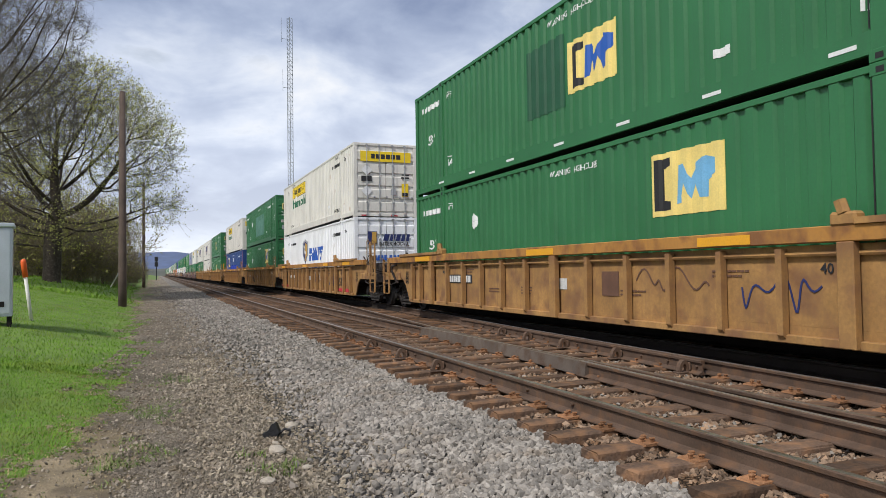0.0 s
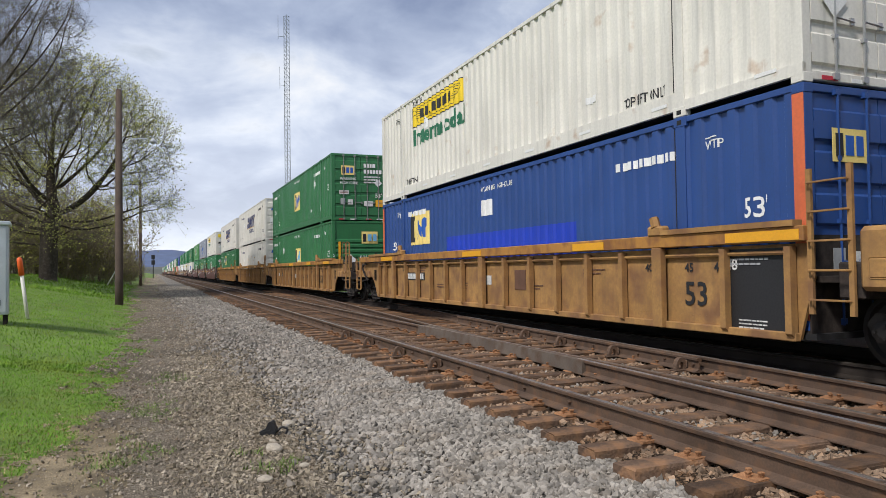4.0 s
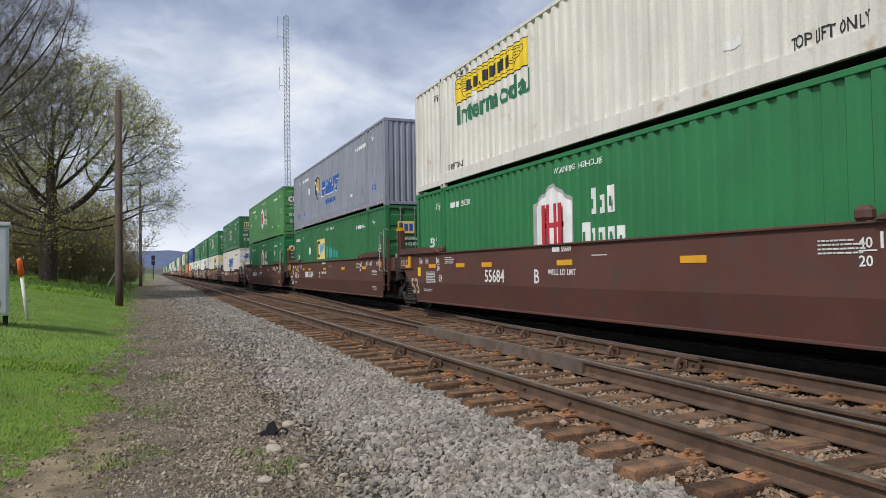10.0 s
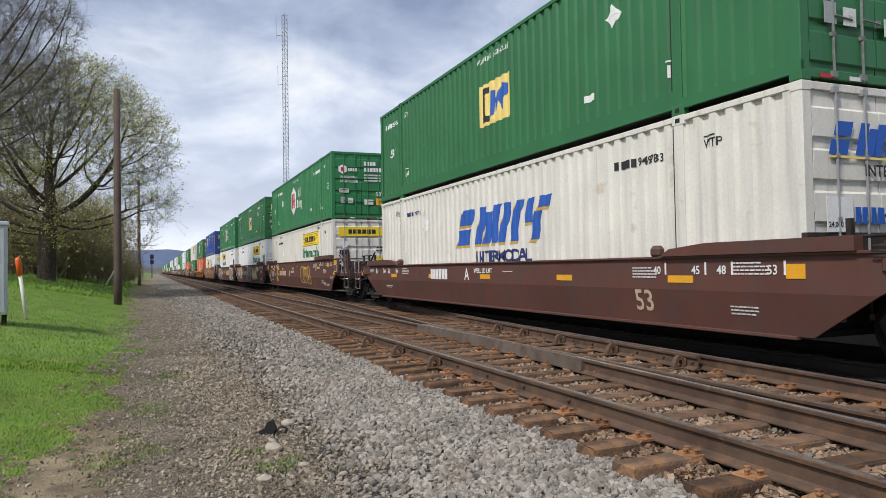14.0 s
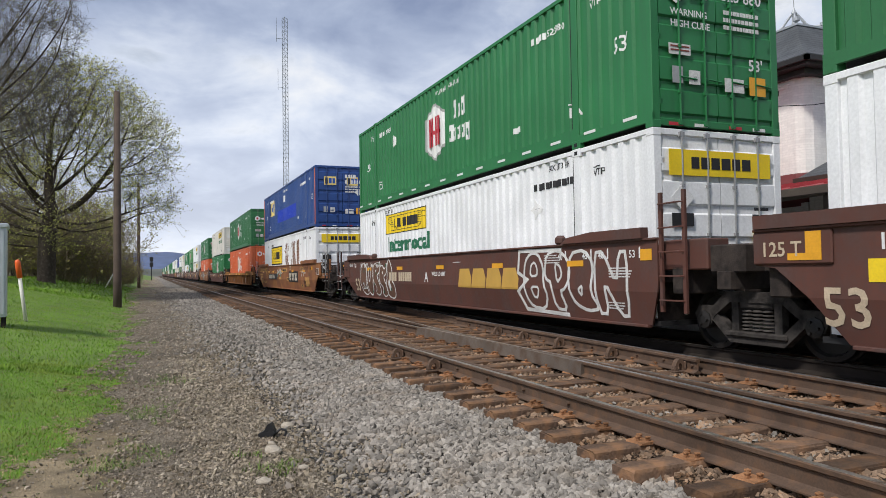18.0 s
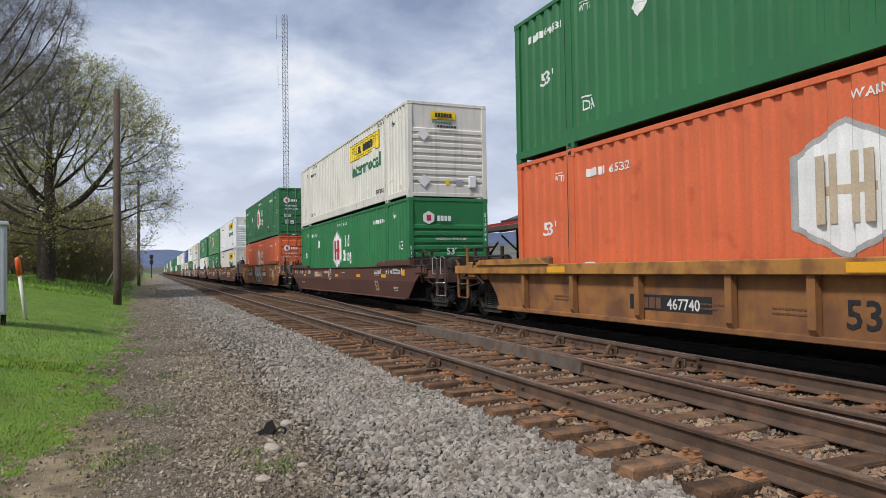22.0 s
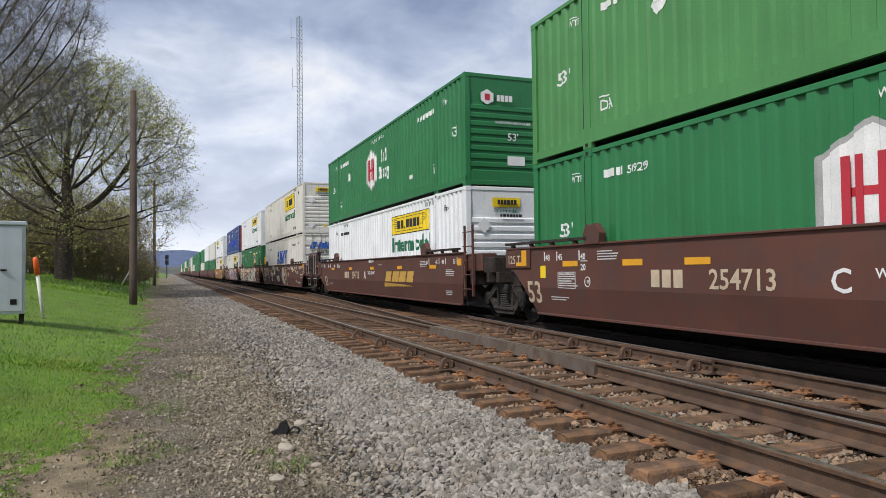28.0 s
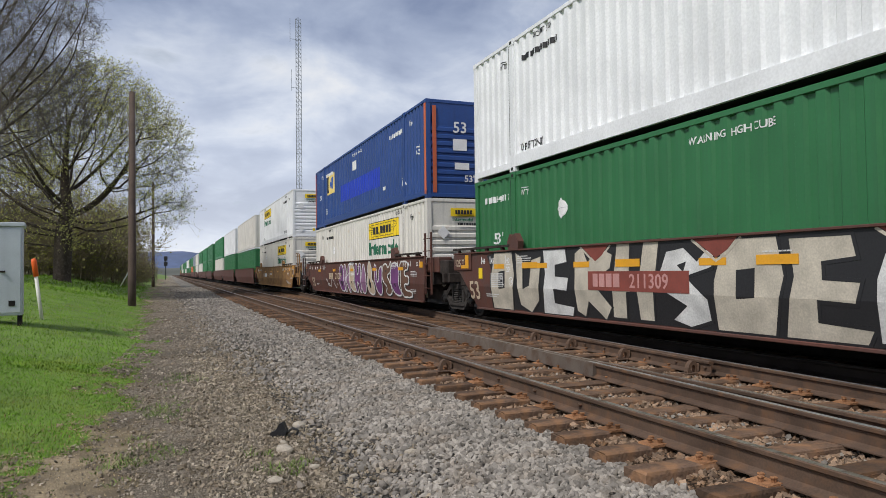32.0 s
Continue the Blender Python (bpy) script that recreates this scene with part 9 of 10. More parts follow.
def limb_mesh(name, p, q, r1, r2, sides, mat):
    """Tapered pieces from p to q, all in one mesh."""
    d = q - p
    d = d / (np.linalg.norm(d, axis=1)[:, None] + 1e-9)
    ref = np.where(np.abs(d[:, 2:3]) < 0.9, np.array([[0, 0, 1.0]]), np.array([[1.0, 0, 0]]))
    a = np.cross(d, ref)
    a /= np.linalg.norm(a, axis=1)[:, None]
    b = np.cross(d, a)
    t = np.arange(sides) * 2 * np.pi / sides
    ring = a[:, None] * np.cos(t)[None, :, None] + b[:, None] * np.sin(t)[None, :, None]
    v = np.concatenate([p[:, None] + ring * r1[:, None, None], q[:, None] + ring * r2[:, None, None]], 1).reshape(-1, 3)
    k = np.arange(sides)
    f = np.stack([k, (k + 1) % sides, sides + (k + 1) % sides, sides + k], 1)
    faces = (f[None] + 2 * sides * np.arange(len(p))[:, None, None]).reshape(-1, 4)
    return from_arrays(name, v, faces, mat, True)


def leaf_mesh(name, points, size, mat, seed, jitter=0.12):
    g = np.random.default_rng(seed)
    pts = np.array(points) + g.normal(scale=jitter, size=(len(points), 3))
    n = len(pts)
    u = g.normal(size=(n, 3))
    u /= np.linalg.norm(u, axis=1)[:, None]
    w = np.cross(u, g.normal(size=(n, 3)))
    w /= np.linalg.norm(w, axis=1)[:, None]
    s = (size * g.uniform(0.5, 1.4, n))[:, None]
    v = np.stack([pts, pts + (u + 0.6 * w) * s * 0.5, pts + u * s, pts + (u - 0.6 * w) * s * 0.5], 1).reshape(-1, 3)
    f = np.arange(4 * n).reshape(-1, 4)
    return from_arrays(name, v, f, mat)


def twigs(g, base, out, each, length, r):
    """Fine shoots that leave the given places, each forked once."""
    p = np.repeat(base, each, 0)
    d = np.repeat(out, each, 0) + g.normal(scale=0.75, size=(len(p), 3)) + (0, 0, 0.12)
    d /= np.linalg.norm(d, axis=1)[:, None]
    ln = length * g.uniform(0.5, 1.2, len(p))[:, None]
    q = p + d * ln
    e1 = d + g.normal(scale=0.45, size=d.shape)
    e2 = d + g.normal(scale=0.6, size=d.shape)
    mid = p + d * ln * 0.55
    t1, t2 = q + e1 * ln * 0.55, mid + e2 * ln * 0.6
    pp, qq = np.concatenate([p, q, mid]), np.concatenate([q, t1, t2])
    rr = np.concatenate([np.full(len(p), r), np.full(2 * len(p), r * 0.75)])
    return pp, qq, rr, np.concatenate([q, t1, t2])


def tree(name, seed, trunk, lobes, label, count=2600, step=0.36, girth=0.5, tip=0.010, each=3, length=0.55, twig=0.008, leaf=0.3, leaf_size=0.10, lit=(1.0, 0.0), reach=5.0, kill=0.75):
    """lit: how far the leaves gather on the upper and on the +x side of the crown."""
    nodes, parent, size = colonise(seed, trunk, lobes, count, step, reach, kill)
    k = np.arange(1, len(nodes))
    grow_r = (girth - tip) / (size.max() - 1.0)
    r = tip + grow_r * (size - 1.0)
    r[0] *= 1.3
    p, q, ra, rb = nodes[parent[k]], nodes[k], r[parent[k]], r[k]
    ra = np.minimum(ra, rb * 1.35)
    t = thing(name, label, "tree", "trees beside the road")
    stout = rb > 3.2 * tip
    part("trunk", limb_mesh("trunk", p[stout], q[stout], ra[stout], rb[stout], 8, BARK), t)
    g = np.random.default_rng(seed + 100)
    thin = ~stout
    base, out = q[thin], (q - p)[thin] / step
    tp, tq, tr, ends = twigs(g, base, out, each, length, twig)
    part("crown", limb_mesh("crown", np.concatenate([p[thin], tp]), np.concatenate([q[thin], tq]), np.concatenate([ra[thin], tr]), np.concatenate([rb[thin], tr * 0.8]), 3, TWIG), t, label="bare twigs in spring")
    if leaf:
        top, low, wide = ends[:, 2].max(), ends[:, 2].min(), np.abs(ends[:, 0]).max()
        w = leaf * (0.25 + lit[0] * np.clip((ends[:, 2] - low) / (top - low), 0, 1) ** 2 + lit[1] * np.clip(ends[:, 0] / wide, 0, 1))
        w = w * (0.35 + 1.3 * (rough_noise(ends[:, 0] * 0.6, ends[:, 2] * 0.6 + ends[:, 1] * 0.3, seed) > 0.05))
        pick = ends[g.uniform(0, 1, len(ends)) < w]
        part("foliage", leaf_mesh("foliage", np.repeat(pick, 3, 0), leaf_size, BUD, seed, 0.10), t, label="small yellow-green opening leaves")
    return t


def stand(ob, x, y, turn=0.0, scale=1.0):
    ob.matrix_basis = pose(x, y, float(ground_z(x, y)), 0, 0, turn) @ Matrix.Diagonal((scale, scale, scale, 1))
    return ob


def again(src, x, y, turn, scale):
    ob = copy_thing(src, pose(x, y, float(ground_z(x, y)), 0, 0, turn))
    ob.scale = (scale, scale, scale)
    return ob


stand(tree("broad_tree", 4, [(0, 0, -0.3), (0.05, 0, 1.6), (0.1, 0, 3.2), (0.35, 0.1, 4.4)],
           [(1.6, 0, 11.0, 4.8, 5.0, 3.7), (4.9, -0.4, 8.6, 3.3, 4.2, 3.7), (-2.6, 0, 8.8, 4.8, 4.6, 4.2), (6.4, 0, 4.9, 1.9, 2.4, 1.9), (-2.8, -1.0, 3.9, 4.8, 3.4, 1.9), (2.4, -1.0, 3.5, 3.0, 2.6, 1.3)],
           "large broad tree with bare limbs and opening yellow-green leaves", count=4200, step=0.32, girth=0.55, tip=0.011, each=4, length=0.62, twig=0.0075, leaf=1.5, leaf_size=0.10, lit=(0.8, 0.8), kill=0.62), -6.4, 51.0, -20)
stand(tree("tall_tree", 12, [(0, 0, -0.3), (0.1, 0, 2.5), (0.3, 0, 5.0)],
           [(2.4, 0, 14.0, 5.6, 5.4, 6.5), (4.0, 0, 8.8, 3.8, 4.4, 3.2), (-1.5, 0, 8.0, 4.6, 4.6, 4.0)],
           "tall tree with bare grey spring branches", count=7000, step=0.30, girth=0.42, tip=0.008, each=6, length=0.50, twig=0.006, leaf=0.06, leaf_size=0.07, kill=0.50), -11.0, 42.0, -20)
wood = stand(tree("young_tree", 9, [(0, 0, -0.3), (0.1, 0, 1.5), (0.0, 0.1, 3.0)], [(0, 0, 7.2, 3.6, 3.6, 4.2), (0.8, 0, 3.6, 2.6, 2.6, 1.8)],
                  "smaller tree with bare branches and a few new leaves", count=1300, step=0.42, girth=0.20, tip=0.014, each=3, length=0.75, twig=0.011, leaf=0.3, leaf_size=0.17, kill=0.85), -9.6, 70.0, 220)
for x, y, turn, k in ((-16.5, 60.0, 130, 1.15), (-12.5, 78.0, 120, 1.1), (-5.6, 84.0, 200, 0.85), (-19.0, 72.0, 300, 1.25), (-22.0, 90.0, 20, 1.4), (-7.0, 110.0, 75, 0.95), (-12.0, 125.0, 250, 1.3), (-4.6, 68.0, 290, 0.55), (-17.0, 66.0, 40, 1.0)):
    again(wood, x, y, turn, k)


def shrub(seed, label):
    rnd = random.Random(seed)
    segs = []
    for i in range(40):
        p = Vector((rnd.gauss(0, 0.9), rnd.gauss(0, 0.9), -0.1))
        d = Vector((rnd.gauss(0, 0.35), rnd.gauss(0, 0.35), 1)).normalized()
        r = rnd.uniform(0.010, 0.024)
        for k in range(5):
            q = p + d * rnd.uniform(0.35, 0.75)
            segs.append((p, q, r, r * 0.75, 1))
            for j in range(4):
                e = (d + Vector((rnd.gauss(0, 0.7), rnd.gauss(0, 0.7), rnd.gauss(0.1, 0.35)))).normalized()
                m = q + e * rnd.uniform(0.3, 0.8)
                segs.append((q, m, r * 0.5, r * 0.3, 2))
                for h in range(2):
                    e2 = (e + Vector((rnd.gauss(0, 0.7), rnd.gauss(0, 0.7), rnd.gauss(0.1, 0.35)))).normalized()
                    segs.append((m, m + e2 * rnd.uniform(0.2, 0.5), r * 0.3, r * 0.2, 3))
            p, r = q, r * 0.75
            d = (d + Vector((rnd.gauss(0, 0.2), rnd.gauss(0, 0.2), 0))).normalized()
    t = thing("shrub", label, "shrub", "brush under the trees")
    p, q, ra, rb = (np.array([s[i] for s in segs], float) for i in range(4))
    part("brushwood", limb_mesh("brushwood", p, q, np.maximum(ra, 0.009), np.maximum(rb, 0.008), 3, BRUSH_TWIG), t)
    part("foliage", leaf_mesh("foliage", [s[1] for s in segs if s[4] >= 2 and rnd.random() < 0.8], 0.13, BRUSH_BUD, seed), t)
    return t


def brush():
    src = [shrub(31, "thicket of brown leafless brush with a few leaves"), shrub(32, "thicket of brown leafless brush with a few leaves")]
    rnd = random.Random(8)
    stand(src[0], -3.4, 66, 0)
    stand(src[1], -5.6, 63, 60)
    for k in range(24):
        y = rnd.uniform(60, 115)
        x = -2.6 - rnd.uniform(0, 1) ** 0.8 * (7 + 0.24 * (y - 40)) if k % 3 else rnd.uniform(-26, -6)
        if k > 20:
            x, y = rnd.uniform(-3.6, -2.6), rnd.uniform(70, 150)
        again(src[k % 2], x, y, rnd.uniform(0, 360), rnd.uniform(1.0, 2.0) if k <= 20 else rnd.uniform(0.6, 1.0))


brush()

# ---- poles, tower, cabinet, marker ----
POLE_WOOD = material("pole_wood", (0.088, 0.062, 0.048), 0.9, scale=1.5, fine=30, vary=0.25, bump=0.5)
GREY_POLE = material("grey_pole_wood", (0.085, 0.068, 0.056), 0.9, scale=1.5, fine=30, vary=0.2, bump=0.5)
GALV = material("galvanised_steel", (0.42, 0.44, 0.46), 0.5, 0.5, scale=3, fine=40, vary=0.12)
ALU = material("aluminium_cabinet", (0.50, 0.53, 0.57), 0.42, 0.35, scale=2, fine=40, vary=0.08, streak=0.12)


def wood_pole(x, y, h, r, label, mat, arm=0.0, drop=0.0):
    z = float(ground_z(x, y))
    t = thing("utility_pole", label, "pole", "poles along the line", (x, y, z))
    part("shaft", cached(("shaft", h, r), lambda: Shape().lathe([(r, -0.3), (r * 0.97, 1.0), (r * 0.72, h), (0.0, h + 0.02)], "z", 12).mesh("shaft", mat, True)), t)
    if arm:
        s = arm
        h = h - drop
        part("lamp_arm", Shape().path([(0, 0, h - 0.55), (s * 0.35, 0, h - 0.15), (s * 0.8, 0, h - 0.12)], 0.028, 6).mesh("lamp_arm", GALV), t)
        part("lamp_head", Shape().lathe([(0.04, 0.10), (0.07, 0.05), (0.15, -0.02), (0.14, -0.09), (0.08, -0.14)], "z", 12, (s * 0.95, 0, h - 0.18)).mesh("lamp_head", GALV, True), t)
    return t


wood_pole(-1.41, 32.0, 9.05, 0.165, "dark wooden utility pole with a small lamp, standing in grass", POLE_WOOD, 1.4, 1.9)
wood_pole(-1.46, 79.0, 11.0, 0.17, "dark slender wooden pole far along the road", POLE_WOOD)
wood_pole(14.0, 16.75, 6.6, 0.10, "weathered brown wooden pole with a lamp on a curved arm", GREY_POLE, -0.85)


MAST_STEEL = material("weathered_mast_steel", (0.20, 0.21, 0.23), 0.6, 0.3, scale=3, fine=40, vary=0.12)


def mast():
    h, w = 48.6, 0.95
    t = thing("radio_mast", "tall slender galvanised lattice radio mast", "mast", at=pose(22.4, 128.0, 0.0, 0, 0, 20))
    corners = [(w * 0.577 * math.cos(a), w * 0.577 * math.sin(a)) for a in (0, 2.094, 4.189)]
    for x, y in corners:
        part("mast_leg", Shape().tube((x, y, 0), (x, y, h), 0.045, 6).mesh("mast_leg", MAST_STEEL), t)
    s, n = Shape(), 60
    for i in range(n):
        z0, z1 = h * i / n, h * (i + 1) / n
        for k in range(3):
            a, b = corners[k], corners[(k + 1) % 3]
            s.tube((*a, z0), (*b, z1), 0.022, 4)
            s.tube((*a, z1), (*b, z1), 0.018, 4)
    br = part("bracing", s.mesh("bracing", MAST_STEEL), t)
    tagged(br, kind="stuff")
    part("whip_antenna", Shape().path([(-0.4, 0, h - 4.0), (-1.5, 0.4, h - 4.0), (-1.5, 0.4, h - 4.4)], 0.04, 5).tube((-1.5, 0.4, h - 4.6), (-1.5, 0.4, h - 0.2), 0.035, 5).mesh("whip_antenna", MAST_STEEL), t)
    part("side_antenna", Shape().path([(-0.4, 0, h - 13.0), (-1.3, 0.3, h - 13.0)], 0.035, 5).tube((-1.3, 0.3, h - 13.6), (-1.3, 0.3, h - 9.6), 0.03, 5).mesh("side_antenna", MAST_STEEL), t)


mast()


def equipment_cabinet():
    x, y = -3.36, 17.5
    z = float(ground_z(x, y))
    t = thing("equipment_cabinet", "grey aluminium trackside equipment cabinet on short legs", "cabinet", at=pose(x, y, z, 0, 0, 8))
    part("body", Shape().box(-0.42, 0.42, -0.35, 0.35, 0.16, 2.06, 0.01).mesh("body", ALU), t)
    part("roof", Shape().box(-0.46, 0.46, -0.40, 0.40, 2.06, 2.15, 0.015).mesh("roof", ALU), t)
    d = part("door", Shape().box(-0.38, 0.38, -0.375, -0.35, 0.22, 2.02, 0.006).mesh("door", ALU), t)
    part("handle", Shape().box(-0.02, 0.10, -0.40, -0.375, 1.08, 1.12, 0.006).tube((0.0, -0.42, 1.10), (0.09, -0.42, 1.10), 0.014, 6).mesh("handle", STEEL), d, label="dark door handle")
    for vx in (-0.28, 0.16):
        part("vent", cached("cabvent", lambda: Shape().box(0, 0.12, -0.384, -0.375, 0.36, 0.48).mesh("vent", STEEL)), d, (vx, 0, 0))
    for lx in (-0.36, 0.36):
        for ly in (-0.28, 0.28):
            part("leg", cached("cableg", lambda: Shape().box(-0.04, 0.04, -0.04, 0.04, -0.1, 0.18).mesh("leg", STEEL)), t, (lx, ly, 0))


equipment_cabinet()
POST_WHITE = material("white_plastic_post", (0.66, 0.65, 0.58), 0.6, scale=3, fine=40, vary=0.1)
POST_ORANGE = material("orange_plastic_cap", (0.85, 0.13, 0.02), 0.5, scale=3, fine=40, vary=0.06)


def marker_post():
    x, y = -2.86, 19.4
    t = thing("marker_post", "leaning white marker post with an orange top", "marker", at=pose(x, y, float(ground_z(x, y)), 0, -7, 0))
    part("post", Shape().lathe([(0.042, -0.2), (0.042, 1.1)], "z", 10).mesh("post", POST_WHITE, True), t)
    part("cap", Shape().lathe([(0.062, 1.05), (0.062, 1.42), (0.05, 1.48), (0.0, 1.50)], "z", 12).mesh("cap", POST_ORANGE, True), t, label="orange cap")
    x, y = -3.5, 60.0
    t = thing("marker_post", "pale stake leaning in the grass", "marker", at=pose(x, y, float(ground_z(x, y)), 0, 28, 0))
    part("post", Shape().lathe([(0.05, -0.2), (0.05, 1.7)], "z", 8).mesh("post", POST_WHITE, True), t)


marker_post()


def signal_mast():
    t = thing("signal_mast", "black railway signal mast far along the line", "signal", at=(-0.6, 200.0, 0.2))
    part("post", Shape().tube((0, 0, 0), (0, 0, 5.6), 0.11, 8).mesh("post", PAINT["black"]), t)
    for z in (4.2, 5.6):
        part("signal_head", cached("sighead", lambda: Shape().box(-0.45, 0.45, -0.1, 0.1, -0.6, 0.6, 0.08).mesh("signal_head", PAINT["black"])), t, (0, -0.15, z))


signal_mast()

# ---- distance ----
# distance haze is painted into the ridge as a blue tint
RIDGE = material("haze_blue_ridge", (0.085, 0.115, 0.20), 0.95, scale=0.004, fine=0.03, vary=0.25)
NEAR_HILL = material("wooded_slope", (0.10, 0.105, 0.085), 0.95, scale=0.01, fine=0.08, vary=0.3)


def ridge(name, dist, heights, mat, label, seed):
    az = np.linspace(-80, 100, 361)
    top = np.interp(az, *zip(*heights))
    g = np.random.default_rng(seed)
    top = top * (1 + 0.05 * np.sin(az * 0.35 + seed) + 0.025 * np.sin(az * 1.3)) + g.normal(scale=0.008, size=len(az)) * top
    rows = []
    for k, (dd, hh) in enumerate(((0.86, 0.0), (0.92, 0.5), (1.0, 1.0), (1.1, 0.0))):
        rr = dist * dd
        rows.append(np.stack([rr * np.sin(np.radians(az)), rr * np.cos(np.radians(az)), top * hh - 2.0 * (hh == 0)], 1))
    v = np.concatenate(rows)
    n = len(az)
    i = np.concatenate([k * n + np.arange(n - 1) for k in range(3)])
    f = np.stack([i, i + 1, i + n + 1, i + n], 1)
    tagged(new(name, from_arrays(name, v, f, mat, True)), label, "hills", kind="structure")


ridge("far_ridge", 2600.0, ((-80, 60), (-20, 70), (-3, 76), (1, 80), (6, 60), (14, 75), (26, 130), (40, 150), (100, 90)), RIDGE, "long wooded ridge on the horizon, tinted blue for distance haze", 3)
ridge("wooded_slope", 900.0, ((-80, 22), (-12, 20), (-3, 12), (0, 9), (3, 10), (8, 14), (26, 30), (60, 34), (100, 20)), NEAR_HILL, "low bare wooded slope beyond the tracks", 5)

# ---- station beyond the train ----
BRICK = material("painted_brick", (0.88, 0.86, 0.80), 0.75, scale=1.5, fine=14, vary=0.05, streak=0.12, bump=0.2)
MAROON = material("maroon_paint", (0.20, 0.055, 0.055), 0.6, scale=2, fine=30, vary=0.12, streak=0.15)
SLATE = material("slate_shingle", (0.085, 0.092, 0.100), 0.85, spots=((0.055, 0.062, 0.070), 0.5, 0.7), scale=1.0, fine=16, vary=0.22, bump=0.5)
TRIM = material("dark_brown_trim", (0.045, 0.027, 0.020), 0.6, scale=3, fine=40, vary=0.12)
EAVE = material("black_eave_paint", (0.020, 0.018, 0.017), 0.6, scale=3, fine=40, vary=0.12)
RED_ROOF = material("red_metal_roof", (0.36, 0.045, 0.05), 0.5, scale=1.2, fine=20, vary=0.12, streak=0.2)
SOFFIT = material("grey_timber", (0.21, 0.185, 0.16), 0.85, scale=2, fine=30, vary=0.2)
BLIND = material("cream_blind", (0.62, 0.56, 0.38), 0.8, scale=2, fine=60, vary=0.06)
ROOM = material("dark_room", (0.012, 0.012, 0.012), 0.9, scale=2, fine=60, vary=0.1)
CHIMNEY = material("red_brick", (0.33, 0.10, 0.055), 0.85, scale=2, fine=14, vary=0.2, bump=0.4)
PLATFORM = material("platform_paving", (0.40, 0.385, 0.36), 0.9, scale=1, fine=20, vary=0.15, bump=0.3)
GLASS = bpy.data.materials.new("window_glass")
GLASS.use_nodes = True
GLASS.node_tree.nodes["Principled BSDF"].inputs["Roughness"].default_value = 0.05
GLASS.node_tree.nodes["Principled BSDF"].inputs["Transmission Weight"].default_value = 1.0
GLASS.node_tree.nodes["Principled BSDF"].inputs["IOR"].default_value = 1.12


def courses(m, wide, high, dark):
    """Rows of bricks or slates as fine relief and slightly darker joints."""
    nt = m.node_tree
    link = nt.links.new
    bsdf = nt.nodes["Principled BSDF"]
    sep = nt.nodes.new("ShaderNodeSeparateXYZ")
    link(nt.nodes.new("ShaderNodeTexCoord").outputs["Object"], sep.inputs[0])
    add = nt.nodes.new("ShaderNodeMath")
    link(sep.outputs[0], add.inputs[0])
    link(sep.outputs[1], add.inputs[1])
    comb = nt.nodes.new("ShaderNodeCombineXYZ")
    link(add.outputs[0], comb.inputs[0])
    link(sep.outputs[2], comb.inputs[1])
    b = nt.nodes.new("ShaderNodeTexBrick")
    link(comb.outputs[0], b.inputs["Vector"])
    for k, v in (("Scale", 1.0), ("Brick Width", wide), ("Row Height", high), ("Mortar Size", 0.012), ("Mortar Smooth", 0.3)):
        b.inputs[k].default_value = v
    b.inputs["Color1"].default_value, b.inputs["Color2"].default_value, b.inputs["Mortar"].default_value = (1, 1, 1, 1), (0.9, 0.9, 0.9, 1), (dark, dark, dark, 1)
    old = bsdf.inputs["Base Color"].links[0].from_socket
    mx = nt.nodes.new("ShaderNodeMix")
    mx.data_type, mx.blend_type = "RGBA", "MULTIPLY"
    mx.inputs[0].default_value = 1.0
    link(old, mx.inputs[6])
    link(b.outputs["Color"], mx.inputs[7])
    link(mx.outputs[2], bsdf.inputs["Base Color"])


courses(BRICK, 0.22, 0.075, 0.91)
courses(SLATE, 0.26, 0.11, 0.62)
courses(CHIMNEY, 0.22, 0.075, 0.75)


def sash_window(parent, at, w=1.06, h=2.02):
    """Paired sash window, facing -y in its own space, foot at z = 0, centred."""
    win = part("window", cached(("wroom", w, h), lambda: Shape().box(-w / 2, w / 2, 0.14, 0.17, 0, h).mesh("window", ROOM)), parent, at)
    part("blind", cached(("wblind", w, h), lambda: Shape().box(-w / 2 + 0.06, w / 2 - 0.06, 0.115, 0.125, h * 0.36, h - 0.08).mesh("blind", BLIND)), win)
    s = Shape()
    for x in (-w / 2, -0.08, w / 2 - 0.11):
        s.box(x, x + (0.16 if x == -0.08 else 0.11), -0.02, 0.10, 0, h, 0.006)
    for x in (-w / 2 + 0.08, 0.055):
        for z in (0.0, h * 0.48, h - 0.07):
            s.box(x, x + w / 2 - 0.135, 0.02, 0.08, z, z + 0.07)
        s.box(x, x + w / 2 - 0.135, 0.035, 0.065, h * 0.74, h * 0.74 + 0.03)
    part("window_frame", cached(("wframe", w, h), lambda: s.mesh("window_frame", TRIM)), win)
    for x in (-w / 2 + 0.08, 0.055):
        part("pane", cached(("wpane", w, h), lambda: Shape().box(0, w / 2 - 0.135, 0.048, 0.052, 0.02, h - 0.02).mesh("pane", GLASS)), win, (x, 0, 0)).visible_shadow = False
    part("lintel", cached(("wlintel", w), lambda: Shape().box(-w / 2 - 0.18, w / 2 + 0.18, -0.08, 0.05, 0, 0.17, 0.01).mesh("lintel", TRIM)), win, (0, 0, h))
    part("window_sill", cached(("wsill", w), lambda: Shape().box(-w / 2 - 0.10, w / 2 + 0.10, -0.10, 0.05, -0.14, 0, 0.01).mesh("window_sill", TRIM)), win)
    return win


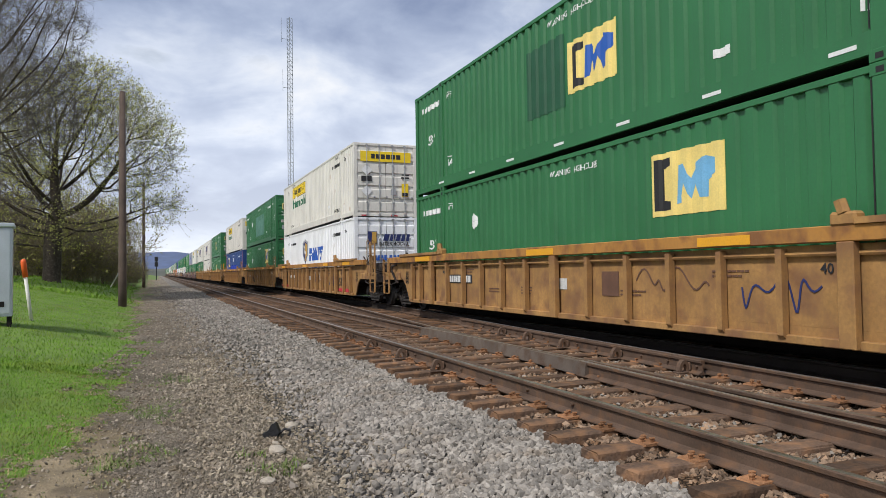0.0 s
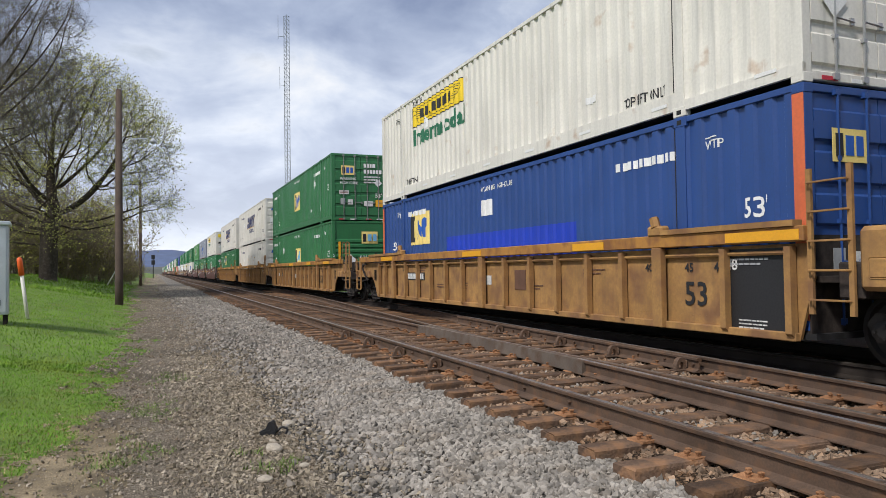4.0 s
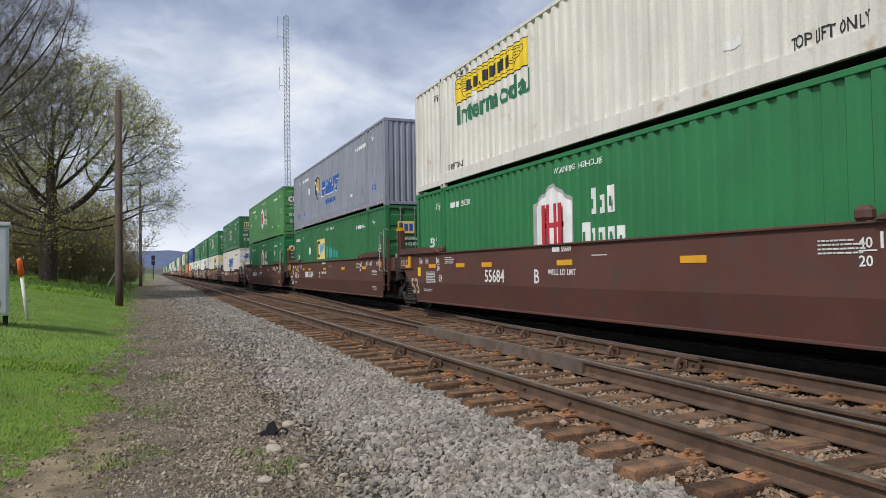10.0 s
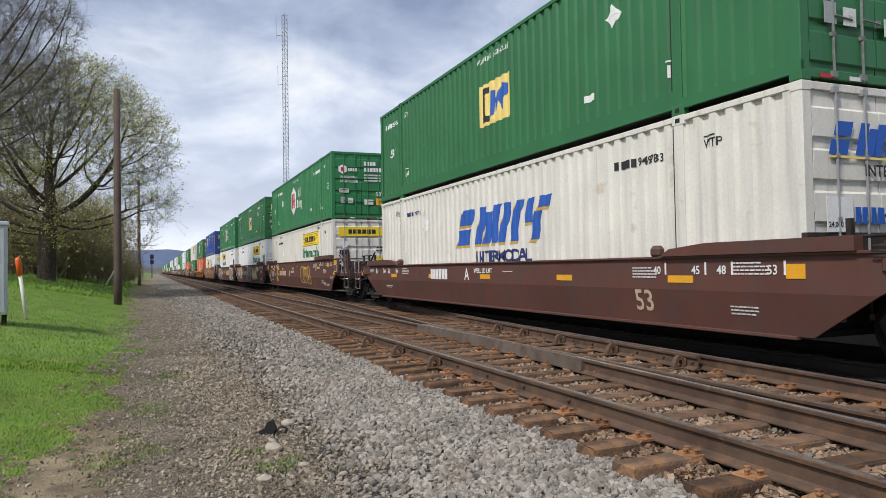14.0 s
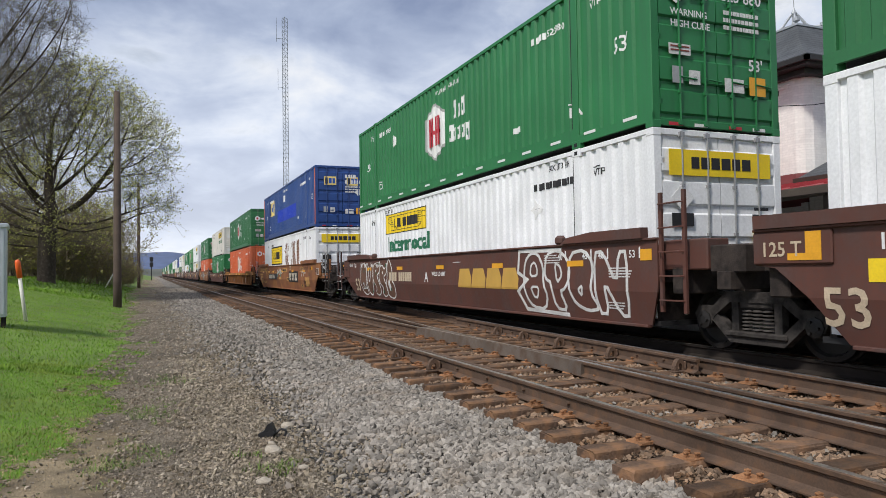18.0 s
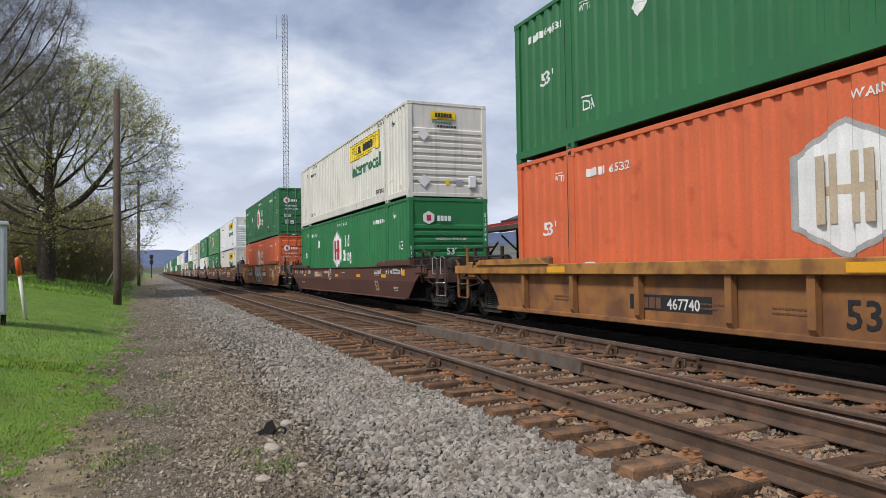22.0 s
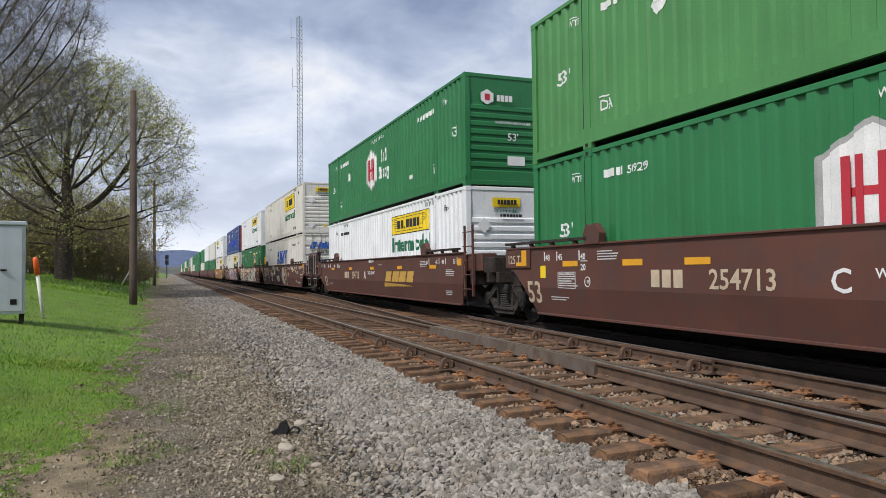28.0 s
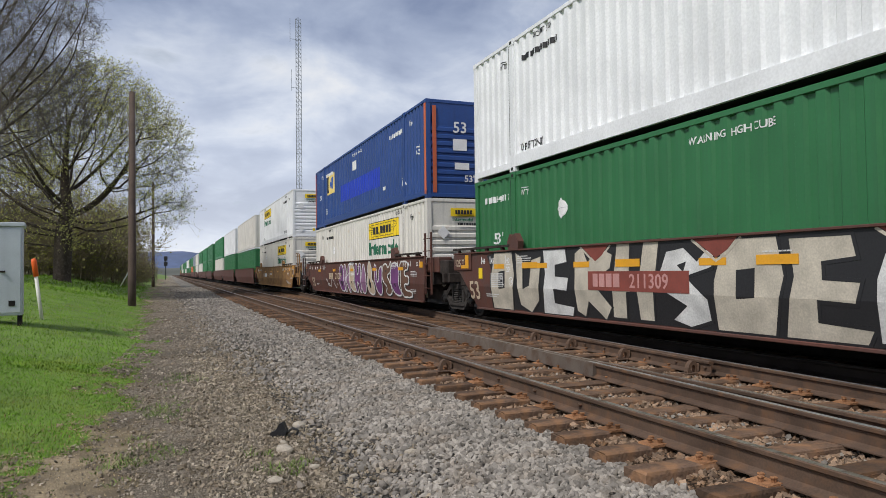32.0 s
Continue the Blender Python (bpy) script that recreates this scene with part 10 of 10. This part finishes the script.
def cut_openings(me, boxes):
    """Sinks box-shaped openings into a wall mesh."""
    ob = bpy.data.objects.new("wall_blank", me)
    scene.collection.objects.link(ob)
    tools = []
    for b in boxes:
        tool = bpy.data.objects.new("opening", Shape().box(*b).mesh("opening", BRICK))
        scene.collection.objects.link(tool)
        tools.append(tool)
        mod = ob.modifiers.new("opening", "BOOLEAN")
        mod.operation, mod.solver, mod.object = "DIFFERENCE", "EXACT", tool
    deps = bpy.context.evaluated_depsgraph_get()
    out = bpy.data.meshes.new_from_object(ob.evaluated_get(deps))
    for o in [ob] + tools:
        bpy.data.objects.remove(o)
    return out


def station():
    st = thing("station_building", "old railway station of white-painted brick with a square tower", "building", at=(0, 0, 0))
    cx, cy, hs = 19.71, 16.62, 1.71
    body = Shape().extrude([(cx - hs, cy - hs + 0.35), (cx - hs + 0.12, cy - hs + 0.12), (cx - hs + 0.35, cy - hs), (cx + hs, cy - hs), (cx + hs, cy + hs), (cx - hs, cy + hs)], "z", 4.40, 7.62)
    part("tower_wall", cut_openings(body.mesh("tower_wall", BRICK), [(cx - hs - 0.2, cx - hs + 0.18, 16.53 - 0.53, 16.53 + 0.53, 4.88, 6.90), (19.78 - 0.53, 19.78 + 0.53, cy - hs - 0.2, cy - hs + 0.18, 4.90, 6.92)]), st)
    for z in (7.06, 7.15):
        part("brick_band", Shape().box(cx - hs - 0.03, cx - hs, cy - hs + 0.5, cy + hs - 0.4, z, z + 0.05).mesh("brick_band", BRICK), st)
        part("brick_band", Shape().box(cx - hs + 0.5, cx + hs - 0.4, cy - hs - 0.03, cy - hs, z, z + 0.05).mesh("brick_band", BRICK), st)
    part("cornice", Shape().box(cx - 2.34, cx + 2.34, cy - 2.34, cy + 2.34, 7.46, 7.60).box(cx - 1.95, cx + 1.95, cy - 1.95, cy + 1.95, 7.30, 7.46).mesh("cornice", EAVE), st)
    part("tower_base", Shape().extrude([(cx - hs - 0.06, cy - hs + 0.33), (cx - hs + 0.10, cy - hs + 0.06), (cx - hs + 0.33, cy - hs - 0.06), (cx + hs, cy - hs - 0.06), (cx + hs, cy + hs + 0.04), (cx - hs - 0.06, cy + hs + 0.04)], "z", 3.4, 4.40).mesh("tower_base", MAROON), st)
    rings = [(2.46, 7.62), (2.46, 7.70), (2.05, 7.92), (1.60, 8.25), (1.20, 8.66), (0.86, 9.05), (0.60, 9.34)]
    v = [(cx + sx * h, cy + sy * h, z) for h, z in rings for sx, sy in ((-1, -1), (1, -1), (1, 1), (-1, 1))]
    f = [(4 * i + k, 4 * i + (k + 1) % 4, 4 * i + 4 + (k + 1) % 4, 4 * i + 4 + k) for i in range(len(rings) - 1) for k in range(4)]
    f += [(3, 2, 1, 0), tuple(len(v) - 4 + k for k in range(4))]
    roof = part("tower_roof", Shape().add(v, f).mesh("tower_roof", SLATE), st, label="grey slate roof with swept eaves")
    gut = Shape()
    for a, b in (((-1, -1), (1, -1)), ((-1, -1), (-1, 1))):
        gut.box(cx + min(a[0], b[0]) * 2.50, cx + (max(a[0], b[0]) * 2.50 if a[0] != b[0] else -2.38), cy + min(a[1], b[1]) * 2.50, cy + (max(a[1], b[1]) * 2.50 if a[1] != b[1] else -2.38), 7.52, 7.66)
    part("gutter", gut.mesh("gutter", EAVE), roof)
    cap = Shape().box(cx - 0.66, cx + 0.66, cy - 0.66, cy + 0.66, 9.32, 9.40, 0.01)
    part("roof_cap", cap.mesh("roof_cap", GALV), roof)
    crest = Shape()
    for sx, sy in ((-1, -1), (1, -1), (-1, 1)):
        pts = [(cx + sx * 0.6 * u, cy + sy * 0.6 * u, 9.42 + 0.62 * (1 - u) ** 2.2 + 0.05 * math.sin(9 * u)) for u in np.linspace(0.03, 1, 9)]
        crest.path(pts, 0.045, 6)
        crest.lathe([(0.0, -0.1), (0.10, -0.05), (0.10, 0.05), (0.0, 0.1)], "z", 8, (cx + sx * 0.6, cy + sy * 0.6, 9.52))
    crest.lathe([(0.10, 9.4), (0.06, 9.9), (0.10, 10.0), (0.05, 10.1), (0.015, 10.2), (0.012, 11.4)], "z", 8, (cx, cy, 0))
    part("finial", crest.mesh("finial", GALV), roof, label="wrought metal cresting and finial")
    face_track = pose(0, 0, 0, 0, 0, -90)
    sash_window(st, Matrix.Translation((cx - hs - 0.01, 16.53, 4.88)) @ face_track)
    sash_window(st, Matrix.Translation((19.78, cy - hs - 0.01, 4.90)))
    part("downpipe", Shape().path([(21.15, 14.86, 7.5), (21.15, 14.80, 7.1), (21.15, 14.83, 5.0)], 0.05, 8).mesh("downpipe", TRIM), st)
    # long low building under its slate roofs
    for y0, y1, hip in ((18.4, 33.0, 1), (-14.0, 14.85, 0)):
        holes = [(17.8, 18.18, y - 0.53, y + 0.53, 1.15, 3.17) for y in (-10.0 + 3.05 * k for k in range(14)) if not 14.2 < y < 15.6 and y0 < y - 0.6 and y + 0.6 < y1]
        part("wall", cut_openings(Shape().box(18.0, 18.25, y0, y1, 0.6, 4.1).mesh("wall", BRICK), holes), st)
        part("wall", Shape().box(26.0, 26.25, y0, y1, 0.6, 4.1).mesh("wall", BRICK), st)
        ye = y1 - (3.4 if hip else 0)
        ys = y0 + (0 if hip else 3.4)
        ya, yb = (y0 - 0.0, y1 + 0.5) if hip else (y0 - 0.5, y1)
        if hip:
            v = [(17.4, ya, 4.12), (26.8, ya, 4.12), (26.8, yb, 4.12), (17.4, yb, 4.12), (22.1, ya, 6.2), (22.1, ye, 6.2)]
        else:
            v = [(26.8, yb, 4.12), (17.4, yb, 4.12), (17.4, ya, 4.12), (26.8, ya, 4.12), (22.1, yb, 6.2), (22.1, ys, 6.2)]
        part("main_roof", Shape().add(v, [(0, 1, 2, 3), (0, 3, 5, 4), (1, 4, 5, 2), (2, 5, 3), (0, 4, 1)]).mesh("main_roof", SLATE), st)
        part("eave_board", Shape().box(17.34, 17.44, ya, yb, 4.0, 4.16).mesh("eave_board", TRIM), st)
    part("wall", cut_openings(Shape().box(18.0, 18.25, 14.9, 18.4, 0.6, 3.5).mesh("wall", BRICK), [(17.8, 18.18, 17.45 - 0.53, 17.45 + 0.53, 1.15, 3.17)]), st)
    part("end_wall", Shape().box(18.0, 26.2, 32.7, 32.95, 0.6, 4.1).mesh("end_wall", BRICK), st)
    # small hipped roof at the tower's flank
    part("flank_roof", Shape().add([(19.0, 14.8, 4.45), (23.2, 14.8, 4.45), (23.2, 12.4, 4.45), (19.0, 12.4, 4.45), (21.6, 14.8, 5.75), (21.6, 12.4, 5.75)], [(0, 1, 2, 3), (0, 3, 5, 4), (1, 4, 5, 2), (0, 4, 1), (2, 5, 3)]).mesh("flank_roof", SLATE), st)
    ch = part("chimney", Shape().box(21.7, 22.4, 22.6, 23.2, 5.6, 7.25, 0.02).box(21.63, 22.47, 22.53, 23.27, 7.25, 7.40, 0.02).box(21.7, 22.4, 22.6, 23.2, 7.4, 7.48).mesh("chimney", CHIMNEY), st)
    # openings along the platform
    y = -10.0
    while y < 32:
        if not 14.2 < y < 15.6:
            sash_window(st, Matrix.Translation((17.99, y, 1.15)) @ face_track, 1.06, 2.02)
        y += 3.05
    # canopy over the platform
    can = thing("platform_canopy", "red metal platform canopy on dark timber brackets", "canopy")
    part("roof_sheet", Shape().extrude([(12.9, 3.24), (18.0, 4.02), (18.0, 4.10), (12.9, 3.32)], "y", -14.0, 36.0).mesh("roof_sheet", RED_ROOF), can)
    part("gutter", Shape().box(12.80, 12.92, -14.0, 36.0, 3.12, 3.30, 0.01).mesh("gutter", GREY_POLE), can)
    part("ceiling_boards", Shape().extrude([(12.9, 3.16), (18.0, 3.86), (18.0, 3.92), (12.9, 3.22)], "y", -13.9, 35.9).mesh("ceiling_boards", SOFFIT), can)
    brk = Shape().path([(0, 0, 2.2), (-1.3, 0, 3.3)], 0.05, 6).extrude([(-4.9, 3.06), (0, 3.72), (0, 3.86), (-4.9, 3.16)], "y", -0.05, 0.05).mesh("bracket", SOFFIT)
    rib = Shape().box(-0.015, 0.015, -0.015, 0.015, 0, 1)
    for k in range(15):
        part("bracket", brk, can, (18.0, -12.0 + 3.4 * k, 0))
        if k % 3 == 1:
            part("post", cached("canopy_post", lambda: Shape().box(-0.07, 0.07, -0.07, 0.07, 0.55, 3.3, 0.01).mesh("post", SOFFIT)), can, (14.9, -12.0 + 3.4 * k, 0))
    seam = Shape().add([(12.9, -0.012, 3.325), (12.9, 0.012, 3.325), (18.0, 0.012, 4.105), (18.0, -0.012, 4.105), (12.9, -0.012, 3.36), (12.9, 0.012, 3.36), (18.0, 0.012, 4.14), (18.0, -0.012, 4.14)],
                       [(0, 1, 2, 3), (4, 7, 6, 5), (0, 4, 5, 1), (1, 5, 6, 2), (2, 6, 7, 3), (3, 7, 4, 0)]).mesh("seam", RED_ROOF)
    for k in range(60):
        part("seam", seam, can, (0, -13.5 + 0.82 * k, 0))
    pl = new("platform", Shape().box(11.0, 18.2, -14.0, 36.0, 0.0, 0.62, 0.02).mesh("platform", PLATFORM))
    tagged(pl, "low paved station platform", "platform", kind="structure")
    wire = new("overhead_wire", Shape().path([(14.0, 16.72, 6.3), (15.5, 15.2, 6.2), (18.0, 14.6, 6.35), (21.0, 12.0, 6.7)], 0.012, 4).mesh("overhead_wire", PAINT["black"]))
    tagged(wire, "thin black service wire running to the station", "wire")


station()


def spin(dy):
    """Rows of a wheelset that rolls with the train: one for each thirtieth of a second."""
    rate = SPEED / 0.419
    return [(k / 30.0, Matrix.LocRotScale((0, dy, 0.419), Euler((rate * k / 30.0, 0, 0)), None)) for k in range(961)]


def motions():
    for ob, s, z in MOVERS:
        walk(ob, [(t, pose(XT, s - SPEED * t, RAIL_TOP + z)) for t in (0.0, 16.0, 32.0)])
    rows = {dy: spin(dy) for dy in (-0.89, 0.89)}
    for wheelset, dy in WHEELS:
        walk(wheelset, rows[dy])


motions()
